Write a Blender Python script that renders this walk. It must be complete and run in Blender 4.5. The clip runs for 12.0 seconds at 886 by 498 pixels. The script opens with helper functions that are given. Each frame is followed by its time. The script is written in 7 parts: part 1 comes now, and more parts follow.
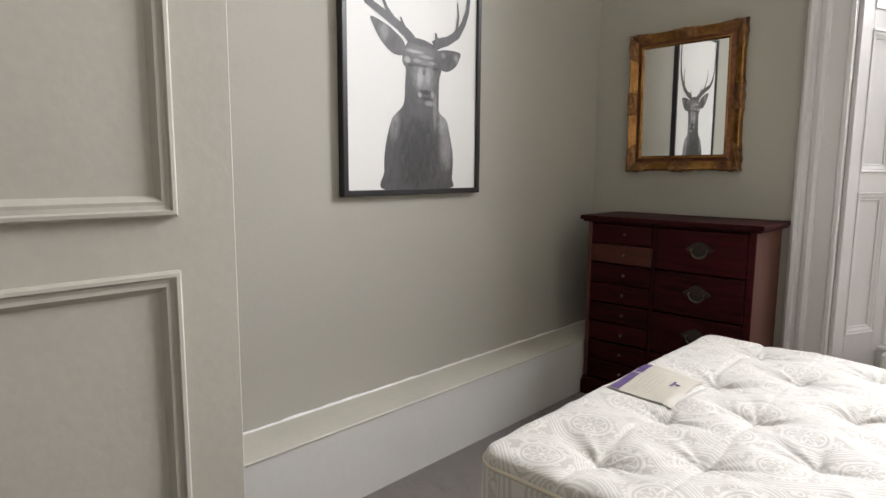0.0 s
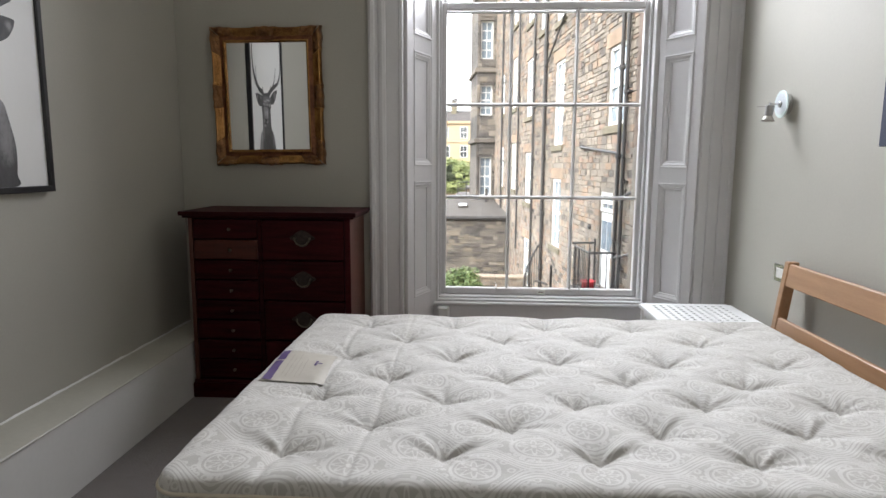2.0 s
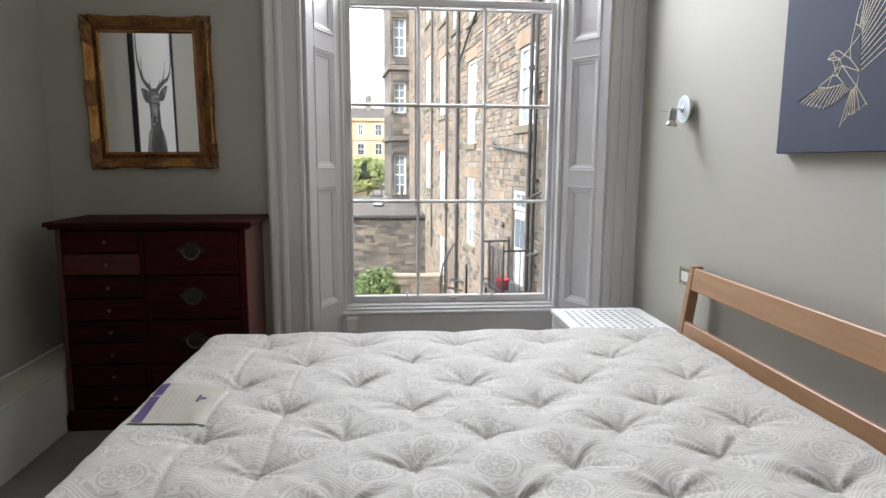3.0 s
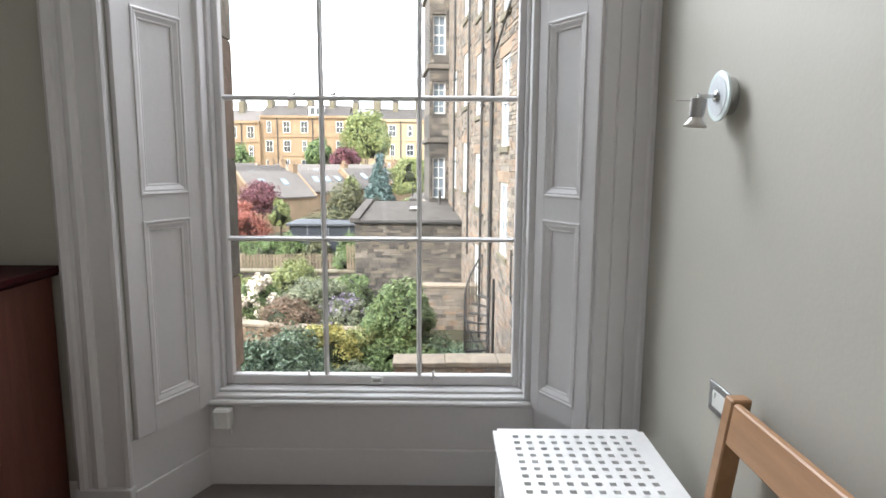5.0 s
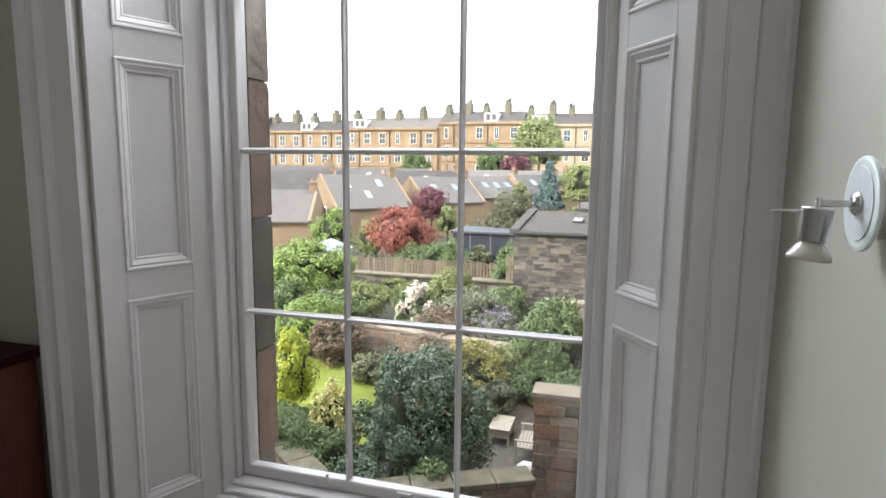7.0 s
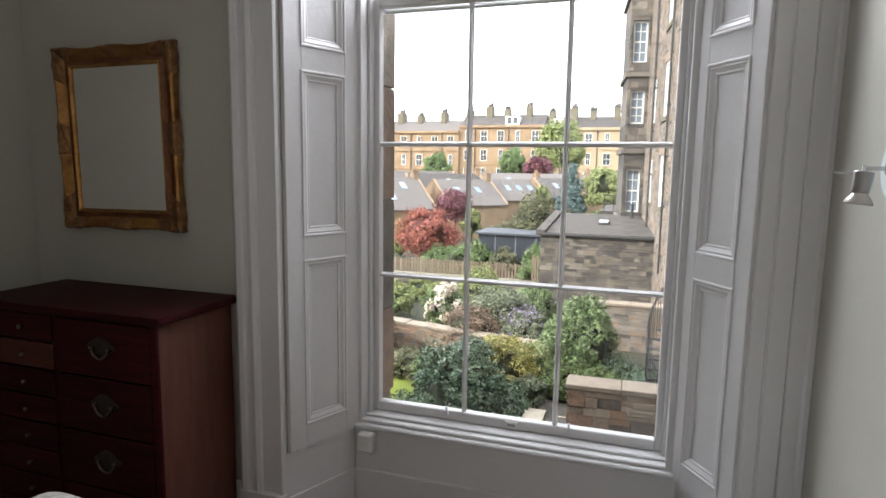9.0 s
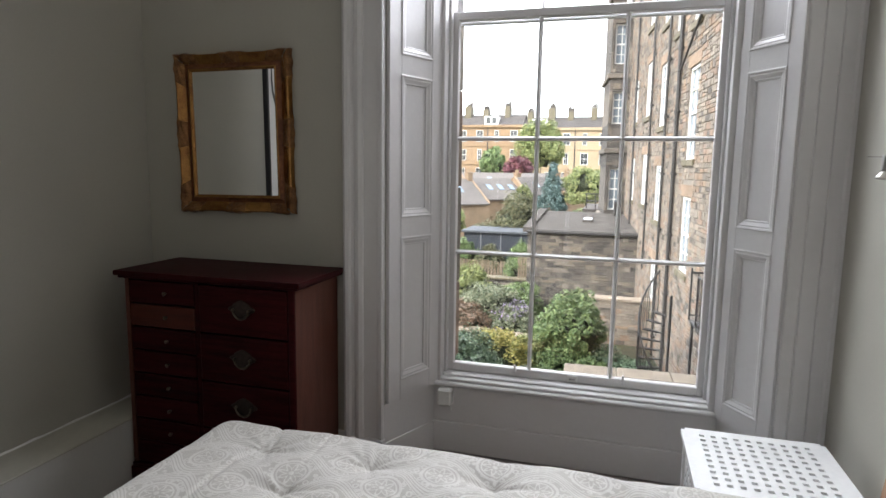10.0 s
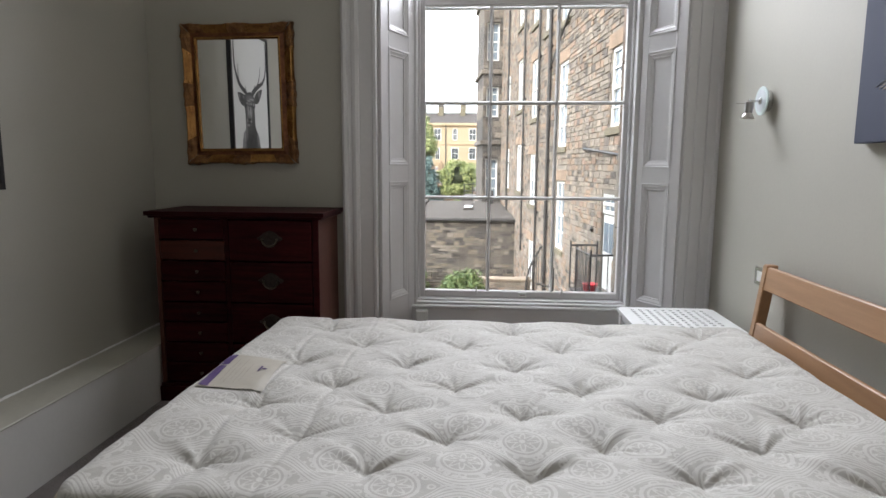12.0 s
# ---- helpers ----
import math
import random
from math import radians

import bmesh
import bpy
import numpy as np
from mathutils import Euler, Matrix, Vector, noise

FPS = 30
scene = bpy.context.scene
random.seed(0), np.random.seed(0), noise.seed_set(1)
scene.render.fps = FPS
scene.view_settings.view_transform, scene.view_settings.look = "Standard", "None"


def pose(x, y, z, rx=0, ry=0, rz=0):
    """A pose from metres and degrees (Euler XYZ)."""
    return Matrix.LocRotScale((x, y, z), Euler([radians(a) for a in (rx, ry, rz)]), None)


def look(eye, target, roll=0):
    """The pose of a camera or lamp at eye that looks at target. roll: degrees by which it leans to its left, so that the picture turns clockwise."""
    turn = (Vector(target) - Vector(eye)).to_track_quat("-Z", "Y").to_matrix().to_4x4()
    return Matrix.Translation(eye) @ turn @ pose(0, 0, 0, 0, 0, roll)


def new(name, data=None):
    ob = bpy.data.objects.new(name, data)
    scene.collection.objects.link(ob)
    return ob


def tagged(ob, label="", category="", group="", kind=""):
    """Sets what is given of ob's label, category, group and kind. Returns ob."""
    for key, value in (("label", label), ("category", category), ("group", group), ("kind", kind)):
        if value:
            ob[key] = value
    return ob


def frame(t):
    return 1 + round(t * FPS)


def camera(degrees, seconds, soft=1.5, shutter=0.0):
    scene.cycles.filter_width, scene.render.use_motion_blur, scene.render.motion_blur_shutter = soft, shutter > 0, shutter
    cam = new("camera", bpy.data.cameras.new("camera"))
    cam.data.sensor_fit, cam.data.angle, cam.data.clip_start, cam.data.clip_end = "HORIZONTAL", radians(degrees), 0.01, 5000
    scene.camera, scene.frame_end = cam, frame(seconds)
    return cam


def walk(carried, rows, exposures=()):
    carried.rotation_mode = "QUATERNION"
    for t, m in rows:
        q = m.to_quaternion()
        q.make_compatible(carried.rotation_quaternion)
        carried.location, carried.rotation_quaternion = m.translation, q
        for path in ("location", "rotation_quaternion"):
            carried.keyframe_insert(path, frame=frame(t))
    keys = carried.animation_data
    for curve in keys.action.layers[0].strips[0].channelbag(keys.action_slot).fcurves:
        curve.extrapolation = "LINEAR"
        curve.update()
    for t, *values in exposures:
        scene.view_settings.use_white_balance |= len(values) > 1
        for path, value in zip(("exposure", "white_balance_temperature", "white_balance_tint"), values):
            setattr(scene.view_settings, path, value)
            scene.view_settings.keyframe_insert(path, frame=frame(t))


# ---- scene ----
cam = camera(72.6, 12.0)
SKY_STRENGTH, SUN_STRENGTH, SKYLIGHT = 0.172, 2.1, 40
METRES, EYE, TILT, LEAN, TURN = 5.2, 1.31, 0.0, 0.0, 43.8
ROWS = [
    (0.0, 0.0, 0.0, 0.0, 0.05, -7.54, -0.39),
    (0.5, -0.0187, 0.0047, 0.0008, -14.15, -7.75, -0.55),
    (1.0, -0.0367, 0.012, 0.0017, -24.86, -7.82, -0.39),
    (1.5, -0.0465, 0.0122, 0.0024, -33.64, -7.9, -0.31),
    (2.0, -0.0472, 0.0103, 0.0014, -40.66, -8.02, -0.31),
    (2.5, -0.0418, 0.0109, 0.0029, -45.52, -8.12, -0.33),
    (3.0, -0.0173, 0.0274, 0.0081, -48.58, -8.21, -0.31),
    (3.5, 0.0276, 0.0538, 0.0133, -50.19, -8.28, -0.35),
    (5.5, 0.3163, 0.1261, 0.0306, -39.1, -8.12, -0.4),
    (6.0, 0.3579, 0.1389, 0.0397, -34.09, -8.04, -0.49),
    (6.5, 0.3869, 0.1462, 0.0528, -29.9, -7.96, -0.55),
    (7.0, 0.4014, 0.1521, 0.0683, -27.21, -7.91, -0.63),
    (9.0, 0.2887, 0.0914, 0.0564, -25.42, -7.62, -0.87),
    (9.5, 0.2253, 0.0663, 0.0444, -26.24, -7.58, -0.88),
    (10.0, 0.1663, 0.0546, 0.0461, -27.59, -7.6, -0.86),
    (10.5, 0.1031, 0.0428, 0.0386, -29.34, -7.61, -0.85),
    (11.0, 0.0554, 0.0221, 0.0297, -30.97, -7.63, -0.77),
    (11.5, 0.0143, 0.0077, 0.0142, -33.99, -7.7, -0.6),
    (12.0, -0.0059, -0.0021, -0.0015, -39.74, -7.82, -0.37),
]
walk(cam, [(t, pose(0, 0, EYE, TILT, LEAN, TURN) @ pose(METRES * x, METRES * y, METRES * z, 90 + pitch, roll, yaw)) for t, x, y, z, yaw, pitch, roll in ROWS],
     [(0.0, 2.03, 6500, 12), (0.5, 1.72, 6350, 12), (1.0, 1.48, 6450, 12), (2.0, 1.31, 6200, 12), (3.5, 1.28, 6150, 12), (5.5, 1.18, 6200, 11), (7.0, 0.92, 6200, 11), (9.0, 0.96, 6200, 12),
      (10.0, 1.02, 6200, 12), (12.0, 1.05, 6200, 12)])

# ---- world, sun and large lights ----
world = bpy.data.worlds.new("sky_world")
scene.world = world
world.use_nodes = True
wn, wl = world.node_tree.nodes, world.node_tree.links
sky = wn.new("ShaderNodeTexSky")
sky.sky_type, sky.sun_disc = "NISHITA", False
SUN_DIR = Vector((-0.62, -0.62, 0.62)).normalized()      # towards the sun
sky.sun_elevation = math.asin(SUN_DIR.z)
sky.sun_rotation = math.atan2(SUN_DIR.x, SUN_DIR.y)
sky.air_density, sky.dust_density, sky.ozone_density = 1.2, 3.0, 1.0
cloud_co = wn.new("ShaderNodeTexCoord")
cloud = wn.new("ShaderNodeTexNoise")
cloud.inputs["Scale"].default_value, cloud.inputs["Detail"].default_value = 2.2, 6
cloud_map = wn.new("ShaderNodeMapping")
cloud_map.inputs["Scale"].default_value = (1, 1, 3.5)
cloud_ramp = wn.new("ShaderNodeValToRGB")
cloud_ramp.color_ramp.elements[0].position, cloud_ramp.color_ramp.elements[1].position = 0.33, 0.60
cloud_mix = wn.new("ShaderNodeMix")
cloud_mix.data_type = "RGBA"
# cloud cover that grows brighter towards the zenith
dome = wn.new("ShaderNodeSeparateXYZ")
rise = wn.new("ShaderNodeMath")
rise.operation, rise.use_clamp = "MAXIMUM", False
rise.inputs[1].default_value = 0.0
lift_ = wn.new("ShaderNodeMath")
lift_.operation = "MULTIPLY_ADD"
lift_.inputs[1].default_value, lift_.inputs[2].default_value = 14.0, 14.0
wl.new(cloud_co.outputs["Generated"], dome.inputs[0])
wl.new(dome.outputs[2], rise.inputs[0])
wl.new(rise.outputs[0], lift_.inputs[0])
cloud_white = wn.new("ShaderNodeCombineColor")
for k in range(3):
    wl.new(lift_.outputs[0], cloud_white.inputs[k])
wl.new(cloud_white.outputs[0], cloud_mix.inputs[7])
wl.new(cloud_co.outputs["Generated"], cloud_map.inputs[0])
wl.new(cloud_map.outputs[0], cloud.inputs["Vector"])
wl.new(cloud.outputs["Fac"], cloud_ramp.inputs[0])
wl.new(cloud_ramp.outputs[0], cloud_mix.inputs[0])
wl.new(sky.outputs[0], cloud_mix.inputs[6])
bg = wn["Background"]
bg.inputs[1].default_value = SKY_STRENGTH
wl.new(cloud_mix.outputs[2], bg.inputs[0])

sun = new("sun", bpy.data.lights.new("sun", "SUN"))
sun.data.energy, sun.data.angle, sun.data.color = SUN_STRENGTH, radians(3.0), (1.0, 0.92, 0.80)
sun.matrix_world = look(SUN_DIR * 60, (0, 0, 0))

# the sky's light through the upper sash
skylight = new("window_skylight", bpy.data.lights.new("window_skylight", "AREA"))
skylight.data.shape, skylight.data.size, skylight.data.size_y = "RECTANGLE", 1.25, 1.1
skylight.data.energy, skylight.data.color = SKYLIGHT, (0.95, 0.965, 1.0)
skylight.data.spread = radians(118)
skylight.matrix_world = look((0.22, 4.24, 3.05), (0.12, 1.5, 1.85))


# ---- materials ----
def material(name, color, rough=0.6, metal=0.0, color2=None, scale=8.0, bump=0.0, bump_scale=60.0, detail=5.0,
             per_object=0.0, per_island=0.0, stretch=(1, 1, 1), spec=0.5, sheen=0.0):
    """A surface with variation at two scales and a fine relief."""
    m = bpy.data.materials.new(name)
    m.use_nodes = True
    n, l = m.node_tree.nodes, m.node_tree.links
    b = n["Principled BSDF"]
    b.inputs["Roughness"].default_value, b.inputs["Metallic"].default_value = rough, metal
    b.inputs["Specular IOR Level"].default_value = spec
    b.inputs["Sheen Weight"].default_value = sheen
    co = n.new("ShaderNodeTexCoord")
    mp = n.new("ShaderNodeMapping")
    mp.inputs["Scale"].default_value = stretch
    l.new(co.outputs["Object"], mp.inputs[0])
    big = n.new("ShaderNodeTexNoise")
    big.inputs["Scale"].default_value, big.inputs["Detail"].default_value = scale, detail
    fine = n.new("ShaderNodeTexNoise")
    fine.inputs["Scale"].default_value, fine.inputs["Detail"].default_value = bump_scale, 4
    l.new(mp.outputs[0], big.inputs["Vector"])
    l.new(mp.outputs[0], fine.inputs["Vector"])
    c2 = color2 or tuple(c * 0.86 for c in color)
    ramp = n.new("ShaderNodeValToRGB")
    ramp.color_ramp.elements[0].color, ramp.color_ramp.elements[1].color = (*c2, 1), (*color, 1)
    ramp.color_ramp.elements[0].position, ramp.color_ramp.elements[1].position = 0.3, 0.7
    add = n.new("ShaderNodeMath")
    add.operation = "MULTIPLY_ADD"
    add.inputs[1].default_value, add.inputs[2].default_value = 0.35, 0.0
    l.new(fine.outputs["Fac"], add.inputs[0])
    tot = n.new("ShaderNodeMath")
    tot.operation = "MULTIPLY_ADD"
    tot.inputs[1].default_value = 0.65
    l.new(big.outputs["Fac"], tot.inputs[0])
    l.new(add.outputs[0], tot.inputs[2])
    last = tot.outputs[0]
    for amount, node, out in ((per_object, "ShaderNodeObjectInfo", "Random"), (per_island, "ShaderNodeNewGeometry", "Random Per Island")):
        if amount:
            src = n.new(node)
            sh = n.new("ShaderNodeMath")
            sh.operation = "MULTIPLY_ADD"
            sh.inputs[1].default_value = amount
            l.new(src.outputs[out], sh.inputs[0])
            sub = n.new("ShaderNodeMath")
            sub.operation = "SUBTRACT"
            sub.inputs[1].default_value = amount / 2
            l.new(last, sub.inputs[0])
            l.new(sub.outputs[0], sh.inputs[2])
            last = sh.outputs[0]
    l.new(last, ramp.inputs[0])
    l.new(ramp.outputs[0], b.inputs["Base Color"])
    if bump:
        bp = n.new("ShaderNodeBump")
        bp.inputs["Strength"].default_value, bp.inputs["Distance"].default_value = bump, 0.01
        l.new(fine.outputs["Fac"], bp.inputs["Height"])
        l.new(bp.outputs[0], b.inputs["Normal"])
    return m


WALL = material("painted_plaster", (0.43, 0.412, 0.357), 0.75, color2=(0.40, 0.383, 0.333), scale=1.6, bump=0.05, bump_scale=90)
CEIL = material("ceiling_paint", (0.84, 0.83, 0.80), 0.8, scale=2, bump=0.05)
TRIM = material("eggshell_trim", (0.655, 0.64, 0.64), 0.42, color2=(0.61, 0.595, 0.595), scale=2.5, bump=0.06, bump_scale=40)
TRIMW = material("white_skirting_paint", (0.66, 0.645, 0.61), 0.45, color2=(0.61, 0.595, 0.56), scale=3, bump=0.05, bump_scale=45)
LEDGE = material("cream_ledge_paint", (0.52, 0.50, 0.43), 0.5, scale=3, bump=0.05, bump_scale=40)
CAULK = material("white_caulk", (0.8, 0.8, 0.77), 0.5, scale=20)
DOORP = material("door_paint", (0.43, 0.41, 0.35), 0.48, scale=2, bump=0.05, bump_scale=50)
CARPET = material("wool_carpet", (0.20, 0.165, 0.15), 0.95, color2=(0.14, 0.115, 0.105), scale=18, bump=0.9, bump_scale=420, sheen=0.3)
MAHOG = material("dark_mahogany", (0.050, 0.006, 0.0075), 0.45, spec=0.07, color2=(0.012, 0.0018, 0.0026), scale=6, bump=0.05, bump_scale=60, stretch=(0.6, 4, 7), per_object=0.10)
# side panels: lighter and redder than the drawer fronts
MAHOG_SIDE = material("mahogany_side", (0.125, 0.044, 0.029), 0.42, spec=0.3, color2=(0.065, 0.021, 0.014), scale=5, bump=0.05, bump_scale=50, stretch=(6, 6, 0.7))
OAK = material("oiled_oak", (0.40, 0.225, 0.115), 0.45, color2=(0.30, 0.16, 0.078), scale=5, bump=0.08, bump_scale=70, stretch=(8, 0.6, 8))
WHITE_L = material("white_lacquer", (0.84, 0.84, 0.83), 0.35, scale=4)
WHITE_P = material("white_plastic", (0.75, 0.75, 0.72), 0.4, scale=10)
BLACKF = material("black_frame_lacquer", (0.018, 0.017, 0.018), 0.35, scale=6)
PAPER = material("print_paper", (0.80, 0.79, 0.77), 0.5, color2=(0.77, 0.76, 0.74), scale=2)
NAVY = material("navy_canvas", (0.040, 0.048, 0.085), 0.8, color2=(0.034, 0.041, 0.074), scale=5, bump=0.3, bump_scale=500)
GOLDLINE = material("gold_thread", (0.62, 0.54, 0.36), 0.4, scale=30)
CHROME = material("brushed_chrome", (0.62, 0.62, 0.62), 0.22, 1.0, scale=40)
BRASS_OLD = material("aged_brass", (0.17, 0.145, 0.11), 0.4, 1.0, color2=(0.10, 0.085, 0.065), scale=60)
BRASS_DARK = material("tarnished_brass", (0.05, 0.035, 0.028), 0.55, 0.6, color2=(0.025, 0.016, 0.014), scale=60)


# ---- building helpers ----
ORIGIN = {}


def thing(name, at, label, category, group="", kind=""):
    """An empty at the thing's base; its parts hang under it."""
    ob = new(name)
    ob.empty_display_size = 0.05
    ob.location = at
    ORIGIN[name] = ob
    ob["base"] = tuple(at)
    return tagged(ob, label, category, group, kind)


def base_of(ob):
    p = Vector((0, 0, 0))
    while ob:
        p += ob.location
        ob = ob.parent
    return p


def finish(bm, name, mat, smooth=False):
    me = bpy.data.meshes.new(name)
    bmesh.ops.recalc_face_normals(bm, faces=bm.faces)
    for f in bm.faces:
        f.smooth = smooth
    bm.to_mesh(me)
    bm.free()
    me.materials.append(mat)
    return me


def part(name, bm, mat, parent, label="", smooth=False, kind=""):
    """One mesh under a thing or part, from a bmesh in world places."""
    bmesh.ops.translate(bm, verts=bm.verts, vec=-base_of(parent))
    ob = new(name, finish(bm, name, mat, smooth))
    ob.parent = parent
    return tagged(ob, label, kind=kind)


def structure(name, bm, mat, label="", smooth=False, category=""):
    return tagged(new(name, finish(bm, name, mat, smooth)), label, category or name.split("_")[0], kind="structure")


def box(bm, x0, x1, y0, y1, z0, z1, bev=0.0, m=None, seg=1):
    r = bmesh.ops.create_cube(bm, size=1.0)
    vs = r["verts"]
    bmesh.ops.scale(bm, vec=(x1 - x0, y1 - y0, z1 - z0), verts=vs)
    bmesh.ops.translate(bm, vec=((x0 + x1) / 2, (y0 + y1) / 2, (z0 + z1) / 2), verts=vs)
    if bev:
        es = list({e for v in vs for e in v.link_edges})
        out = bmesh.ops.bevel(bm, geom=es, offset=bev, segments=seg, profile=0.6, affect="EDGES")
        vs = list({v for f in out["faces"] for v in f.verts} | {v for v in vs if v.is_valid})
    if m is not None:
        bmesh.ops.transform(bm, matrix=m, verts=vs)
    return vs


def boxes(*rows, bev=0.0):
    bm = bmesh.new()
    for r in rows:
        box(bm, *r, bev=bev)
    return bm


def tube(bm, a, b, r0, r1=None, seg=12):
    a, b = Vector(a), Vector(b)
    d = b - a
    m = Matrix.Translation((a + b) / 2) @ d.to_track_quat("Z", "Y").to_matrix().to_4x4()
    return bmesh.ops.create_cone(bm, cap_ends=True, segments=seg, radius1=r0, radius2=r0 if r1 is None else r1, depth=d.length, matrix=m)["verts"]


def lathe(bm, profile, m, seg=24):
    """A turned shape: (radius, height) pairs round the z axis, then placed by m."""
    rings = []
    for r, h in profile:
        rings.append([bm.verts.new(m @ Vector((r * math.cos(2 * math.pi * i / seg), r * math.sin(2 * math.pi * i / seg), h))) for i in range(seg)])
    for a, b in zip(rings, rings[1:]):
        for i in range(seg):
            bm.faces.new((a[i], a[(i + 1) % seg], b[(i + 1) % seg], b[i]))
    bm.faces.new(list(reversed(rings[0])))
    bm.faces.new(rings[-1])


def frame_sweep(bm, w, h, profile, m):
    """A mitred rectangular frame round the w x h rectangle: profile of (outward, height), placed by m (local x, y in the plane, z proud)."""
    rings = []
    for o, z in profile:
        x, y = w / 2 + o, h / 2 + o
        rings.append([bm.verts.new(m @ Vector(p)) for p in ((-x, -y, z), (x, -y, z), (x, y, z), (-x, y, z))])
    for a, b in zip(rings, rings[1:] + rings[:1]):
        for i in range(4):
            bm.faces.new((a[i], a[(i + 1) % 4], b[(i + 1) % 4], b[i]))


def ribbon(bm, pts, width, m, z=0.0):
    """A flat ribbon along 2D points, placed by m."""
    pts = [Vector((p[0], p[1], 0)) for p in pts]
    rows = []
    for i, p in enumerate(pts):
        d = (pts[min(i + 1, len(pts) - 1)] - pts[max(i - 1, 0)]).normalized()
        w = width(i / max(1, len(pts) - 1)) if callable(width) else width
        nn = Vector((-d.y, d.x, 0)) * w / 2
        rows.append([bm.verts.new(m @ (p + nn + Vector((0, 0, z)))), bm.verts.new(m @ (p - nn + Vector((0, 0, z))))])
    for a, b in zip(rows, rows[1:]):
        bm.faces.new((a[0], a[1], b[1], b[0]))


def flat(bm, pts, m, z=0.0):
    bm.faces.new([bm.verts.new(m @ Vector((p[0], p[1], z))) for p in pts])


# ---- the room ----
XL, XR, YB, YW, H = -2.02, 1.315, -0.30, 3.52, 3.9
GARDEN = -4.5
WX0, WX1 = -0.65, 1.12            # the recess of the window at the room's face
FX0, FX1, FY = -0.49, 0.93, 3.87  # the box frame of the sashes

structure("floor", boxes((XL - 0.3, XR + 0.3, YB - 0.2, YW + 0.5, -0.12, 0.0)), CARPET, "mauve-brown wool carpet laid wall to wall")
structure("ceiling", boxes((XL - 0.3, XR + 0.3, YB - 0.2, YW + 0.6, H, H + 0.15)), CEIL, "white painted plaster ceiling")
structure("wall_west", boxes((XL - 0.25, XL, YB - 0.2, YW, 0, H)), WALL, "grey-green painted plaster wall")
structure("wall_east", boxes((XR, XR + 0.25, YB - 0.2, YW + 0.5, 0, H)), WALL, "grey-green painted plaster wall")
structure("wall_south", boxes((XL, -1.08, YB - 0.2, YB, 0, H), (-0.16, XR, YB - 0.2, YB, 0, H), (-1.08, -0.16, YB - 0.2, YB, 2.1, H)), WALL,
          "grey-green painted wall with a doorway")
structure("wall_hallway", boxes((-1.7, 0.5, -1.75, -1.65, 0, 2.6), (-1.8, -1.7, -1.75, -0.5, 0, 2.6), (0.5, 0.6, -1.75, -0.5, 0, 2.6),
                                (-1.8, 0.6, -1.75, -0.5, 2.6, 2.7)), WALL, "plain painted hallway walls behind the doorway")
structure("floor_hallway", boxes((-1.8, 0.6, -1.75, -0.5, -0.12, 0.0)), CARPET, "carpeted hallway floor")
structure("wall_north", boxes((XL, -0.853, YW, YW + 0.5, 0, H), (-0.853, WX0, YW, YW + 0.5, 0, H), (WX1, XR, YW + 0.1, YW + 0.5, 0, H),
                              (WX0, WX1, YW + 0.002, YW + 0.5, 3.72, H)), WALL, "grey-green painted plaster window wall")
# low boxed ledge along the wall
structure("skirting_box", boxes((XL, -1.80, YB, YW - 0.002, 0.0, 0.312)), TRIMW, "white painted boxed-in skirting", category="skirting")
structure("skirting_top", boxes((XL + 0.001, -1.796, YB, YW - 0.003, 0.312, 0.322), bev=0.003), LEDGE, "cream painted top of the boxed skirting", category="skirting")
bm = bmesh.new()
rng = random.Random(4)
prev = None
for i in range(81):
    y = YB + 0.01 + (YW - YB - 0.02) * i / 80
    zz = 0.328 + rng.uniform(-0.002, 0.004)
    ring = [bm.verts.new((XL + 0.0005, y, 0.322)), bm.verts.new((XL + 0.009, y, 0.3225)), bm.verts.new((XL + 0.003, y, zz)), bm.verts.new((XL + 0.0005, y, zz))]
    if prev:
        for k in range(4):
            bm.faces.new((prev[k], prev[(k + 1) % 4], ring[(k + 1) % 4], ring[k]))
    prev = ring
structure("trim_caulk", bm, CAULK, "ragged bead of white caulk along the ledge", category="trim")
structure("baseboard", boxes((XR - 0.022, XR, YB, 3.57, 0, 0.2)), TRIMW, "white painted skirting board", category="baseboard")
structure("baseboard_window_wall", boxes((-1.80, -0.86, YW - 0.022, YW, 0, 0.2)), TRIMW, "white painted skirting board", category="baseboard")


# ---- the window ----
def extrude_profile(bm, pts, z0, z1):
    """An upright moulding: the outline of (x, y) points from z0 to z1."""
    lo = [bm.verts.new((x, y, z0)) for x, y in pts]
    hi = [bm.verts.new((x, y, z1)) for x, y in pts]
    n = len(pts)
    for i in range(n):
        bm.faces.new((lo[i], lo[(i + 1) % n], hi[(i + 1) % n], hi[i]))
    bm.faces.new(lo)
    bm.faces.new(list(reversed(hi)))


bm = bmesh.new()
ARCH = [(-0.853, 3.519), (-0.853, 3.478), (-0.838, 3.468), (-0.822, 3.472), (-0.815, 3.486), (-0.800, 3.490), (-0.790, 3.479), (-0.772, 3.476),
        (-0.757, 3.486), (-0.752, 3.497), (-0.678, 3.497), (-0.672, 3.488), (-0.655, 3.488), (-0.650, 3.497), (-0.650, 3.519)]
extrude_profile(bm, ARCH, 0.19, 3.75)
structure("trim_architrave", bm, TRIM, "pale grey moulded window architrave", category="architrave")
structure("trim_plinth_block", boxes((-0.858, -0.645, 3.470, 3.519, 0, 0.19), bev=0.003), TRIM, "plinth block under the architrave", category="trim")
bm = bmesh.new()
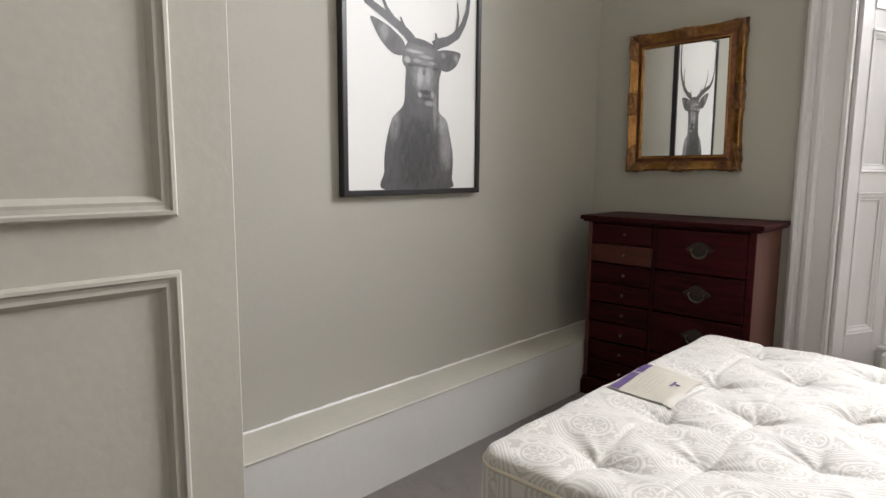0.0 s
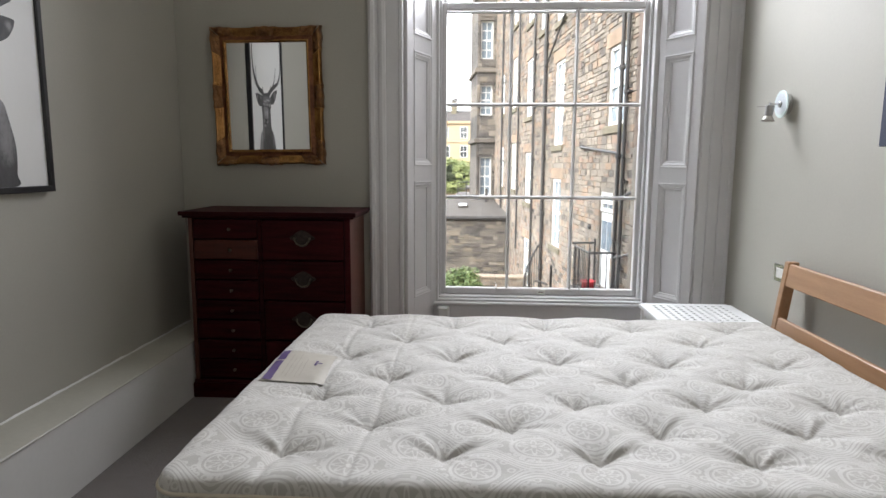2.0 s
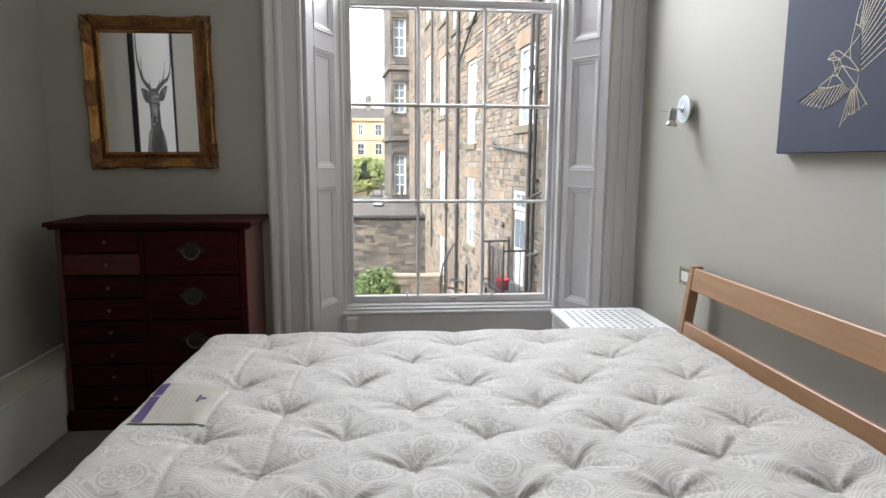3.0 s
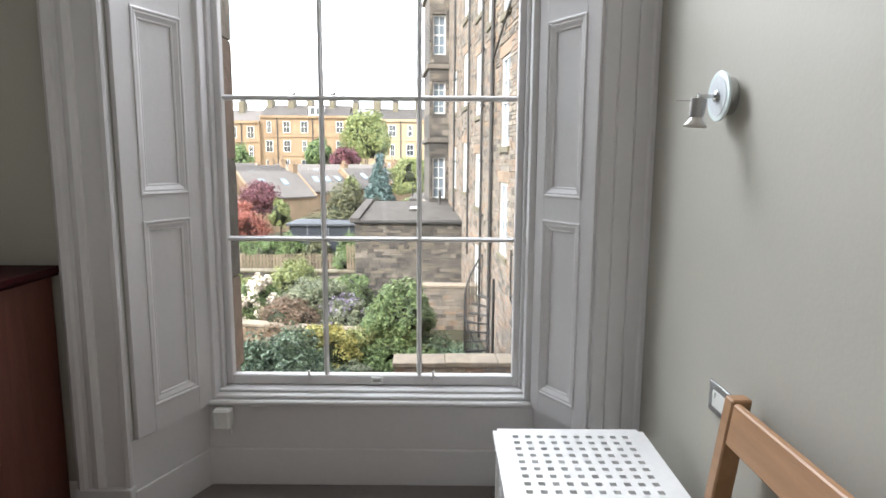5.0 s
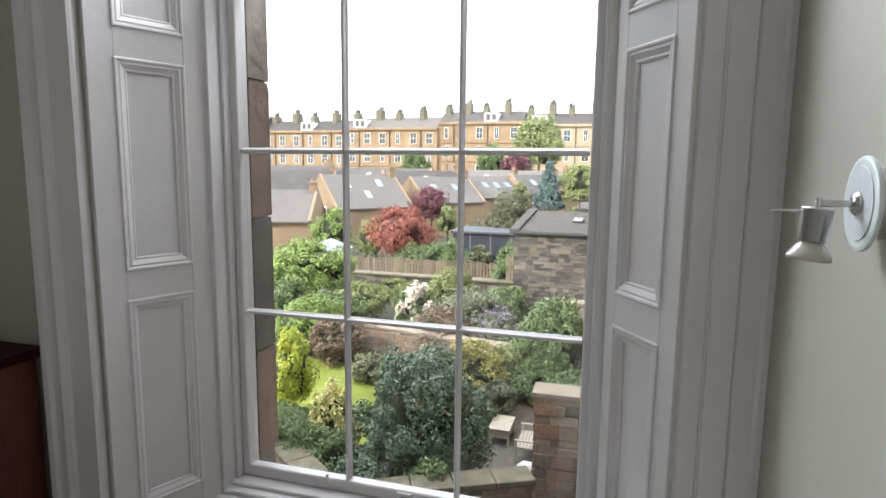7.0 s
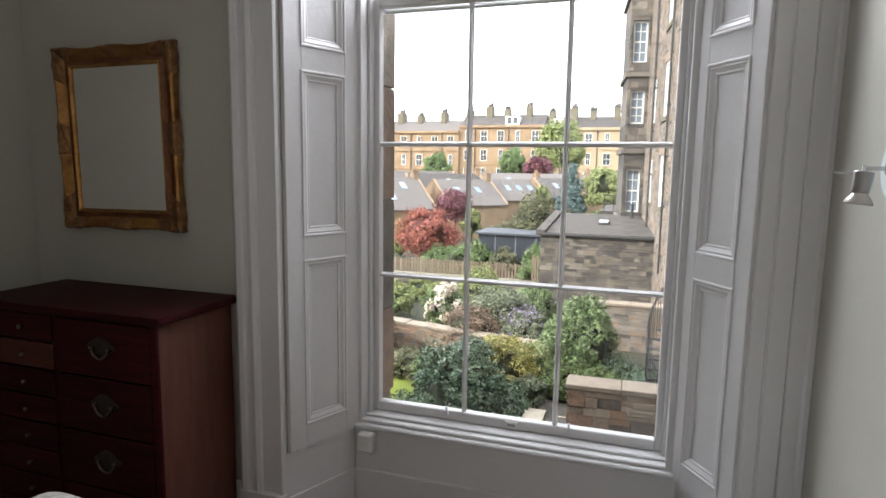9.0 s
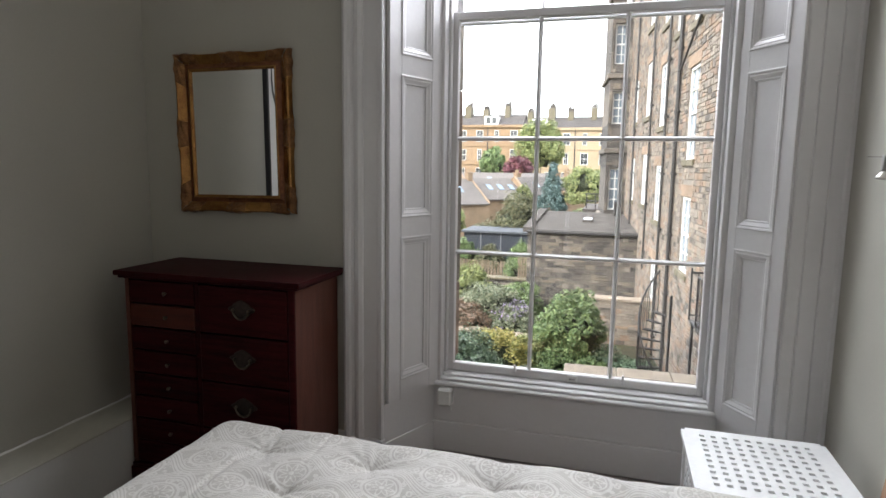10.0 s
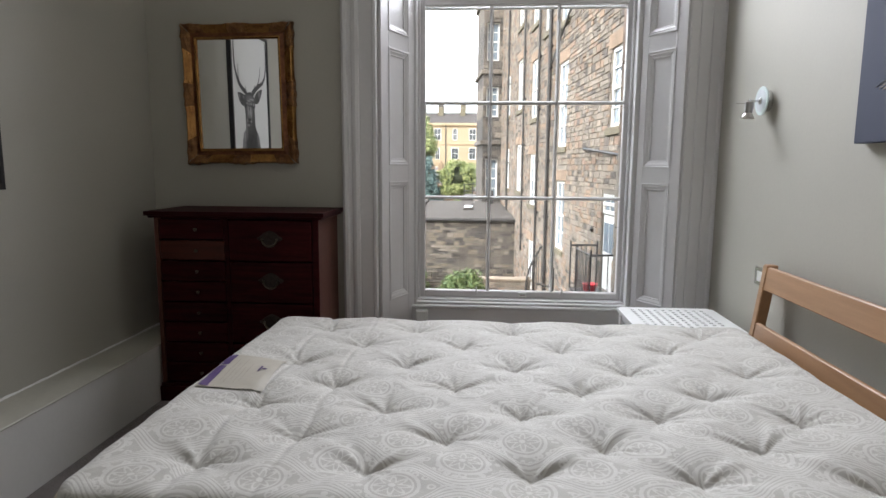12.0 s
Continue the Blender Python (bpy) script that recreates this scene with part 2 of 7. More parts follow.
extrude_profile(bm, [(1.118, 3.619), (1.118, 3.588), (1.124, 3.582), (1.168, 3.582), (1.171, 3.587), (1.175, 3.587), (1.178, 3.582), (1.236, 3.582),
                     (1.240, 3.588), (1.244, 3.582), (1.290, 3.582), (1.299, 3.573), (1.314, 3.573), (1.314, 3.619)], 0.0, 3.75)
structure("trim_shutter_casing", bm, TRIM, "pale grey boarded casing beside the window", category="architrave")
# reveals behind the shutters, apron and head of the recess
bm = bmesh.new()
extrude_profile(bm, [(WX0 - 0.040, 3.521), (FX0 - 0.042, FY + 0.02), (FX0 - 0.012, FY + 0.24), (FX0 - 0.2, FY + 0.24), (WX0 - 0.19, 3.521)], 0.0, 3.74)
structure("trim_reveal", bm, TRIM, "painted window reveal", category="trim")
bm = bmesh.new()
extrude_profile(bm, [(WX1 + 0.003, 3.621), (FX1 + 0.012, FY + 0.02), (FX1 + 0.012, FY + 0.24), (FX1 + 0.2, FY + 0.24), (WX1 + 0.19, 3.621)], 0.0, 3.74)
structure("trim_reveal_east", bm, TRIM, "painted window reveal", category="trim")
bm = bmesh.new()
box(bm, FX0 - 0.12, FX1 + 0.12, FY, FY + 0.2, 0.0, 0.372)
box(bm, FX0 - 0.10, FX1 + 0.10, FY - 0.016, FY, 0.0, 0.17, bev=0.004)
structure("trim_apron", bm, TRIM, "painted panel under the window", category="trim")
structure("window_board", boxes((FX0 - 0.012, FX1 + 0.012, FY - 0.022, FY + 0.18, 0.372, 0.394), bev=0.006), TRIM, "painted window sill board", category="sill")


def shutter(name, front, back, z0, panels, group):
    """A folding shutter leaf that stands splayed in the recess, with recessed panels and mouldings."""
    f, b = Vector((*front, 0)), Vector((*back, 0))
    d = b - f
    w = d.length
    ang = math.atan2(d.y, d.x)
    flip = 1 if d.x > 0 else -1
    root = thing(name, (front[0], front[1], z0), "pale grey painted panelled window shutter folded open", "shutter", group)
    m = Matrix.Translation((front[0], front[1], 0)) @ Matrix.Rotation(ang, 4, "Z") @ Matrix.Rotation(radians(90), 4, "X")
    # local x along the leaf, local y up, local z towards the room's middle (flip)
    bm = bmesh.new()
    cuts = [z0] + [z for q in panels for z in q[2:]] + [3.66]
    ua, ub = w * panels[0][0], w * panels[0][1]
    box(bm, 0.010, ua, z0, 3.66, -0.012, 0.012, bev=0.002, m=m)
    box(bm, ub, w, z0, 3.66, -0.012, 0.012, bev=0.002, m=m)
    for za, zb_ in zip(cuts[0::2], cuts[1::2]):
        box(bm, ua, ub, za, zb_, -0.0117, 0.0117, m=m)
    part("leaf", bm, TRIM, root)
    fs = Matrix.Diagonal((1, 1, flip, 1))
    prof = [(0.004, 0.0115), (0.004, 0.0150), (0.000, 0.0172), (-0.006, 0.0160), (-0.009, 0.0125), (-0.016, 0.0130), (-0.031, 0.0045), (-0.035, 0.0050), (-0.039, 0.0030), (-0.040, -0.002)]
    for (u0, u1, v0, v1) in panels:
        bm = bmesh.new()
        frame_sweep(bm, w * (u1 - u0), v1 - v0, prof, m @ Matrix.Translation((w * (u0 + u1) / 2, (v0 + v1) / 2, 0)) @ fs)
        part("panel_moulding", bm, TRIM, root)
        bm = bmesh.new()
        box(bm, w * u0, w * u1, v0, v1, -0.010, -0.002, m=m @ fs)
        part("panel", bm, TRIM, root)
    return root, m, w


PANELS_L = [(0.225, 0.765, 0.478, 1.205), (0.225, 0.765, 1.31, 1.99), (0.225, 0.765, 2.09, 2.85), (0.225, 0.765, 2.95, 3.55)]
sh_l, shm, shw = shutter("shutter", (-0.643, 3.516), (-0.480, 3.900), 0.372, PANELS_L, "window shutters")
PANELS_R = [(0.245, 0.85, 0.46, 1.202), (0.245, 0.85, 1.303, 1.985), (0.245, 0.85, 2.085, 2.85), (0.245, 0.85, 2.95, 3.55)]
sh_r, shm2, shw2 = shutter("shutter", (1.120, 3.583), (0.935, 3.868), 0.372, PANELS_R, "window shutters")
# lower linings under the shutters
for xa, ya, xb, yb, nm in ((-0.652, 3.502, -0.495, 3.868, "trim_lining"), (1.122, 3.585, 0.942, 3.868, "trim_lining_east")):
    bm = bmesh.new()
    s = 0.02 if xa > 0 else -0.02
    extrude_profile(bm, [(xa, ya), (xb, yb), (xb + s, yb), (xa + s, ya)], 0.0, 0.368)
    extrude_profile(bm, [(xa - s * 0.5, ya), (xb - s * 0.5, yb), (xb, yb), (xa, ya)], 0.0, 0.165)
    structure(nm, bm, TRIM, "painted lining board under the shutter", category="trim")

# sash window: box frame, sashes with glazing bars, panes
GX = [-0.420, 0.006, 0.432, 0.858]
GZ = [0.470, 1.096, 1.711, 2.318]
win = thing("window_1", (0.22, FY + 0.1, 0.394), "tall white painted sash window with small panes", "window", kind="structure")
bm = bmesh.new()
for x0, x1 in ((FX0, -0.462), (0.900, FX1)):
    box(bm, x0, x1, FY + 0.002, FY + 0.238, 0.394, 3.70, bev=0.003)
for x0, x1 in ((-0.463, -0.448), (0.886, 0.901)):
    box(bm, x0, x1, FY + 0.070, FY + 0.104, 0.394, 3.70, bev=0.003)
box(bm, FX0, FX1, FY + 0.002, FY + 0.238, 3.70, 3.76)
part("window_frame", bm, TRIM, win)
bm = bmesh.new()
box(bm, FX0 + 0.004, FX1 - 0.004, FY + 0.006, FY + 0.104, 0.3945, 0.410, bev=0.004)
box(bm, FX0 + 0.008, FX1 - 0.008, FY + 0.045, FY + 0.20, 0.4095, 0.4235, bev=0.004)
part("window_sill", bm, TRIM, win)
GLASS = bpy.data.materials.new("window_glass")
GLASS.use_nodes = True
gn, gl = GLASS.node_tree.nodes, GLASS.node_tree.links
gn.remove(gn["Principled BSDF"])
tr, gs, mx = gn.new("ShaderNodeBsdfTransparent"), gn.new("ShaderNodeBsdfGlossy"), gn.new("ShaderNodeMixShader")
tr.inputs[0].default_value, gs.inputs["Roughness"].default_value, mx.inputs[0].default_value = (0.97, 0.985, 0.98, 1), 0.02, 0.04
gl.new(tr.outputs[0], mx.inputs[1])
gl.new(gs.outputs[0], mx.inputs[2])
gl.new(mx.outputs[0], gn["Material Output"].inputs[0])
SY = 4.045


def sash(name, gz, rail_lo, rail_hi, y):
    """One sash: stiles and rails with its glazing bars and panes as pieces."""
    bm = bmesh.new()
    z0, z1 = gz[0] - rail_lo, gz[-1] + rail_hi
    box(bm, -0.449, GX[0] + 0.001, y - 0.024, y + 0.024, z0, z1, bev=0.004)
    box(bm, GX[-1] - 0.001, 0.887, y - 0.024, y + 0.024, z0, z1, bev=0.004)
    box(bm, GX[0], GX[-1], y - 0.024, y + 0.024, z0, gz[0], bev=0.005)
    box(bm, GX[0], GX[-1], y - 0.024, y + 0.024, gz[-1], z1, bev=0.005)
    s = part(name, bm, TRIM, win)
    bar = [(-0.0115, 0.006), (-0.0115, 0.002), (-0.0075, -0.004), (-0.006, -0.016), (-0.004, -0.020), (0.004, -0.020), (0.006, -0.016), (0.0075, -0.004), (0.0115, 0.002), (0.0115, 0.006)]
    for x in GX[1:-1]:
        bm = bmesh.new()
        extrude_profile(bm, [(x + a, y + b) for a, b in bar], gz[0], gz[-1])
        part("glazing_bar", bm, TRIM, s)
    for z in gz[1:-1]:
        bm = bmesh.new()
        for xa, xb in zip(GX, GX[1:]):
            lo = [bm.verts.new((xa + 0.004, y + b, z + a)) for a, b in bar]
            hi = [bm.verts.new((xb - 0.004, y + b, z + a)) for a, b in bar]
            for i in range(len(bar)):
                bm.faces.new((lo[i], lo[(i + 1) % len(bar)], hi[(i + 1) % len(bar)], hi[i]))
        part("glazing_bar", bm, TRIM, s)
    for xa, xb in zip(GX, GX[1:]):
        for za, zb in zip(gz, gz[1:]):
            bm = bmesh.new()
            box(bm, xa + 0.003, xb - 0.003, y + 0.007, y + 0.010, za + 0.003, zb - 0.003)
            p = part("pane", bm, GLASS, s)
            p.visible_shadow = False
    return s


low = sash("lower_sash", GZ, 0.046, 0.042, SY - 0.045)
up = sash("upper_sash", [2.352, 2.97, 3.64], 0.034, 0.05, SY + 0.045)


# ---- bed ----
BX0, BX1, BY0, BY1, BTOP = -0.955, 1.125, 1.115, 2.675, 0.600
bed = thing("bed", (0.1, 1.9, 0.0), "low oak bed frame with a slatted open headboard", "bed")
bm = bmesh.new()
box(bm, BX0 + 0.03, BX1, BY0 + 0.02, BY0 + 0.05, 0.16, 0.32, bev=0.004)
part("side_rail", bm, OAK, bed)
bm = bmesh.new()
box(bm, BX0 + 0.03, BX1, BY1 - 0.05, BY1 - 0.02, 0.16, 0.32, bev=0.004)
part("side_rail", bm, OAK, bed)
bm = bmesh.new()
box(bm, BX0 + 0.03, BX0 + 0.06, BY0 + 0.05, BY1 - 0.05, 0.16, 0.32, bev=0.004)
part("foot_rail", bm, OAK, bed)
for x in (BX0 + 0.06, ):
    for y in (BY0 + 0.05, BY1 - 0.11):
        bm = bmesh.new()
        box(bm, x, x + 0.06, y, y + 0.06, 0.0, 0.30, bev=0.004)
        part("leg", bm, OAK, bed)
for i in range(12):
    bm = bmesh.new()
    x = BX0 + 0.14 + i * 0.165
    box(bm, x, x + 0.07, BY0 + 0.05, BY1 - 0.05, 0.30, 0.318)
    part("slat", bm, OAK, bed)
# headboard: two leaning posts and two rails
for y0, y1 in ((2.715, 2.755), (1.035, 1.075)):
    bm = bmesh.new()
    sh = Matrix(((1, 0, 0.13, 0), (0, 1, 0, 0), (0, 0, 1, 0), (0, 0, 0, 1)))
    box(bm, 1.128, 1.178, y0, y1, 0.0, 0.873, bev=0.004, m=sh)
    part("headboard_post", bm, OAK, bed)
for z0, z1 in ((0.762, 0.866), (0.51, 0.612)):
    bm = bmesh.new()
    box(bm, 1.131, 1.151, 1.075, 2.715, z0, z1, bev=0.004, m=sh)
    part("headboard_rail", bm, OAK, bed)

# mattress with tufts
ROWS_Y = (1.13, 1.305, 1.48, 1.67, 1.85, 2.065, 2.305, 2.525)
BUTTONS = []
rng = random.Random(11)
for r, y in enumerate(ROWS_Y):
    for c in range(5):
        x = (-0.695 if r % 2 else -0.500) + 0.398 * c
        if x < BX1 - 0.06 and y > BY0 + 0.1:
            BUTTONS.append((x + rng.uniform(-0.01, 0.01), y + rng.uniform(-0.01, 0.01)))


def chain(n, l):
    """Short hand for maths nodes."""
    def M(op, a, b=None, c=None):
        k = n.new("ShaderNodeMath")
        k.operation = op
        for i, v in enumerate((a, b, c)):
            if v is None:
                continue
            if isinstance(v, (int, float)):
                k.inputs[i].default_value = v
            else:
                l.new(v, k.inputs[i])
        return k.outputs[0]
    return M


TICK = bpy.data.materials.new("damask_ticking")
TICK.use_nodes = True
n, l = TICK.node_tree.nodes, TICK.node_tree.links
M = chain(n, l)
b = n["Principled BSDF"]
b.inputs["Roughness"].default_value, b.inputs["Sheen Weight"].default_value = 0.7, 0.25
co = n.new("ShaderNodeTexCoord")
warp = n.new("ShaderNodeTexNoise")
warp.inputs["Scale"].default_value, warp.inputs["Detail"].default_value = 7, 2
l.new(co.outputs["Object"], warp.inputs["Vector"])
sep = n.new("ShaderNodeSeparateXYZ")
l.new(co.outputs["Object"], sep.inputs[0])
X = M("MULTIPLY_ADD", warp.outputs["Fac"], 0.018, sep.outputs[0])
Y = M("MULTIPLY_ADD", warp.outputs["Fac"], -0.018, sep.outputs[1])
LX, LY = 0.30, 0.235          # one repeat of the ogee lattice
wave = M("MULTIPLY", M("COSINE", M("MULTIPLY", X, 2 * math.pi / LX)), LY * 0.20)
band = None
for sgn in (1, -1):
    q = M("DIVIDE", M("MULTIPLY_ADD", wave, -sgn, Y), LY)
    d = M("MULTIPLY", M("ABSOLUTE", M("SUBTRACT", M("FRACT", M("ADD", q, 0.5 - sgn * 0.25)), 0.5)), LY)
    for at, half in ((0.0, 0.0030), (0.012, 0.0042), (0.023, 0.0022)):
        k = M("LESS_THAN", M("ABSOLUTE", M("SUBTRACT", d, at)), half)
        band = k if band is None else M("MAXIMUM", band, k)
    inside = M("LESS_THAN", d, 0.026)
    bands = inside if sgn == 1 else M("MAXIMUM", bands, inside)
rings = None
for off in (0.0, 0.5):
    u = M("MULTIPLY", M("SUBTRACT", M("FRACT", M("ADD", M("DIVIDE", X, LX), 0.5 + off)), 0.5), LX)
    v = M("MULTIPLY", M("SUBTRACT", M("FRACT", M("ADD", M("DIVIDE", Y, LY), 0.5 + off)), 0.5), LY)
    r = M("SQRT", M("ADD", M("MULTIPLY", u, u), M("MULTIPLY", v, v)))
    th = M("ARCTAN2", v, u)
    k = M("LESS_THAN", M("ABSOLUTE", M("SUBTRACT", r, 0.058)), 0.0045)
    k = M("MAXIMUM", k, M("LESS_THAN", M("ABSOLUTE", M("SUBTRACT", r, 0.045)), 0.0024))
    petal = M("MULTIPLY_ADD", M("COSINE", M("MULTIPLY", th, 8)), 0.011, 0.028)
    k = M("MAXIMUM", k, M("LESS_THAN", M("ABSOLUTE", M("SUBTRACT", r, petal)), 0.0050))
    k = M("MAXIMUM", k, M("LESS_THAN", r, 0.008))
    rings = k if rings is None else M("MAXIMUM", rings, k)
    free = M("GREATER_THAN", r, 0.062) if off == 0.0 else M("MULTIPLY", free, M("GREATER_THAN", r, 0.062))
vor = n.new("ShaderNodeTexVoronoi")
vor.inputs["Scale"].default_value = 48
l.new(co.outputs["Object"], vor.inputs["Vector"])
curl = M("MULTIPLY", M("LESS_THAN", M("ABSOLUTE", M("SUBTRACT", vor.outputs["Distance"], 0.38)), 0.12), M("MULTIPLY", free, M("SUBTRACT", 1.0, bands)))
pat = M("MAXIMUM", M("MAXIMUM", band, rings), M("MULTIPLY", curl, 0.95))
weave = n.new("ShaderNodeTexNoise")
weave.inputs["Scale"].default_value, weave.inputs["Detail"].default_value = 600, 2
l.new(co.outputs["Object"], weave.inputs["Vector"])
pat2 = M("MULTIPLY", pat, M("MULTIPLY_ADD", weave.outputs["Fac"], 0.7, 0.5))
cr = n.new("ShaderNodeValToRGB")
cr.color_ramp.elements[0].color, cr.color_ramp.elements[1].color = (0.395, 0.374, 0.334, 1), (0.545, 0.527, 0.489, 1)
l.new(pat2, cr.inputs[0])
l.new(cr.outputs[0], b.inputs["Base Color"])
crease = n.new("ShaderNodeTexNoise")
crease.inputs["Scale"].default_value, crease.inputs["Detail"].default_value = 22, 3
l.new(co.outputs["Object"], crease.inputs["Vector"])
hgt = M("ADD", M("MULTIPLY", pat, 0.45), M("ADD", M("MULTIPLY", crease.outputs["Fac"], 1.1), M("MULTIPLY", weave.outputs["Fac"], 0.4)))
bp = n.new("ShaderNodeBump")
bp.inputs["Strength"].default_value, bp.inputs["Distance"].default_value = 0.35, 0.006
l.new(hgt, bp.inputs["Height"])
l.new(bp.outputs[0], b.inputs["Normal"])


def quilt_height(x, y):
    """The tufted top's height over the mattress's flat level."""
    h = 0.0
    dip = gather = 0.0
    for bx, by in BUTTONS:
        dx, dy = x - bx, y - by
        d = math.sqrt(dx * dx * 0.8 + dy * dy)
        if d < 0.25:
            ang = math.atan2(dy, dx)
            fold = 1 + 0.12 * math.cos(4 * ang + 0.6 * math.sin(bx * 31)) + 0.14 * math.cos(7 * ang + by * 23) + 0.10 * math.cos(11 * ang + bx * 17)
            wide = 0.028 * math.exp(-(d / 0.095) ** 1.25)
            pinch = 0.024 * math.exp(-d / 0.026)
            dip = max(dip, wide * (1 + (fold - 1) * min(1.0, d / 0.04)) + pinch)
            # sharp gathered creases that run out from the button
            crease = max(0.0, math.cos(2 * ang + 0.9 * math.sin(bx * 13 + by * 7))) ** 24
            gather = max(gather, 0.0055 * crease * math.exp(-((d - 0.055) / 0.055) ** 2))
    h += 0.012 - dip - gather
    h -= 0.007 * math.exp(-((x + 0.715 + 0.006 * math.sin(y * 9)) / 0.010) ** 2)
    h -= 0.004 * math.exp(-((x + 0.50 + 0.004 * math.sin(y * 7)) / 0.006) ** 2)
    e = min(x - BX0, BX1 - x, y - BY0, BY1 - y)
    r = 0.05
    if e < r:
        h -= r * 0.55 - 0.55 * math.sqrt(max(0.0, r * r - (r - e) ** 2))
    h += 0.006 * noise.noise(Vector((x * 5, y * 5, 2.0))) + 0.003 * noise.noise(Vector((x * 14, y * 14, 5.0)))
    return h


bm = bmesh.new()
NX, NY = 312, 234
grid = [[None] * (NY + 1) for _ in range(NX + 1)]
for i in range(NX + 1):
    for j in range(NY + 1):
        x, y = BX0 + (BX1 - BX0) * i / NX, BY0 + (BY1 - BY0) * j / NY
        # rounded corners in plan
        rc = 0.07
        cx, cy = min(max(x, BX0 + rc), BX1 - rc), min(max(y, BY0 + rc), BY1 - rc)
        d = Vector((x - cx, y - cy))
        px, py = x, y
        if x != cx and y != cy:
            k = max(abs(d.x), abs(d.y)) / d.length
            px, py = cx + d.x * k, cy + d.y * k
        grid[i][j] = bm.verts.new((px, py, BTOP + quilt_height(x, y)))
for i in range(NX):
    for j in range(NY):
        bm.faces.new((grid[i][j], grid[i + 1][j], grid[i + 1][j + 1], grid[i][j + 1]))
rim = [grid[i][0] for i in range(NX)] + [grid[NX][j] for j in range(NY)] + [grid[i][NY] for i in range(NX, 0, -1)] + [grid[0][j] for j in range(NY, 0, -1)]
loops = [rim]
mid = Vector(((BX0 + BX1) / 2, (BY0 + BY1) / 2, 0))
for out, z in ((0.004, 0.555), (0.006, 0.46), (0.004, 0.38), (-0.004, 0.335), (-0.03, 0.32)):
    ring = []
    for v in rim:
        d = Vector((v.co.x - mid.x, v.co.y - mid.y))
        ring.append(bm.verts.new((v.co.x + out * (1 if d.x > 0 else -1) * (abs(d.x) > 0.95), v.co.y + out * (1 if d.y > 0 else -1) * (abs(d.y) > 0.7), z)))
    loops.append(ring)
for a, b in zip(loops, loops[1:]):
    for i in range(len(a)):
        bm.faces.new((a[i], b[i], b[(i + 1) % len(a)], a[(i + 1) % len(a)]))
bm.faces.new(loops[-1])
matt = thing("mattress", (0.1, 1.9, 0.318), "bare cream damask mattress with button tufts", "mattress")
part("ticking", bm, TICK, matt, smooth=True)

# piped edges, buttons and the sewn-in label
def piping(z, grow):
    bm = bmesh.new()
    rc, pts = 0.07 + grow, []
    for (cx, cy, a0) in ((BX1 - 0.07, BY1 - 0.07, 0), (BX0 + 0.07, BY1 - 0.07, 90), (BX0 + 0.07, BY0 + 0.07, 180), (BX1 - 0.07, BY0 + 0.07, 270)):
        for k in range(9):
            a = radians(a0 + 90 * k / 8)
            pts.append(Vector((cx + rc * math.cos(a), cy + rc * math.sin(a), z)))
    full = []
    for a, b in zip(pts, pts[1:] + pts[:1]):
        m = max(1, int((b - a).length / 0.05))
        full += [a.lerp(b, k / m) for k in range(m)]
    full = [p + Vector((0, 0, 0.003 * noise.noise(p * 6))) for p in full]
    rings = []
    for i, p in enumerate(full):
        d = (full[(i + 1) % len(full)] - full[i - 1]).normalized()
        side = d.cross(Vector((0, 0, 1)))
        rings.append([bm.verts.new(p + side * 0.005 * math.cos(t) + Vector((0, 0, 0.005 * math.sin(t)))) for t in (0, 1.05, 2.09, 3.14, 4.19, 5.24)])
    for i in range(len(rings)):
        a, b = rings[i], rings[(i + 1) % len(rings)]
        for k in range(6):
            bm.faces.new((a[k], a[(k + 1) % 6], b[(k + 1) % 6], b[k]))
    return bm


PIPE = material("cream_piping", (0.60, 0.53, 0.42), 0.7, scale=20)
part("piping", piping(0.570, 0.003), PIPE, matt, "cream piped edge", smooth=True)
part("piping", piping(0.345, 0.004), PIPE, matt, "cream piped edge", smooth=True)
TUFT = material("tuft_felt", (0.55, 0.50, 0.43), 0.9, scale=40)
for bx, by in BUTTONS:
    bm = bmesh.new()
    zz = BTOP + quilt_height(bx, by)
    lathe(bm, [(0.001, 0.005), (0.004, 0.004), (0.006, 0.001), (0.006, -0.004)], Matrix.Translation((bx, by, zz)), 8)
    part("tuft_button", bm, TUFT, matt, smooth=True)


def drape(bm, u0, u1, v0, v1, lift, rot=0.07, nu=14, nv=18, centre=(-0.822, 1.89)):
    """A cloth patch that follows the mattress's top."""
    g = []
    for i in range(nu + 1):
        row = []
        for j in range(nv + 1):
            u, v = u0 + (u1 - u0) * i / nu, v0 + (v1 - v0) * j / nv
            x = centre[0] + u * math.cos(rot) - v * math.sin(rot)
            y = centre[1] + u * math.sin(rot) + v * math.cos(rot)
            row.append(bm.verts.new((x, y, BTOP + quilt_height(max(x, BX0 + 0.004), y) + lift)))
        g.append(row)
    for i in range(nu):
        for j in range(nv):
            bm.faces.new((g[i][j], g[i + 1][j], g[i + 1][j + 1], g[i][j + 1]))


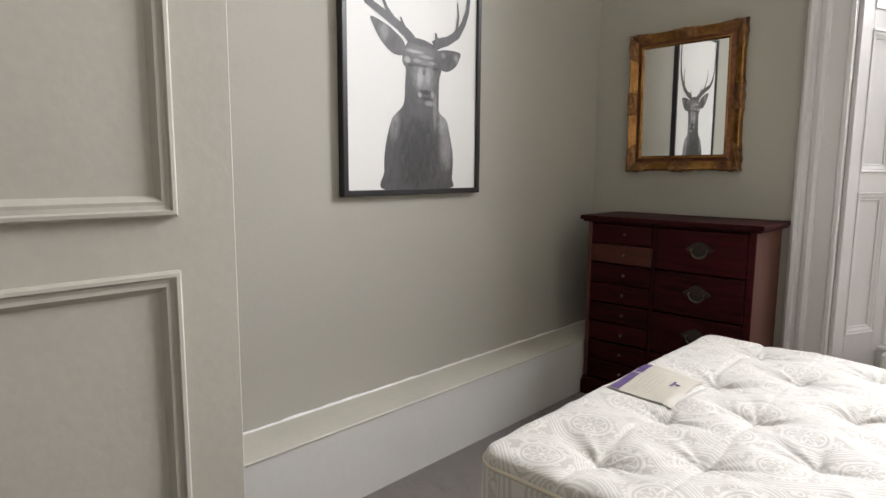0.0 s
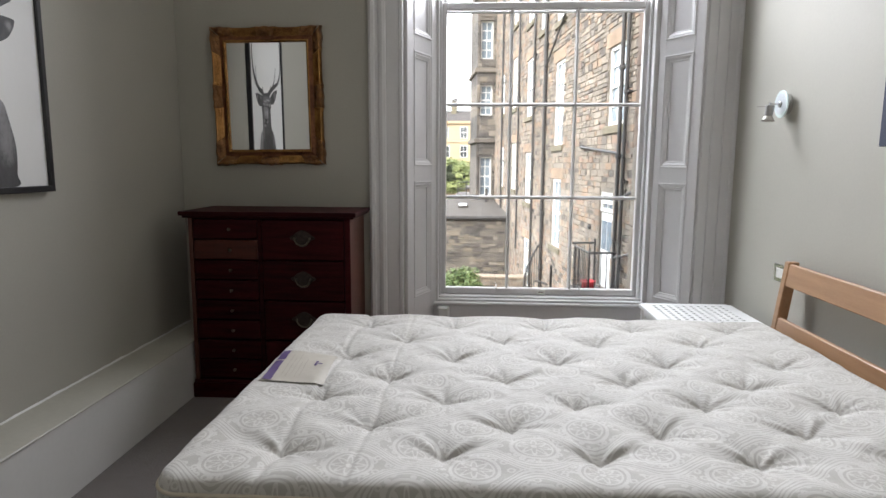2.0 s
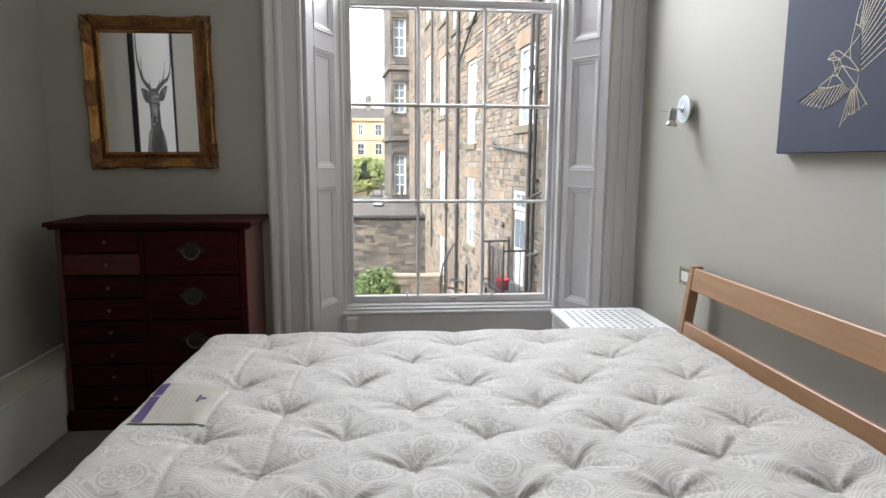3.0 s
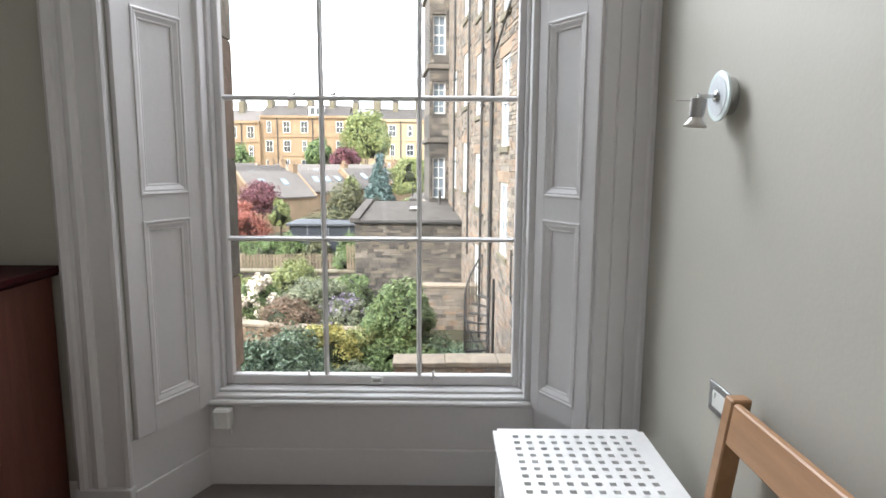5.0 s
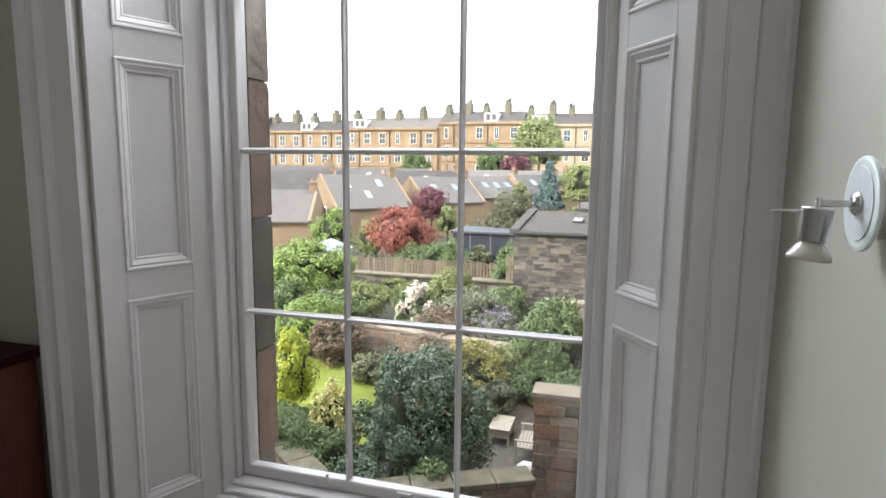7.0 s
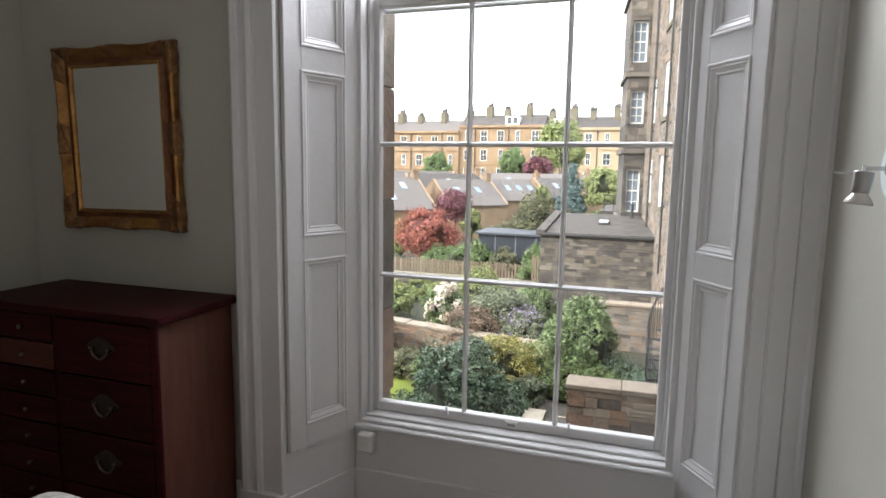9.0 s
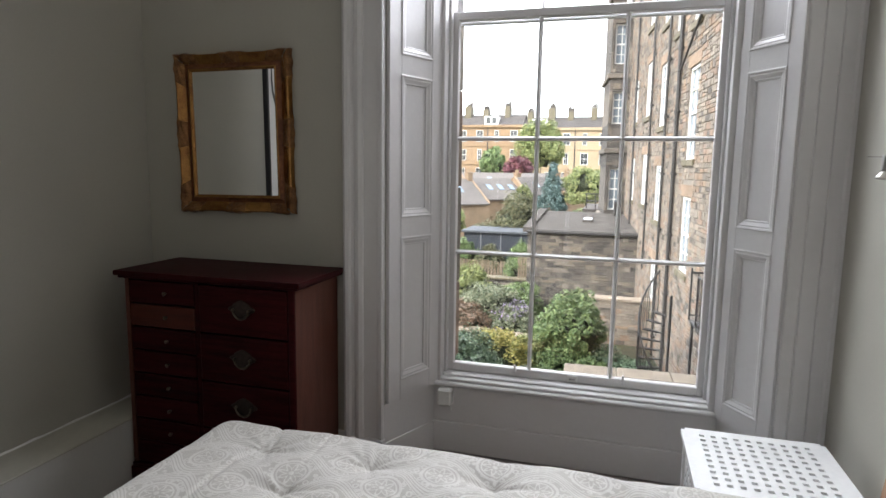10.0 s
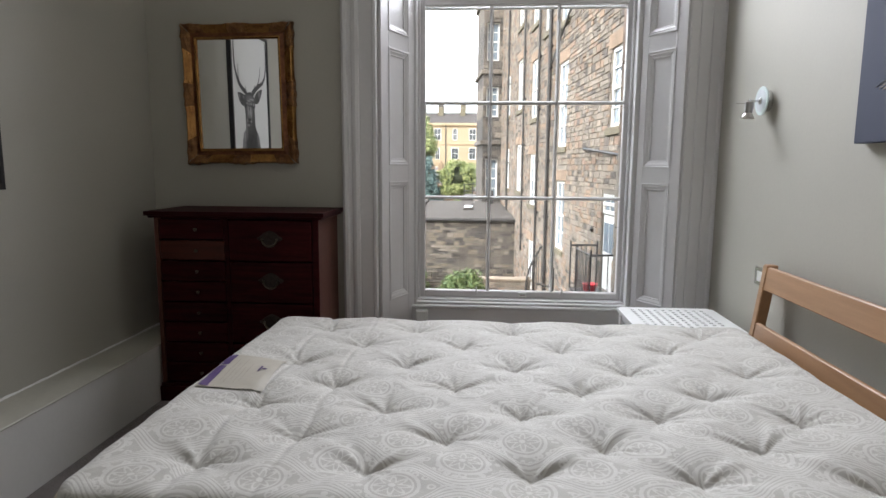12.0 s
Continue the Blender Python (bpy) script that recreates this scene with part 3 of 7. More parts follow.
LABEL = material("label_cloth", (0.42, 0.385, 0.32), 0.6, scale=6)
PURPLE = material("purple_print", (0.075, 0.04, 0.14), 0.6, scale=20)
GREYTXT = material("grey_print", (0.36, 0.325, 0.275), 0.6, scale=20)
bm = bmesh.new()
drape(bm, -0.105, 0.105, -0.155, 0.155, 0.0045)
lab = part("label", bm, LABEL, matt, "beige sewn label with a purple strip", smooth=True)
bm = bmesh.new()
drape(bm, -0.098, -0.068, -0.15, 0.03, 0.0065)
drape(bm, -0.098, -0.068, 0.045, 0.15, 0.0065)
part("strip", bm, PURPLE, lab, "purple strip")
bm = bmesh.new()
for k, (u, a, b_) in enumerate(((-0.045, -0.11, 0.10), (-0.030, -0.12, 0.06), (-0.015, -0.10, 0.11), (0.0, -0.12, 0.02), (0.015, -0.11, 0.05))):
    drape(bm, u, u + 0.0022, a, b_, 0.0065, nu=1, nv=10)
part("print_lines", bm, GREYTXT, lab, "rows of small grey print")
bm = bmesh.new()
drape(bm, 0.048, 0.056, -0.02, 0.035, 0.0065, nu=1, nv=6)
drape(bm, 0.058, 0.074, 0.0, 0.012, 0.0065, nu=2, nv=2)
part("emblem", bm, PURPLE, lab, "small purple emblem")


# ---- chest of drawers ----
chest = thing("chest_of_drawers", (-1.34, 3.28, 0.0), "dark mahogany chest of drawers with small and large drawers", "chest of drawers")
CX0, CX1, CY0, CY1 = -1.785, -0.893, 3.072, 3.492
bm = boxes((CX0, CX0 + 0.022, CY0, CY1, 0.07, 1.03))
part("side_panel", bm, MAHOG_SIDE, chest, "lighter red-brown side")
part("side_panel", boxes((CX1 - 0.022, CX1, CY0 + 0.012, CY1, 0.07, 1.03)), MAHOG_SIDE, chest, "lighter red-brown side")
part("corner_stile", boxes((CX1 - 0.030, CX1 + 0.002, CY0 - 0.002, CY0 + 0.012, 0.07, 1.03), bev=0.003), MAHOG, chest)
part("back_panel", boxes((CX0 + 0.022, CX1 - 0.022, CY1 - 0.015, CY1, 0.07, 1.03)), MAHOG, chest)
bm = bmesh.new()
box(bm, -1.828, -0.855, 3.045, 3.500, 1.032, 1.056, bev=0.005, seg=2)
box(bm, -1.812, -0.868, 3.056, 3.498, 1.020, 1.032, bev=0.003)
part("top", bm, MAHOG, chest, "overhanging moulded top")
bm = bmesh.new()
box(bm, CX0 - 0.012, CX1 + 0.012, CY0 - 0.014, CY1, 0.0, 0.085, bev=0.004)
box(bm, CX0 - 0.006, CX1 + 0.006, CY0 - 0.008, CY1, 0.085, 0.105, bev=0.004)
part("plinth", bm, MAHOG, chest, "stepped plinth base")
SPLIT = CX0 + 0.395
part("carcass", boxes((SPLIT - 0.011, SPLIT + 0.011, CY0 + 0.004, CY1 - 0.02, 0.105, 1.02), (CX0 + 0.022, SPLIT - 0.011, CY0 + 0.03, CY0 + 0.05, 0.105, 1.02),
                      (SPLIT + 0.011, CX1 - 0.022, CY0 + 0.03, CY0 + 0.05, 0.105, 1.02)), MAHOG, chest)


def knob(x, z, drawer):
    bm = bmesh.new()
    lathe(bm, [(0.004, 0.0), (0.004, 0.008), (0.0085, 0.011), (0.0095, 0.016), (0.006, 0.020), (0.001, 0.021)],
          Matrix.Translation((x, CY0 - 0.004, z)) @ Matrix.Rotation(radians(90), 4, "X"), 12)
    part("knob", bm, BRASS_OLD, drawer, "small aged metal knob", smooth=True)


def drop_handle(x, z, drawer):
    bm = bmesh.new()
    m = Matrix.Translation((x, CY0 - 0.004, z)) @ Matrix.Rotation(radians(90), 4, "X")
    out = [(0.062 * math.cos(a) * (1 + 0.14 * math.cos(6 * a)), 0.036 * math.sin(a) * (1 + 0.2 * math.cos(4 * a)) + 0.008) for a in [2 * math.pi * i / 36 for i in range(36)]]
    lo = [bm.verts.new(m @ Vector((p[0], p[1], 0))) for p in out]
    hi = [bm.verts.new(m @ Vector((p[0] * 0.95, p[1] * 0.95, 0.003))) for p in out]
    for i in range(36):
        bm.faces.new((lo[i], lo[(i + 1) % 36], hi[(i + 1) % 36], hi[i]))
    bm.faces.new(hi)
    part("backplate", bm, BRASS_DARK, drawer, "shaped tarnished brass backplate")
    bm = bmesh.new()
    prev = None
    for i in range(21):
        a = math.pi + math.pi * i / 20
        c = m @ Vector((0.040 * math.cos(a), 0.040 * math.sin(a) + 0.006, 0.010))
        d = Vector((-math.sin(a), 0, math.cos(a)))
        s = d.cross(Vector((0, 1, 0)))
        ring = [bm.verts.new(c + (s * math.cos(t) + Vector((0, 1, 0)) * math.sin(t)) * (0.0034 + 0.002 * math.sin(math.pi * i / 20))) for t in [k * math.pi / 3 for k in range(6)]]
        if prev:
            for k in range(6):
                bm.faces.new((prev[k], prev[(k + 1) % 6], ring[(k + 1) % 6], ring[k]))
        prev = ring
    for sx in (-0.040, 0.040):
        tube(bm, m @ Vector((sx, 0.006, 0.0)), m @ Vector((sx, 0.006, 0.016)), 0.006, 0.005, 8)
    part("drop_handle", bm, BRASS_OLD, drawer, "aged brass drop handle", smooth=True)


MAHOG_WARM = material("warm_mahogany", (0.085, 0.018, 0.010), 0.36, spec=0.25, color2=(0.04, 0.008, 0.005), scale=6, bump=0.05, stretch=(0.6, 4, 7))
zs = [0.112 + i * (1.016 - 0.112) / 8 for i in range(9)]
for i in range(8):
    bm = boxes((CX0 + 0.026, SPLIT - 0.014, CY0 - 0.003, CY0 + 0.03, zs[i] + 0.004, zs[i + 1] - 0.004), bev=0.004)
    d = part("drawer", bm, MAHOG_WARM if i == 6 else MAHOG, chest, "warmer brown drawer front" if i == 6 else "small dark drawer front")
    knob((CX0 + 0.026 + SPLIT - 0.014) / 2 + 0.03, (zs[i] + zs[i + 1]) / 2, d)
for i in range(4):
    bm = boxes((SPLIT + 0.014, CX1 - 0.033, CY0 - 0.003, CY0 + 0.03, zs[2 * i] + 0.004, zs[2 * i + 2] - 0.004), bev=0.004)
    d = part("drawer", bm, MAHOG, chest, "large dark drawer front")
    drop_handle((SPLIT + CX1 - 0.02) / 2, (zs[2 * i] + zs[2 * i + 2]) / 2 + 0.005, d)

# ---- gilt mirror ----
MW, MH, MC = 0.655, 0.798, Vector((-1.460, 3.511, 1.710))
FWID, NT, NS = 0.084, 20, 96
mir = thing("wall_mirror", (-1.460, 3.517, 1.30), "ornate antique gilt framed mirror on the wall", "mirror")
mm = Matrix.Translation(MC) @ Matrix.Rotation(radians(90), 4, "X") @ Matrix.Rotation(radians(0.6), 4, "Z") @ Matrix.Rotation(radians(0.25), 4, "Y") @ Matrix.Rotation(radians(0.5), 4, "X")
GOLD = material("burnished_gilt", (0.58, 0.31, 0.10), 0.27, 1.0, color2=(0.17, 0.07, 0.028), scale=9, bump=0.15, bump_scale=40)
PATINA = material("dark_gilt_carving", (0.40, 0.21, 0.085), 0.36, 0.9, color2=(0.085, 0.036, 0.02), scale=22, bump=0.6, bump_scale=150)
BOLE = material("red_bole_band", (0.27, 0.11, 0.045), 0.38, 0.6, color2=(0.06, 0.02, 0.012), scale=14, bump=0.2, bump_scale=60)


def ease(v):
    v = min(1.0, max(0.0, v))
    return v * v * (3 - 2 * v)


def carved(c):
    """How strongly the carving swells at a share c of the way from a side's middle to its corner."""
    return max(ease((c - 0.56) / 0.26), ease((0.30 - c) / 0.22))


def frame_piece(spans, t0, t1):
    """Stretches of the mitred frame: spans of (side, from, to) along the sides, between the shares t0 and t1 of its width."""
    bm = bmesh.new()
    for side, s_lo, s_hi in spans:
        L, D = (MW, MH) if side % 2 == 0 else (MH, MW)
        rot = Matrix.Rotation(side * math.pi / 2, 4, "Z")
        ni, nj = max(4, int(NS * (s_hi - s_lo) / 2)), max(4, int(NT * (t1 - t0)))
        rows = []
        for i in range(ni + 1):
            s0 = s_lo + (s_hi - s_lo) * i / ni
            orn = carved(abs(s0))
            row = []
            for j in range(nj + 1):
                t = t0 + (t1 - t0) * j / nj
                if t < 0.12:
                    z = 0.002 + 0.036 * math.sin(t / 0.12 * math.pi / 2)
                elif t < 0.62:
                    z = 0.038 - 0.024 * math.sin((t - 0.12) / 0.50 * math.pi / 2) + 0.004 * math.sin((t - 0.12) / 0.50 * math.pi)
                elif t < 0.80:
                    z = 0.014 + 0.004 * (t - 0.62) / 0.18
                else:
                    z = 0.018 + 0.008 * math.sin((t - 0.80) / 0.20 * math.pi) - 0.004 * (t - 0.80) / 0.20
                wave = orn * (0.007 + 0.003 * math.cos(s0 * 37)) * (1 - t) ** 1.4
                x = s0 * (L / 2 - t * FWID + 0.005 * ease((abs(s0) - 0.85) / 0.15) * (1 - t))
                y = -(D / 2 - t * FWID + wave)
                p = Vector((x * 75, y * 75, side * 3.0))
                fade = math.sin(min(1.0, t / 0.66) * math.pi)
                leaf = abs(noise.noise(p)) * 0.018 + 0.005 * abs(math.sin(s0 * L * 170 + t * 12))
                z += orn * max(0.0, fade) * (0.002 + leaf)
                row.append(bm.verts.new(mm @ rot @ Vector((x, y, z))))
            rows.append(row)
        for ra, rb in zip(rows, rows[1:]):
            for j in range(nj):
                bm.faces.new((ra[j], rb[j], rb[j + 1], ra[j + 1]))
    bmesh.ops.remove_doubles(bm, verts=bm.verts, dist=0.0003)
    return bm


for side in range(4):
    part("corner_carving", frame_piece([(side, 0.68, 1.0), ((side + 1) % 4, -1.0, -0.68)], 0.0, 0.62), PATINA, mir, "dark worn leaf carving", smooth=True)
    part("centre_carving", frame_piece([(side, -0.18, 0.18)], 0.0, 0.62), PATINA, mir, "dark worn leaf carving", smooth=True)
    for lo_, hi_ in ((-0.68, -0.18), (0.18, 0.68)):
        part("gilt_cove", frame_piece([(side, lo_, hi_)], 0.0, 0.62), GOLD, mir, "burnished gold cove", smooth=True)
part("inner_band", frame_piece([(k, -1.0, 1.0) for k in range(4)], 0.62, 1.0), BOLE, mir, "dark reddish inner band", smooth=True)
bm = bmesh.new()
frame_sweep(bm, MW - 2 * FWID, MH - 2 * FWID, [(0.014, 0.012), (0.010, 0.024), (0.004, 0.025), (-0.004, 0.018), (-0.004, 0.012)], mm)
part("inner_slip", bm, GOLD, mir, "narrow inner gilt slip")
SILVER = bpy.data.materials.new("mirror_glass")
SILVER.use_nodes = True
sb = SILVER.node_tree.nodes["Principled BSDF"]
sb.inputs["Metallic"].default_value, sb.inputs["Roughness"].default_value, sb.inputs["Base Color"].default_value = 1.0, 0.01, (0.86, 0.87, 0.86, 1)
bm = bmesh.new()
box(bm, -MW / 2 + FWID - 0.006, MW / 2 - FWID + 0.006, -MH / 2 + FWID - 0.006, MH / 2 - FWID + 0.006, 0.002, 0.013, m=mm)
part("mirror_glass", bm, SILVER, mir, "clear mirror glass")

# ---- framed print ----
pic = thing("framed_print", (XL, 1.90, 1.195), "large black framed monochrome print of a stag", "picture")
PW, PH = 0.842, 1.190
PY0, PZ0 = 1.490, 1.195
pm = Matrix(((0, 0, 1, XL), (1, 0, 0, PY0), (0, 1, 0, PZ0), (0, 0, 0, 1)))     # local x along the wall, y up, z into the room
bm = bmesh.new()
frame_sweep(bm, PW - 0.05, PH - 0.05, [(0.0, 0.002), (0.025, 0.002), (0.025, 0.034), (0.022, 0.036), (0.003, 0.036), (0.0, 0.034)], pm @ Matrix.Translation((PW / 2, PH / 2, 0)))
part("frame", bm, BLACKF, pic, "black lacquered frame")
bm = bmesh.new()
box(bm, 0.02, PW - 0.02, 0.02, PH - 0.02, 0.003, 0.022, m=pm)
part("paper", bm, PAPER, pic, "white print paper")


def P(cx, cy):
    return (0.025 + (cx - 25 - 85) / 580 * (PW - 0.05), 0.025 + (880 - cy) * 0.00086)


def soft(pts, steps=5):
    """A closed outline rounded through its points."""
    out = []
    for i in range(len(pts)):
        a, b, c, d = (Vector(pts[(i + k) % len(pts)]) for k in (-1, 0, 1, 2))
        for k in range(steps):
            t = k / steps
            out.append(0.5 * (2 * b + (c - a) * t + (2 * a - 5 * b + 4 * c - d) * t * t + (3 * b - a - 3 * c + d) * t ** 3))
    return out


# grey tones of the print: soft ovals as centre, radii and tone
COAT = [(300, 540, 22, 110, 0.25), (524, 520, 26, 90, 0.34), (536, 660, 30, 110, 0.26), (392, 690, 92, 200, 0.045), (290, 790, 34, 90, 0.08), (420, 480, 56, 34, 0.09), (482, 470, 10, 90, 0.22),
        (362, 350, 24, 90, 0.07), (258, 110, 18, 44, 0.22), (290, 160, 20, 30, 0.06), (545, 190, 26, 26, 0.06), (585, 172, 12, 22, 0.26), (520, 170, 12, 14, 0.22)]
FACE = [(430, 290, 46, 90, 0.26), (415, 175, 72, 38, 0.17), (412, 128, 56, 14, 0.07), (388, 178, 34, 9, 0.42), (440, 196, 30, 8, 0.36), (356, 226, 18, 18, 0.40), (400, 222, 22, 9, 0.33), (468, 222, 18, 9, 0.32),
        (412, 244, 46, 8, 0.07), (366, 248, 14, 9, 0.02), (484, 248, 12, 10, 0.02), (412, 300, 14, 44, 0.44), (448, 296, 12, 40, 0.36), (432, 272, 8, 16, 0.12),
        (437, 376, 26, 13, 0.025), (410, 392, 9, 14, 0.40), (470, 384, 8, 14, 0.34), (440, 408, 18, 8, 0.03), (456, 432, 22, 13, 0.30), (410, 425, 14, 16, 0.12)]
TONES = bpy.data.materials.new("printed_tones")
TONES.use_nodes = True
n, l = TONES.node_tree.nodes, TONES.node_tree.links
M = chain(n, l)
n["Principled BSDF"].inputs["Roughness"].default_value = 0.5
co = n.new("ShaderNodeTexCoord")
sep = n.new("ShaderNodeSeparateXYZ")
l.new(co.outputs["Object"], sep.inputs[0])
hair_map = n.new("ShaderNodeMapping")
hair_map.inputs["Scale"].default_value = (1, 1, 0.45)
l.new(co.outputs["Object"], hair_map.inputs[0])
hair = n.new("ShaderNodeTexNoise")
hair.inputs["Scale"].default_value, hair.inputs["Detail"].default_value = 44, 9
hair.inputs["Roughness"].default_value = 0.68
l.new(hair_map.outputs[0], hair.inputs["Vector"])
wob = M("MULTIPLY_ADD", hair.outputs["Fac"], 2.6, -1.3)
val = M("MULTIPLY_ADD", hair.outputs["Fac"], 0.09, 0.025)
for cx, cy, rx, ry, tone in COAT + FACE:
    u, v = P(cx, cy)
    tone *= 0.9
    du = M("DIVIDE", M("SUBTRACT", sep.outputs[1], u - 0.41), rx / 580 * (PW - 0.05))
    dv = M("DIVIDE", M("SUBTRACT", sep.outputs[2], v), ry * 0.00086)
    rr = M("ADD", M("SQRT", M("ADD", M("MULTIPLY", du, du), M("MULTIPLY", dv, dv))), wob)
    mr = n.new("ShaderNodeMapRange")
    mr.interpolation_type = "SMOOTHSTEP"
    for k, x in ((1, 0.45), (2, 1.45), (3, 1.0), (4, 0.0)):
        mr.inputs[k].default_value = x
    l.new(rr, mr.inputs[0])
    val = M("MULTIPLY_ADD", M("SUBTRACT", M("MULTIPLY_ADD", wob, 0.28 * tone + 0.02, tone), val), mr.outputs[0], val)
ink = n.new("ShaderNodeCombineColor")
l.new(val, ink.inputs[0])
l.new(M("MULTIPLY", val, 0.965), ink.inputs[1])
l.new(M("MULTIPLY", val, 0.985), ink.inputs[2])
l.new(ink.outputs[0], n["Principled BSDF"].inputs["Base Color"])

bm = bmesh.new()
flat(bm, soft([P(*p) for p in ((262, 882), (256, 790), (258, 700), (272, 600), (292, 520), (328, 470), (342, 430), (346, 340), (348, 270), (334, 240), (340, 180), (372, 118), (430, 112),
                               (488, 140), (502, 200), (512, 250), (502, 300), (500, 380), (500, 440), (505, 475), (538, 510), (552, 570), (572, 700), (568, 820), (552, 882))]), pm, 0.0226)
part("printed_body", bm, TONES, pic, "dark grey printed silhouette")
for ear in (((206, 54), (250, 66), (300, 98), (343, 146), (338, 205), (290, 205), (245, 155), (216, 95)),
            ((480, 165), (530, 140), (598, 138), (606, 158), (584, 215), (550, 248), (515, 250), (485, 215))):
    bm = bmesh.new()
    flat(bm, soft([P(*p) for p in ear]), pm, 0.0230)
    part("printed_ear", bm, TONES, pic)
for i, (w, pts) in enumerate(((0.050, ((378, 128), (350, 95), (318, 68), (262, 30), (190, -15), (150, -75), (125, -170), (118, -330), (130, -430))), (0.024, ((310, 60), (268, 0), (240, -80), (225, -170))),
                              (0.030, ((352, 105), (336, 60), (325, 25))), (0.050, ((474, 135), (500, 112), (540, 92), (590, 48), (620, -20), (640, -90), (648, -190), (645, -330), (630, -430))),
                              (0.024, ((550, 82), (585, 30), (594, -50), (588, -120))), (0.026, ((492, 118), (486, 85), (482, 62))))):
    bm = bmesh.new()
    ribbon(bm, [P(*p) for p in pts], (lambda w: lambda s: w * (1 - 0.75 * s))(w), pm, 0.0233 + i * 0.0003)
    part("printed_antler", bm, TONES, pic)

# ---- navy canvas with a line drawing ----
can = thing("canvas_print", (XR, 1.78, 1.390), "navy blue canvas with a gold line drawing", "picture")
part("canvas", boxes((XR - 0.040, XR - 0.001, 1.33, 2.225, 1.390, 2.29), bev=0.003), NAVY, can, "stretched navy canvas")
cm = Matrix(((0, 0, -1, XR - 0.040), (-1, 0, 0, 2.225), (0, 1, 0, 1.390), (0, 0, 0, 1)))     # x towards the door, y up, z into the room


def Q(y, z):
    return (2.225 - y, z - 1.390)


def fan(root_line, tip_line, count, notch=0.010):
    """Feathers between a root line and a tip line, each ending in a small notch."""
    def along(line, u):
        k = min(int(u * (len(line) - 1)), len(line) - 2)
        f = u * (len(line) - 1) - k
        return tuple(line[k][i] + (line[k + 1][i] - line[k][i]) * f for i in (0, 1))
    out = [root_line]
    for i in range(count):
        u, v = i / (count - 1), min(1.0, (i + 0.85) / (count - 1))
        tip, nxt = along(tip_line, u), along(tip_line, v)
        out.append((along(root_line, u), tip, (nxt[0], nxt[1] + notch * (i < count - 1))))
    return out


HEAD = [((1.991, 1.695), (1.973, 1.710), (1.961, 1.716), (1.942, 1.714), (1.915, 1.696), (1.888, 1.680)), ((1.991, 1.695), (1.966, 1.687), (1.950, 1.655), (1.962, 1.639)),
        ((1.991, 1.695), (1.955, 1.697), (1.934, 1.687), (1.915, 1.696)), ((1.966, 1.687), (1.934, 1.687), (1.922, 1.665), (1.939, 1.635)), ((1.950, 1.655), (1.934, 1.687)),
        ((1.939, 1.635), (1.950, 1.655), (1.922, 1.665)), ((1.968, 1.706), (1.963, 1.709), (1.959, 1.704), (1.964, 1.702), (1.968, 1.706))]
BODY = [((1.962, 1.639), (2.022, 1.610), (2.127, 1.570)), ((1.962, 1.639), (1.939, 1.635), (1.906, 1.606), (1.872, 1.584)), ((1.962, 1.639), (1.980, 1.601)),
        ((1.922, 1.665), (1.844, 1.636), (1.851, 1.592), (1.872, 1.584)), ((1.922, 1.665), (1.851, 1.592)), ((1.888, 1.680), (1.844, 1.636)), ((1.915, 1.696), (1.894, 1.715), (1.851, 1.753)),
        ((1.894, 1.715), (1.888, 1.680)), ((1.894, 1.715), (1.880, 1.784), (1.875, 1.820), (1.845, 1.900)), ((1.880, 1.784), (1.862, 1.772), (1.851, 1.753), (1.850, 1.700), (1.844, 1.636))]
WING = fan(((2.022, 1.610), (1.980, 1.601), (1.906, 1.606), (1.872, 1.584)), ((2.127, 1.570), (2.065, 1.550), (1.993, 1.533), (1.931, 1.549), (1.872, 1.584)), 15)
TAIL = fan(((1.872, 1.584), (1.851, 1.592)), ((1.909, 1.468), (1.877, 1.502), (1.858, 1.503), (1.843, 1.511), (1.800, 1.530)), 7)
FAR_WING = fan(((1.862, 1.772), (1.851, 1.753), (1.850, 1.700), (1.844, 1.636)), ((1.845, 1.900), (1.780, 1.880), (1.740, 1.800), (1.730, 1.700)), 13)
STROKES = HEAD + BODY + WING + TAIL + FAR_WING
bm = bmesh.new()
for st in STROKES:
    ribbon(bm, [Q(*p) for p in st], 0.0024, cm, 0.0012)
part("line_drawing", bm, GOLDLINE, can, "thin pale gold line drawing", kind="stuff")

# ---- wall lamp ----
LY, LZ = 2.995, 1.618
lamp = thing("wall_lamp", (XR, LY, LZ), "chrome spot wall lamp with a round glass plate", "lamp")
lm = Matrix.Translation((XR, LY, LZ)) @ Matrix.Rotation(radians(-90), 4, "Y")
bm = bmesh.new()
lathe(bm, [(0.050, 0.001), (0.050, 0.027), (0.048, 0.029)], lm, 40)
part("back_housing", bm, CHROME, lamp, "round metal housing", smooth=False)
FROST = material("frosted_glass_rim", (0.78, 0.88, 0.87), 0.2, scale=20)
bm = bmesh.new()
lathe(bm, [(0.062, 0.029), (0.0665, 0.030), (0.0675, 0.033), (0.0665, 0.036), (0.062, 0.037)], lm, 56)
plate = part("glass_plate", bm, FROST, lamp, "pale green edged frosted glass disc")
bm = bmesh.new()
lathe(bm, [(0.052, 0.0371), (0.0525, 0.0378), (0.052, 0.0383)], lm, 56)
part("frosted_disc", bm, material("etched_glass", (0.62, 0.66, 0.69), 0.4, scale=30), plate, "etched inner disc")
HX = XR - 0.088
bm = bmesh.new()
lathe(bm, [(0.017, 0.0383), (0.017, 0.042), (0.013, 0.046), (0.009, 0.047)], lm, 24)
part("rosette", bm, CHROME, lamp, "domed chrome centre cap", smooth=False)
bm = bmesh.new()
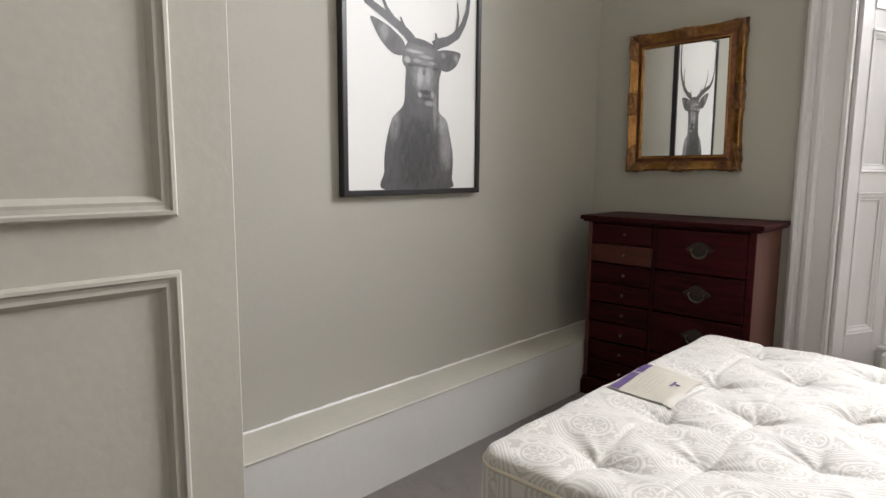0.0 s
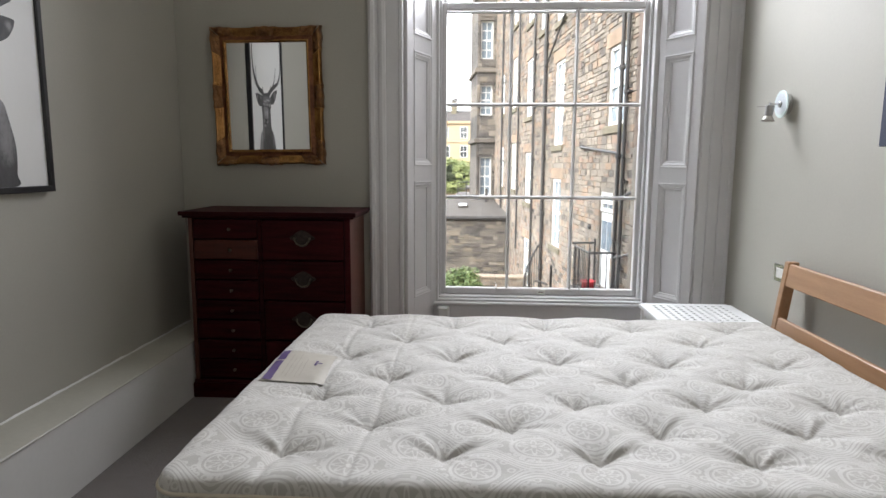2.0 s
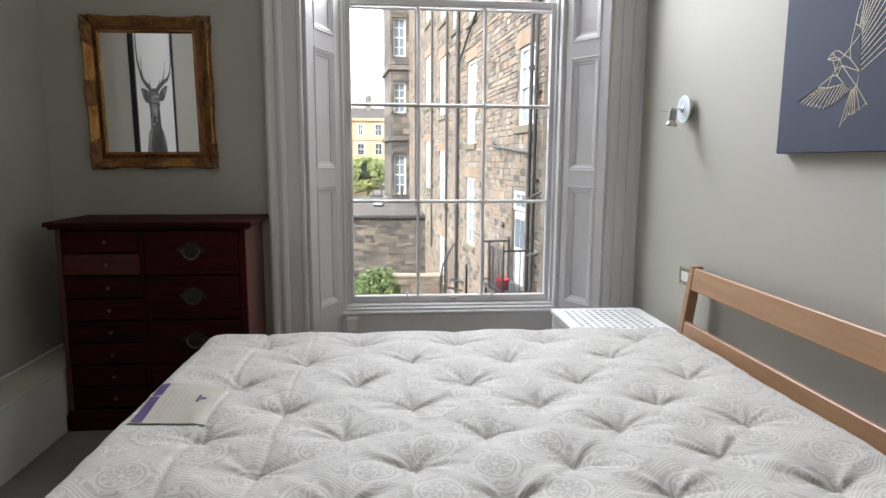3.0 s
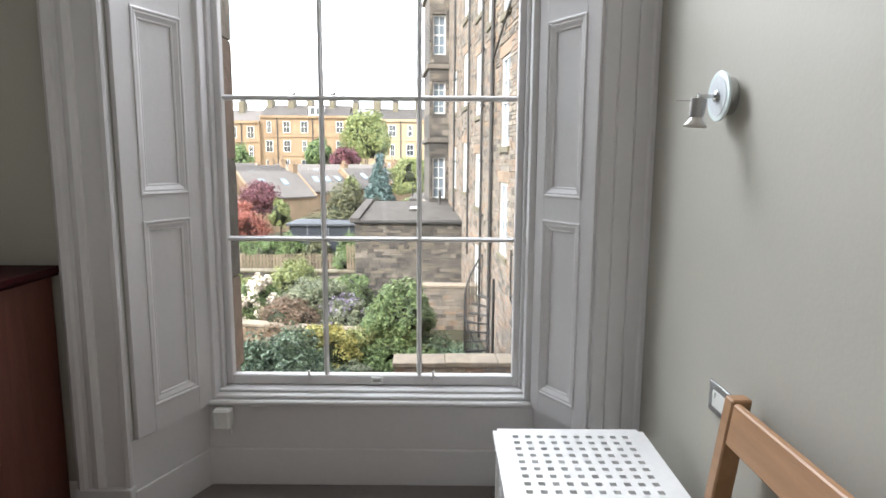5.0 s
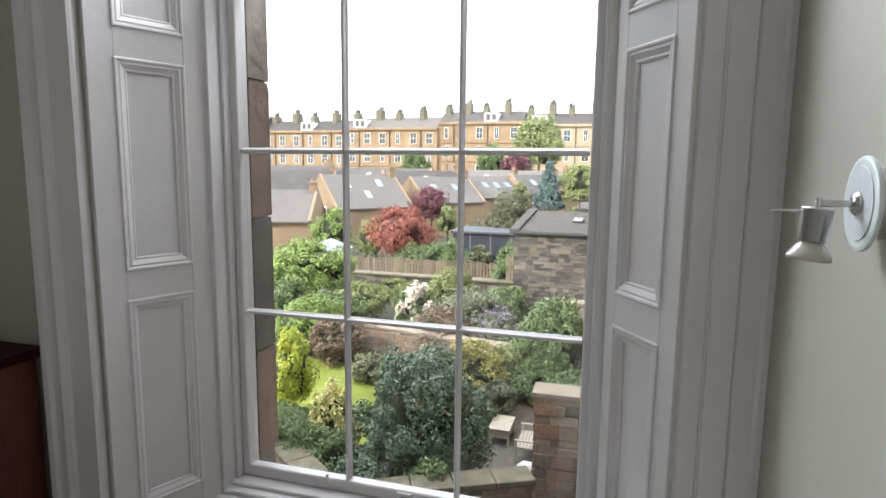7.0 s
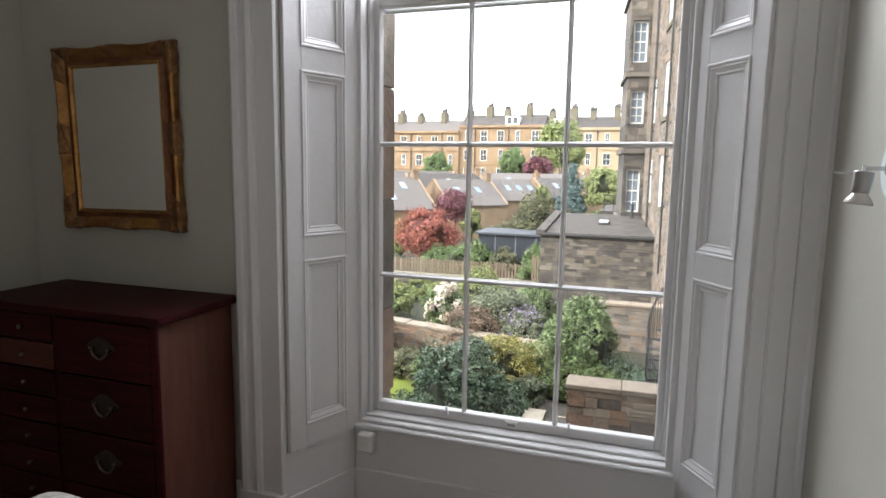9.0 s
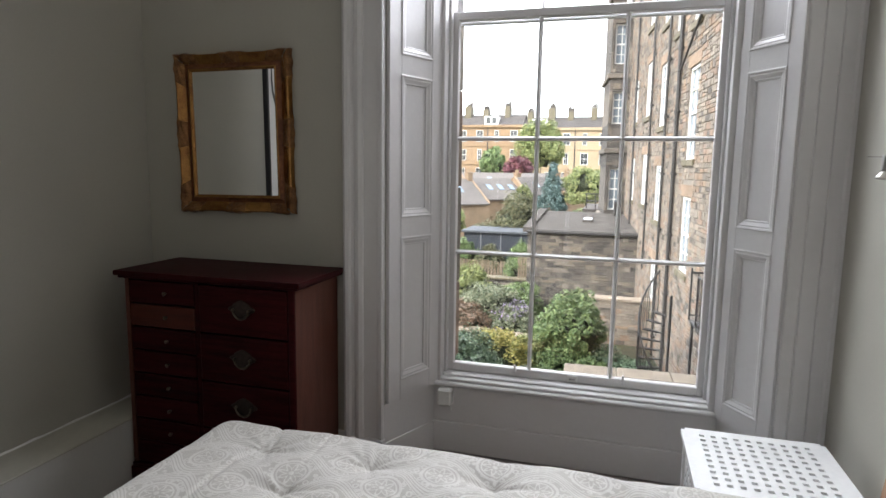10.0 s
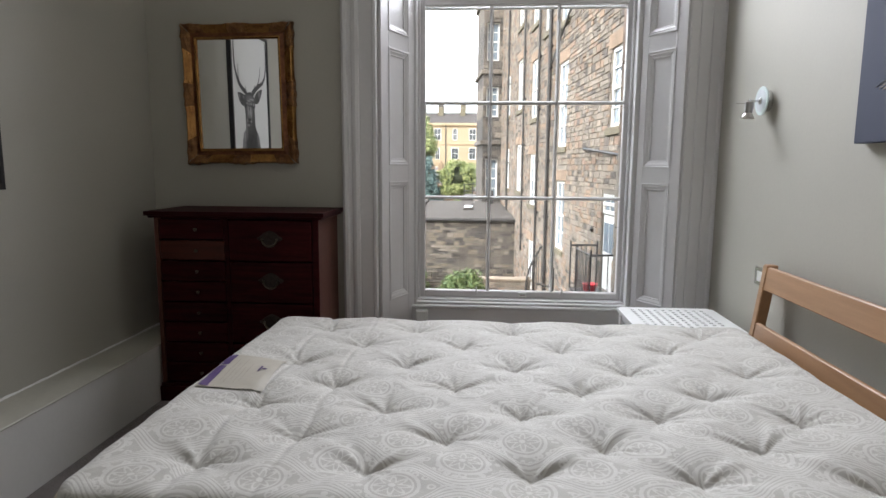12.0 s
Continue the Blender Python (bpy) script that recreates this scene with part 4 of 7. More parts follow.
box(bm, HX - 0.004, XR - 0.044, LY - 0.004, LY + 0.004, LZ - 0.0055, LZ + 0.0045, bev=0.002, seg=2)
tube(bm, (HX, LY, LZ - 0.010), (HX, LY, LZ + 0.007), 0.0045, seg=12)
part("arm", bm, CHROME, lamp, "short flat chrome arm", smooth=False)
BRUSHED = material("brushed_steel", (0.44, 0.43, 0.42), 0.34, 1.0, scale=30, stretch=(1, 1, 0.1))
hm = Matrix.Translation((HX, LY - 0.002, LZ - 0.007)) @ Matrix.Rotation(radians(5), 4, "Y") @ Matrix.Rotation(radians(180), 4, "X")
bm = bmesh.new()
lathe(bm, [(0.0195, 0.0), (0.0210, 0.0015), (0.0205, 0.024), (0.0190, 0.047), (0.0175, 0.049)], hm, 28)
part("lamp_head", bm, BRUSHED, lamp, "brushed steel spot head", smooth=False)
bm = bmesh.new()
tube(bm, (HX - 0.016, LY, LZ - 0.012), (HX - 0.062, LY, LZ - 0.012), 0.0020, seg=8)
part("pin", bm, CHROME, lamp, "thin chrome pin")
bm = bmesh.new()
lathe(bm, [(0.0145, 0.047), (0.0165, 0.052), (0.023, 0.060), (0.0290, 0.070), (0.0300, 0.0745), (0.0285, 0.0755), (0.022, 0.072), (0.010, 0.069), (0.002, 0.0685)], hm, 32)
part("bulb", bm, material("dichroic_glass", (0.58, 0.54, 0.49), 0.22, 0.2, scale=40), lamp, "unlit reflector bulb with a dished face", smooth=True)

# ---- side table with square holes ----
tab = thing("side_table", (0.965, 3.03, 0.0), "white lacquered square table with a pierced top", "side table")
TX0, TX1, TY0, TY1, TZ = 0.712, 1.218, 2.772, 3.272, 0.542


def pierced(bm, w, h, th, cols, rows, mx, my, hole, m):
    """A rounded slab w x h with a grid of square holes, local z from -th to 0."""
    px, py = (w - 2 * mx) / (cols - 1), (h - 2 * my) / (rows - 1)
    xs, ys = [0.0], [0.0]
    for i in range(cols):
        xs += [mx + i * px - hole / 2, mx + i * px + hole / 2]
    for j in range(rows):
        ys += [my + j * py - hole / 2, my + j * py + hole / 2]
    xs.append(w)
    ys.append(h)
    V = {}

    def v(i, j, k):
        if (i, j, k) not in V:
            V[i, j, k] = bm.verts.new(m @ Vector((xs[i], ys[j], -th * k)))
        return V[i, j, k]
    nx, ny = len(xs) - 1, len(ys) - 1
    solid = lambda i, j: 0 <= i < nx and 0 <= j < ny and not (i % 2 == 1 and j % 2 == 1 and 0 < i < nx and 0 < j < ny)
    for i in range(nx):
        for j in range(ny):
            if not solid(i, j):
                continue
            bm.faces.new((v(i, j, 0), v(i + 1, j, 0), v(i + 1, j + 1, 0), v(i, j + 1, 0)))
            bm.faces.new((v(i, j + 1, 1), v(i + 1, j + 1, 1), v(i + 1, j, 1), v(i, j, 1)))
            for di, dj, a, b in ((-1, 0, (i, j + 1), (i, j)), (1, 0, (i + 1, j), (i + 1, j + 1)), (0, -1, (i, j), (i + 1, j)), (0, 1, (i + 1, j + 1), (i, j + 1))):
                if not solid(i + di, j + dj):
                    bm.faces.new((v(*a, 0), v(*a, 1), v(*b, 1), v(*b, 0)))


bm = bmesh.new()
pierced(bm, TX1 - TX0, TY1 - TY0, 0.018, 10, 10, 0.072, 0.060, 0.019, Matrix.Translation((TX0, TY0, TZ)))
co_edges = [e for e in bm.edges if all(abs(abs(v.co.x - (TX0 + TX1) / 2) - (TX1 - TX0) / 2) < 1e-5 and abs(abs(v.co.y - (TY0 + TY1) / 2) - (TY1 - TY0) / 2) < 1e-5 for v in e.verts)]
bmesh.ops.bevel(bm, geom=co_edges, offset=0.016, segments=4, affect="EDGES")
part("tabletop", bm, WHITE_L, tab, "pierced white top")
for sx in (0, 1):
    for sy in (0, 1):
        bm = bmesh.new()
        x, y = (TX0 + 0.012, TX1 - 0.047)[sx], (TY0 + 0.012, TY1 - 0.047)[sy]
        box(bm, x, x + 0.035, y, y + 0.035, 0.0, TZ - 0.0185, bev=0.003)
        part("leg", bm, WHITE_L, tab)
for s, o in ((0, (TX0 + 0.020, 0)), (1, (TX1 - 0.034, 0))):
    bm = bmesh.new()
    pierced(bm, TY1 - TY0 - 0.096, 0.40, 0.014, 8, 8, 0.04, 0.04, 0.019, Matrix(((0, 0, -1, o[0]), (1, 0, 0, TY0 + 0.048), (0, 1, 0, 0.115), (0, 0, 0, 1))))
    part("side_panel", bm, WHITE_L, tab, "pierced white side")
for s, o in ((0, TY0 + 0.020), (1, TY1 - 0.034)):
    bm = bmesh.new()
    pierced(bm, TX1 - TX0 - 0.096, 0.40, 0.014, 8, 8, 0.04, 0.04, 0.019, Matrix(((1, 0, 0, TX0 + 0.048), (0, 0, -1, o), (0, 1, 0, 0.115), (0, 0, 0, 1))))
    part("side_panel", bm, WHITE_L, tab, "pierced white side")

# ---- wall socket, junction box, window fittings ----
soc = thing("wall_socket", (XR, 2.91, 0.742), "chrome double wall socket with a white insert", "socket")
part("faceplate", boxes((XR - 0.009, XR - 0.0005, 2.838, 2.984, 0.742, 0.830), bev=0.002), CHROME, soc, "chrome faceplate")
part("insert", boxes((XR - 0.012, XR - 0.009, 2.865, 2.955, 0.762, 0.810), bev=0.001), WHITE_P, soc, "white plastic insert")
for y in (2.87, 2.935):
    part("rocker", boxes((XR - 0.015, XR - 0.012, y, y + 0.013, 0.792, 0.806), bev=0.001), WHITE_P, soc)

jb = thing("junction_box", (-0.425, FY - 0.016, 0.27), "white plastic junction box under the sill", "junction box")
part("cover", boxes((-0.462, -0.385, FY - 0.058, FY - 0.0005, 0.272, 0.366), bev=0.010), WHITE_P, jb)
part("seam", boxes((-0.463, -0.384, FY - 0.012, FY - 0.0004, 0.2715, 0.3665), bev=0.002), TRIM, jb)
bm = bmesh.new()
tube(bm, (-0.40, FY - 0.006, 0.272), (-0.396, FY - 0.004, 0.235), 0.003, seg=8)
part("cable_end", bm, WHITE_P, jb, "short stub of white cable")
for k in (-0.447, -0.418):
    part("vent_slot", boxes((k, k + 0.012, FY - 0.0588, FY - 0.0575, 0.283, 0.2855)), TRIM, jb)

for x in (-0.068, 0.498):
    lift = thing("sash_lift", (x, SY - 0.045, 0.47), "small white painted sash lift", "sash lift", "sash lifts")
    bm = bmesh.new()
    box(bm, x - 0.008, x + 0.008, SY - 0.088, SY - 0.0695, 0.452, 0.478, bev=0.003)
    tube(bm, (x, SY - 0.082, 0.476), (x, SY - 0.082, 0.496), 0.005, 0.006, 10)
    part("lift", bm, TRIM, lift)
lock = thing("sash_lock", (0.24, SY - 0.045, 0.43), "small white window lock plate", "window lock")
bm = bmesh.new()
frame_sweep(bm, 0.036, 0.014, [(0.0, 0.0), (0.010, 0.0), (0.010, 0.006), (0.007, 0.008), (0.0, 0.008)], Matrix.Translation((0.240, SY - 0.0692, 0.447)) @ Matrix.Rotation(radians(90), 4, "X"))
part("lock_case", bm, WHITE_P, lock)
part("bolt", boxes((0.223, 0.257, SY - 0.0755, SY - 0.0695, 0.443, 0.447)), CHROME, lock)
for k, (x, y, z, h) in enumerate(((-0.4975, FY - 0.001, 0.80, 0.055), (-0.4975, FY - 0.001, 1.45, 0.055), (-0.4975, FY - 0.001, 2.03, 0.055), (0.928, FY - 0.001, 1.06, 0.055), (0.928, FY - 0.001, 2.05, 0.055))):
    bm = bmesh.new()
    tube(bm, (x, y - 0.004, z), (x, y - 0.004, z + h), 0.0045, seg=8)
    box(bm, x, x + 0.014, y - 0.003, y + 0.001, z, z + h, bev=0.001)
    part("hinge", bm, TRIM, win, "painted-over iron shutter hinge")

# ---- the open door ----
DX = -1.09
door = thing("door_1", (DX + 0.02, 0.11, 0.005), "grey-green painted panelled door standing open", "door", kind="structure")
m_d = Matrix(((0, 0, 1, DX + 0.042), (1, 0, 0, YB + 0.002), (0, 1, 0, 0.006), (0, 0, 0, 1)))   # x along the leaf, y up, z to the room
DW, DH = 0.835, 2.06
bm = bmesh.new()
box(bm, 0, DW, 0, DH, -0.042, 0.0, bev=0.002, m=m_d)
part("door_leaf", bm, DOORP, door)
for v0, v1 in ((0.20, 1.128), (1.221, 1.95)):
    for u0, u1 in ((0.11, DW - 0.108),):
        bm = bmesh.new()
        frame_sweep(bm, u1 - u0, v1 - v0, [(0.0, -0.002), (0.0, 0.010), (-0.004, 0.014), (-0.010, 0.0145), (-0.013, 0.010), (-0.020, 0.009), (-0.026, 0.0095), (-0.030, 0.006), (-0.036, 0.0005), (-0.036, -0.002)],
                    m_d @ Matrix.Translation(((u0 + u1) / 2, (v0 + v1) / 2, 0)))
        part("panel_moulding", bm, DOORP, door)
bm = bmesh.new()
for z in (0.25, 1.80):
    tube(bm, (DX + 0.046, YB + 0.006, z), (DX + 0.046, YB + 0.006, z + 0.09), 0.006, seg=8)
part("door_hinge", bm, CHROME, door)
structure("door_frame", boxes((-1.115, -1.06, YB - 0.2, YB + 0.012, 0, 2.1), (-0.185, -0.13, YB - 0.2, YB + 0.012, 0, 2.1), (-1.115, -0.13, YB - 0.2, YB + 0.012, 2.085, 2.14)), TRIM,
          "painted door frame", category="door frame")


# ---- outdoors: materials ----
def stone_material(name, tones, source, rough=0.9):
    """Coursed stone: one tone for each block, with grain and soot stains."""
    m = bpy.data.materials.new(name)
    m.use_nodes = True
    n, l = m.node_tree.nodes, m.node_tree.links
    b = n["Principled BSDF"]
    b.inputs["Roughness"].default_value = rough
    b.inputs["Specular IOR Level"].default_value = 0.2
    if source == "object":
        rnd = n.new("ShaderNodeObjectInfo").outputs["Random"]
    else:
        rnd = n.new("ShaderNodeNewGeometry").outputs["Random Per Island"]
    ramp = n.new("ShaderNodeValToRGB")
    ramp.color_ramp.interpolation = "CONSTANT"
    while len(ramp.color_ramp.elements) < len(tones):
        ramp.color_ramp.elements.new(0.5)
    for i, c in enumerate(tones):
        ramp.color_ramp.elements[i].position = i / len(tones)
        ramp.color_ramp.elements[i].color = (*c, 1)
    l.new(rnd, ramp.inputs[0])
    geo = n.new("ShaderNodeNewGeometry")
    big, fine = n.new("ShaderNodeTexNoise"), n.new("ShaderNodeTexNoise")
    big.inputs["Scale"].default_value, big.inputs["Detail"].default_value = 1.5, 7
    fine.inputs["Scale"].default_value, fine.inputs["Detail"].default_value = 14, 6
    l.new(geo.outputs["Position"], big.inputs["Vector"])
    l.new(geo.outputs["Position"], fine.inputs["Vector"])
    mul = n.new("ShaderNodeMix")
    mul.data_type, mul.blend_type = "RGBA", "MULTIPLY"
    mul.inputs[0].default_value = 0.75
    r2 = n.new("ShaderNodeValToRGB")
    r2.color_ramp.elements[0].color, r2.color_ramp.elements[1].color = (0.40, 0.39, 0.385, 1), (1.18, 1.15, 1.11, 1)
    r2.color_ramp.elements[0].position, r2.color_ramp.elements[1].position = 0.30, 0.62
    sm = n.new("ShaderNodeMath")
    sm.operation = "MULTIPLY_ADD"
    sm.inputs[1].default_value = 0.5
    half = n.new("ShaderNodeMath")
    half.operation = "MULTIPLY"
    half.inputs[1].default_value = 0.5
    l.new(big.outputs["Fac"], half.inputs[0])
    l.new(fine.outputs["Fac"], sm.inputs[0])
    l.new(half.outputs[0], sm.inputs[2])
    l.new(sm.outputs[0], r2.inputs[0])
    l.new(ramp.outputs[0], mul.inputs[6])
    l.new(r2.outputs[0], mul.inputs[7])
    l.new(mul.outputs[2], b.inputs["Base Color"])
    bp = n.new("ShaderNodeBump")
    bp.inputs["Strength"].default_value, bp.inputs["Distance"].default_value = 0.6, 0.03
    l.new(fine.outputs["Fac"], bp.inputs["Height"])
    l.new(bp.outputs[0], b.inputs["Normal"])
    return m


TAN_TONES = [(0.26, 0.225, 0.188), (0.235, 0.205, 0.175), (0.30, 0.255, 0.212), (0.215, 0.19, 0.168), (0.28, 0.215, 0.168), (0.125, 0.112, 0.102), (0.285, 0.212, 0.158),
             (0.25, 0.218, 0.186), (0.295, 0.262, 0.225), (0.185, 0.163, 0.145), (0.265, 0.195, 0.155), (0.24, 0.21, 0.182)]
SOOT_TONES = [(0.105, 0.096, 0.089), (0.13, 0.118, 0.108), (0.19, 0.168, 0.146), (0.145, 0.130, 0.117), (0.25, 0.222, 0.193), (0.115, 0.105, 0.098), (0.165, 0.146, 0.128), (0.21, 0.180, 0.147), (0.085, 0.080, 0.076),
              (0.15, 0.134, 0.118)]
GREY_TONES = [(0.30, 0.235, 0.185), (0.24, 0.192, 0.157), (0.35, 0.285, 0.22), (0.27, 0.212, 0.172), (0.32, 0.215, 0.158), (0.165, 0.142, 0.127), (0.29, 0.205, 0.152), (0.37, 0.31, 0.25)]
STONE_TAN, STONE_TAN_I = stone_material("tan_sandstone", TAN_TONES, "object"), stone_material("tan_sandstone_far", TAN_TONES, "island")
STONE_SOOT = stone_material("sooty_sandstone", SOOT_TONES, "object")
STONE_SOOT_I = stone_material("sooty_sandstone_far", SOOT_TONES, "island")
STONE_GREY = stone_material("grey_brown_sandstone", GREY_TONES, "object")
STONE_GREY_I = stone_material("grey_brown_sandstone_far", GREY_TONES, "island")
MORTAR = material("lime_mortar", (0.25, 0.22, 0.185), 0.95, color2=(0.17, 0.148, 0.126), scale=2, bump=0.3)
MORTAR_DARK = material("sooty_mortar", (0.20, 0.178, 0.152), 0.95, color2=(0.13, 0.115, 0.10), scale=2, bump=0.3)
COPING_OLD = material("mossy_coping_stone", (0.21, 0.175, 0.125), 0.95, color2=(0.085, 0.08, 0.05), scale=4, bump=0.6, bump_scale=30)
COPING = material("pale_coping_stone", (0.34, 0.275, 0.205), 0.9, color2=(0.19, 0.155, 0.125), scale=5, bump=0.4, bump_scale=40)
FARSTONE = material("golden_sandstone", (0.37, 0.255, 0.15), 0.9, color2=(0.19, 0.125, 0.075), scale=0.8, bump=0.2, bump_scale=3)
FARPALE = material("pale_sandstone", (0.42, 0.32, 0.205), 0.9, color2=(0.31, 0.235, 0.15), scale=0.35, bump=0.2, bump_scale=3)
MEWS_STONE = material("mews_sandstone", (0.31, 0.215, 0.135), 0.9, color2=(0.18, 0.125, 0.08), scale=1.4, bump=0.3, bump_scale=8)
SLATE = material("slate_roof", (0.135, 0.121, 0.113), 0.95, spec=0.12, color2=(0.072, 0.065, 0.062), scale=1.1, bump=0.4, bump_scale=18, per_object=0.5)
SLATE_OLD = material("weathered_slate", (0.145, 0.13, 0.12), 0.95, spec=0.12, color2=(0.042, 0.039, 0.037), scale=3, bump=0.6, bump_scale=25)
WHITEW = material("white_window_paint", (0.74, 0.74, 0.72), 0.5, scale=3)
IRON = material("black_iron", (0.045, 0.042, 0.042), 0.5, scale=10, bump=0.2)
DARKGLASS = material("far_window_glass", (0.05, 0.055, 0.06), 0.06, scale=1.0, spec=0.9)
# pane with the sky's reflection put into its pale blue base colour
SKYGLASS = material("sky_reflection_glass", (0.22, 0.27, 0.32), 0.08, scale=1.0, spec=0.9)
WOODFENCE = material("weathered_fence_wood", (0.27, 0.21, 0.15), 0.85, color2=(0.15, 0.115, 0.08), scale=3, bump=0.4, stretch=(4, 4, 0.5), per_island=0.4)
BENCHWOOD = material("silvered_teak", (0.48, 0.42, 0.34), 0.8, color2=(0.33, 0.28, 0.22), scale=9, bump=0.3)
PATIO = material("patio_gravel", (0.155, 0.13, 0.108), 0.95, color2=(0.075, 0.064, 0.055), scale=5, bump=0.6, bump_scale=60)
SOIL = material("garden_ground", (0.055, 0.060, 0.028), 0.95, color2=(0.035, 0.030, 0.020), scale=0.9, bump=0.6, bump_scale=15)
LAWN = material("mown_lawn", (0.24, 0.265, 0.06), 0.95, spec=0.1, color2=(0.15, 0.19, 0.04), scale=1.2, bump=0.7, bump_scale=90)

structure("ground", boxes((-500, 500, 4.35, 900, GARDEN - 0.3, GARDEN)), SOIL, "dark planted garden ground")

# the house's own outer wall round the window
OUT = [(-16, -0.478, 4.112, 4.25, GARDEN, 10), (0.908, 16, 4.112, 4.25, GARDEN, 10), (-0.478, 0.908, 4.112, 4.25, GARDEN, 0.12), (-0.478, 0.908, 4.112, 4.25, 3.78, 10)]
structure("wall_outer", boxes(*OUT), MORTAR, "sandstone outer wall of the house", category="wall")
bm = bmesh.new()
for x in (-0.478, 0.908):
    for y, z in ((4.08, 0.10), (4.08, 0.385), (4.11, 0.375), (4.31, 0.25), (4.31, 0.08)):
        bm.verts.new((x, y, z))
bm.verts.ensure_lookup_table()
for k in range(5):
    bm.faces.new([bm.verts[i] for i in (k, (k + 1) % 5, (k + 1) % 5 + 5, k + 5)])
bm.faces.new([bm.verts[i] for i in range(5)])
bm.faces.new([bm.verts[i] for i in range(9, 4, -1)])
structure("wall_outer_sill", bm, COPING, "worn sloping stone window sill outside", category="sill")


# ---- plants ----
def leaf_material(name, light, dark, gloss=0.5):
    light, dark = ((c[0] * 1.17, c[1] * 1.05, c[2] * 1.2) for c in (light, dark))
    m = material(name, light, gloss, color2=dark, scale=2.2, bump_scale=9, per_island=0.9, spec=0.35)
    b = m.node_tree.nodes["Principled BSDF"]
    b.inputs["Transmission Weight"].default_value = 0.0
    return m


LEAF = {
    "holly": leaf_material("holly_leaf", (0.155, 0.235, 0.125), (0.036, 0.075, 0.038), 0.28),
    "green": leaf_material("green_leaf", (0.17, 0.25, 0.085), (0.07, 0.125, 0.04)),
    "bright": leaf_material("bright_leaf", (0.27, 0.32, 0.11), (0.11, 0.16, 0.05)),
    "fresh": leaf_material("fresh_leaf", (0.26, 0.37, 0.085), (0.10, 0.18, 0.04)),
    "lime": leaf_material("lime_leaf", (0.62, 0.62, 0.26), (0.36, 0.40, 0.12)),
    "olive": leaf_material("olive_leaf", (0.175, 0.19, 0.09), (0.06, 0.075, 0.035)),
    "grey": leaf_material("grey_green_leaf", (0.20, 0.24, 0.135), (0.08, 0.11, 0.055)),
    "gold": leaf_material("golden_leaf", (0.44, 0.43, 0.125), (0.17, 0.20, 0.05)),
    "brown": leaf_material("bronze_leaf", (0.23, 0.17, 0.105), (0.09, 0.075, 0.042)),
    "red": leaf_material("red_maple_leaf", (0.36, 0.135, 0.082), (0.16, 0.055, 0.036)),
    "spring": leaf_material("spring_leaf", (0.46, 0.53, 0.06), (0.24, 0.33, 0.03)),
    "purple": leaf_material("purple_leaf", (0.19, 0.075, 0.08), (0.07, 0.03, 0.035)),
    "blue": leaf_material("blue_spruce_needles", (0.13, 0.21, 0.175), (0.045, 0.09, 0.075)),
    "white": leaf_material("white_blossom", (0.72, 0.70, 0.58), (0.40, 0.42, 0.25)),
    "violet": leaf_material("violet_blossom", (0.33, 0.28, 0.42), (0.16, 0.15, 0.20)),
}
BARK = material("bark", (0.10, 0.075, 0.055), 0.95, color2=(0.05, 0.038, 0.028), scale=6, bump=0.7, bump_scale=25)


def leaf_mesh(name, mat, centre, radii, count, size, seed, shape="round", clumps=40):
    """A crown of single leaves gathered in clumps, with an uneven outline and gaps."""
    g = np.random.default_rng(seed)
    d = g.normal(size=(clumps, 3))
    d /= np.linalg.norm(d, axis=1)[:, None]
    d[:, 2] = np.where(d[:, 2] < -0.8, -d[:, 2], d[:, 2])
    rad = g.uniform(0.55, 1.0, clumps) ** 0.6
    if shape == "cone":
        h = g.uniform(0, 1, clumps) ** 1.3
        a = g.uniform(0, 2 * np.pi, clumps)
        rr = (1 - h) * g.uniform(0.6, 1.0, clumps)
        cc = np.stack([np.cos(a) * rr, np.sin(a) * rr, h * 2 - 1], 1)
    else:
        cc = d * (rad * g.uniform(0.78, 0.98, clumps))[:, None]
    csize = g.uniform(0.13, 0.30, clumps)
    which = g.integers(0, clumps, count)
    o = g.normal(size=(count, 3))
    o /= np.linalg.norm(o, axis=1)[:, None]
    o *= (g.uniform(0.35, 1.0, count) ** 0.5)[:, None]
    p = cc[which] + o * csize[which][:, None]
    nrm = o * 0.9 + cc[which] * 0.5 + g.normal(size=(count, 3)) * 0.55 + np.array([0, 0, 0.35])
    nrm /= np.linalg.norm(nrm, axis=1)[:, None]
    p = p * np.array(radii) + np.array(centre)
    ref = g.normal(size=(count, 3))
    t1 = np.cross(nrm, ref)
    t1 /= np.linalg.norm(t1, axis=1)[:, None]
    t2 = np.cross(nrm, t1)
    s = size * g.uniform(0.6, 1.35, count)[:, None]
    v = np.empty((count, 4, 3))
    v[:, 0], v[:, 1], v[:, 2], v[:, 3] = p - t1 * s, p - t2 * s * 0.5, p + t1 * s, p + t2 * s * 0.5
    v[:, 0] += nrm * s * -0.25
    v[:, 2] += nrm * s * -0.25
    v[..., 2] = np.maximum(v[..., 2], GARDEN + 0.01)
    me = bpy.data.meshes.new(name)
    me.from_pydata(v.reshape(-1, 3).tolist(), [], np.arange(count * 4).reshape(-1, 4).tolist())
    me.materials.append(mat)
    return me


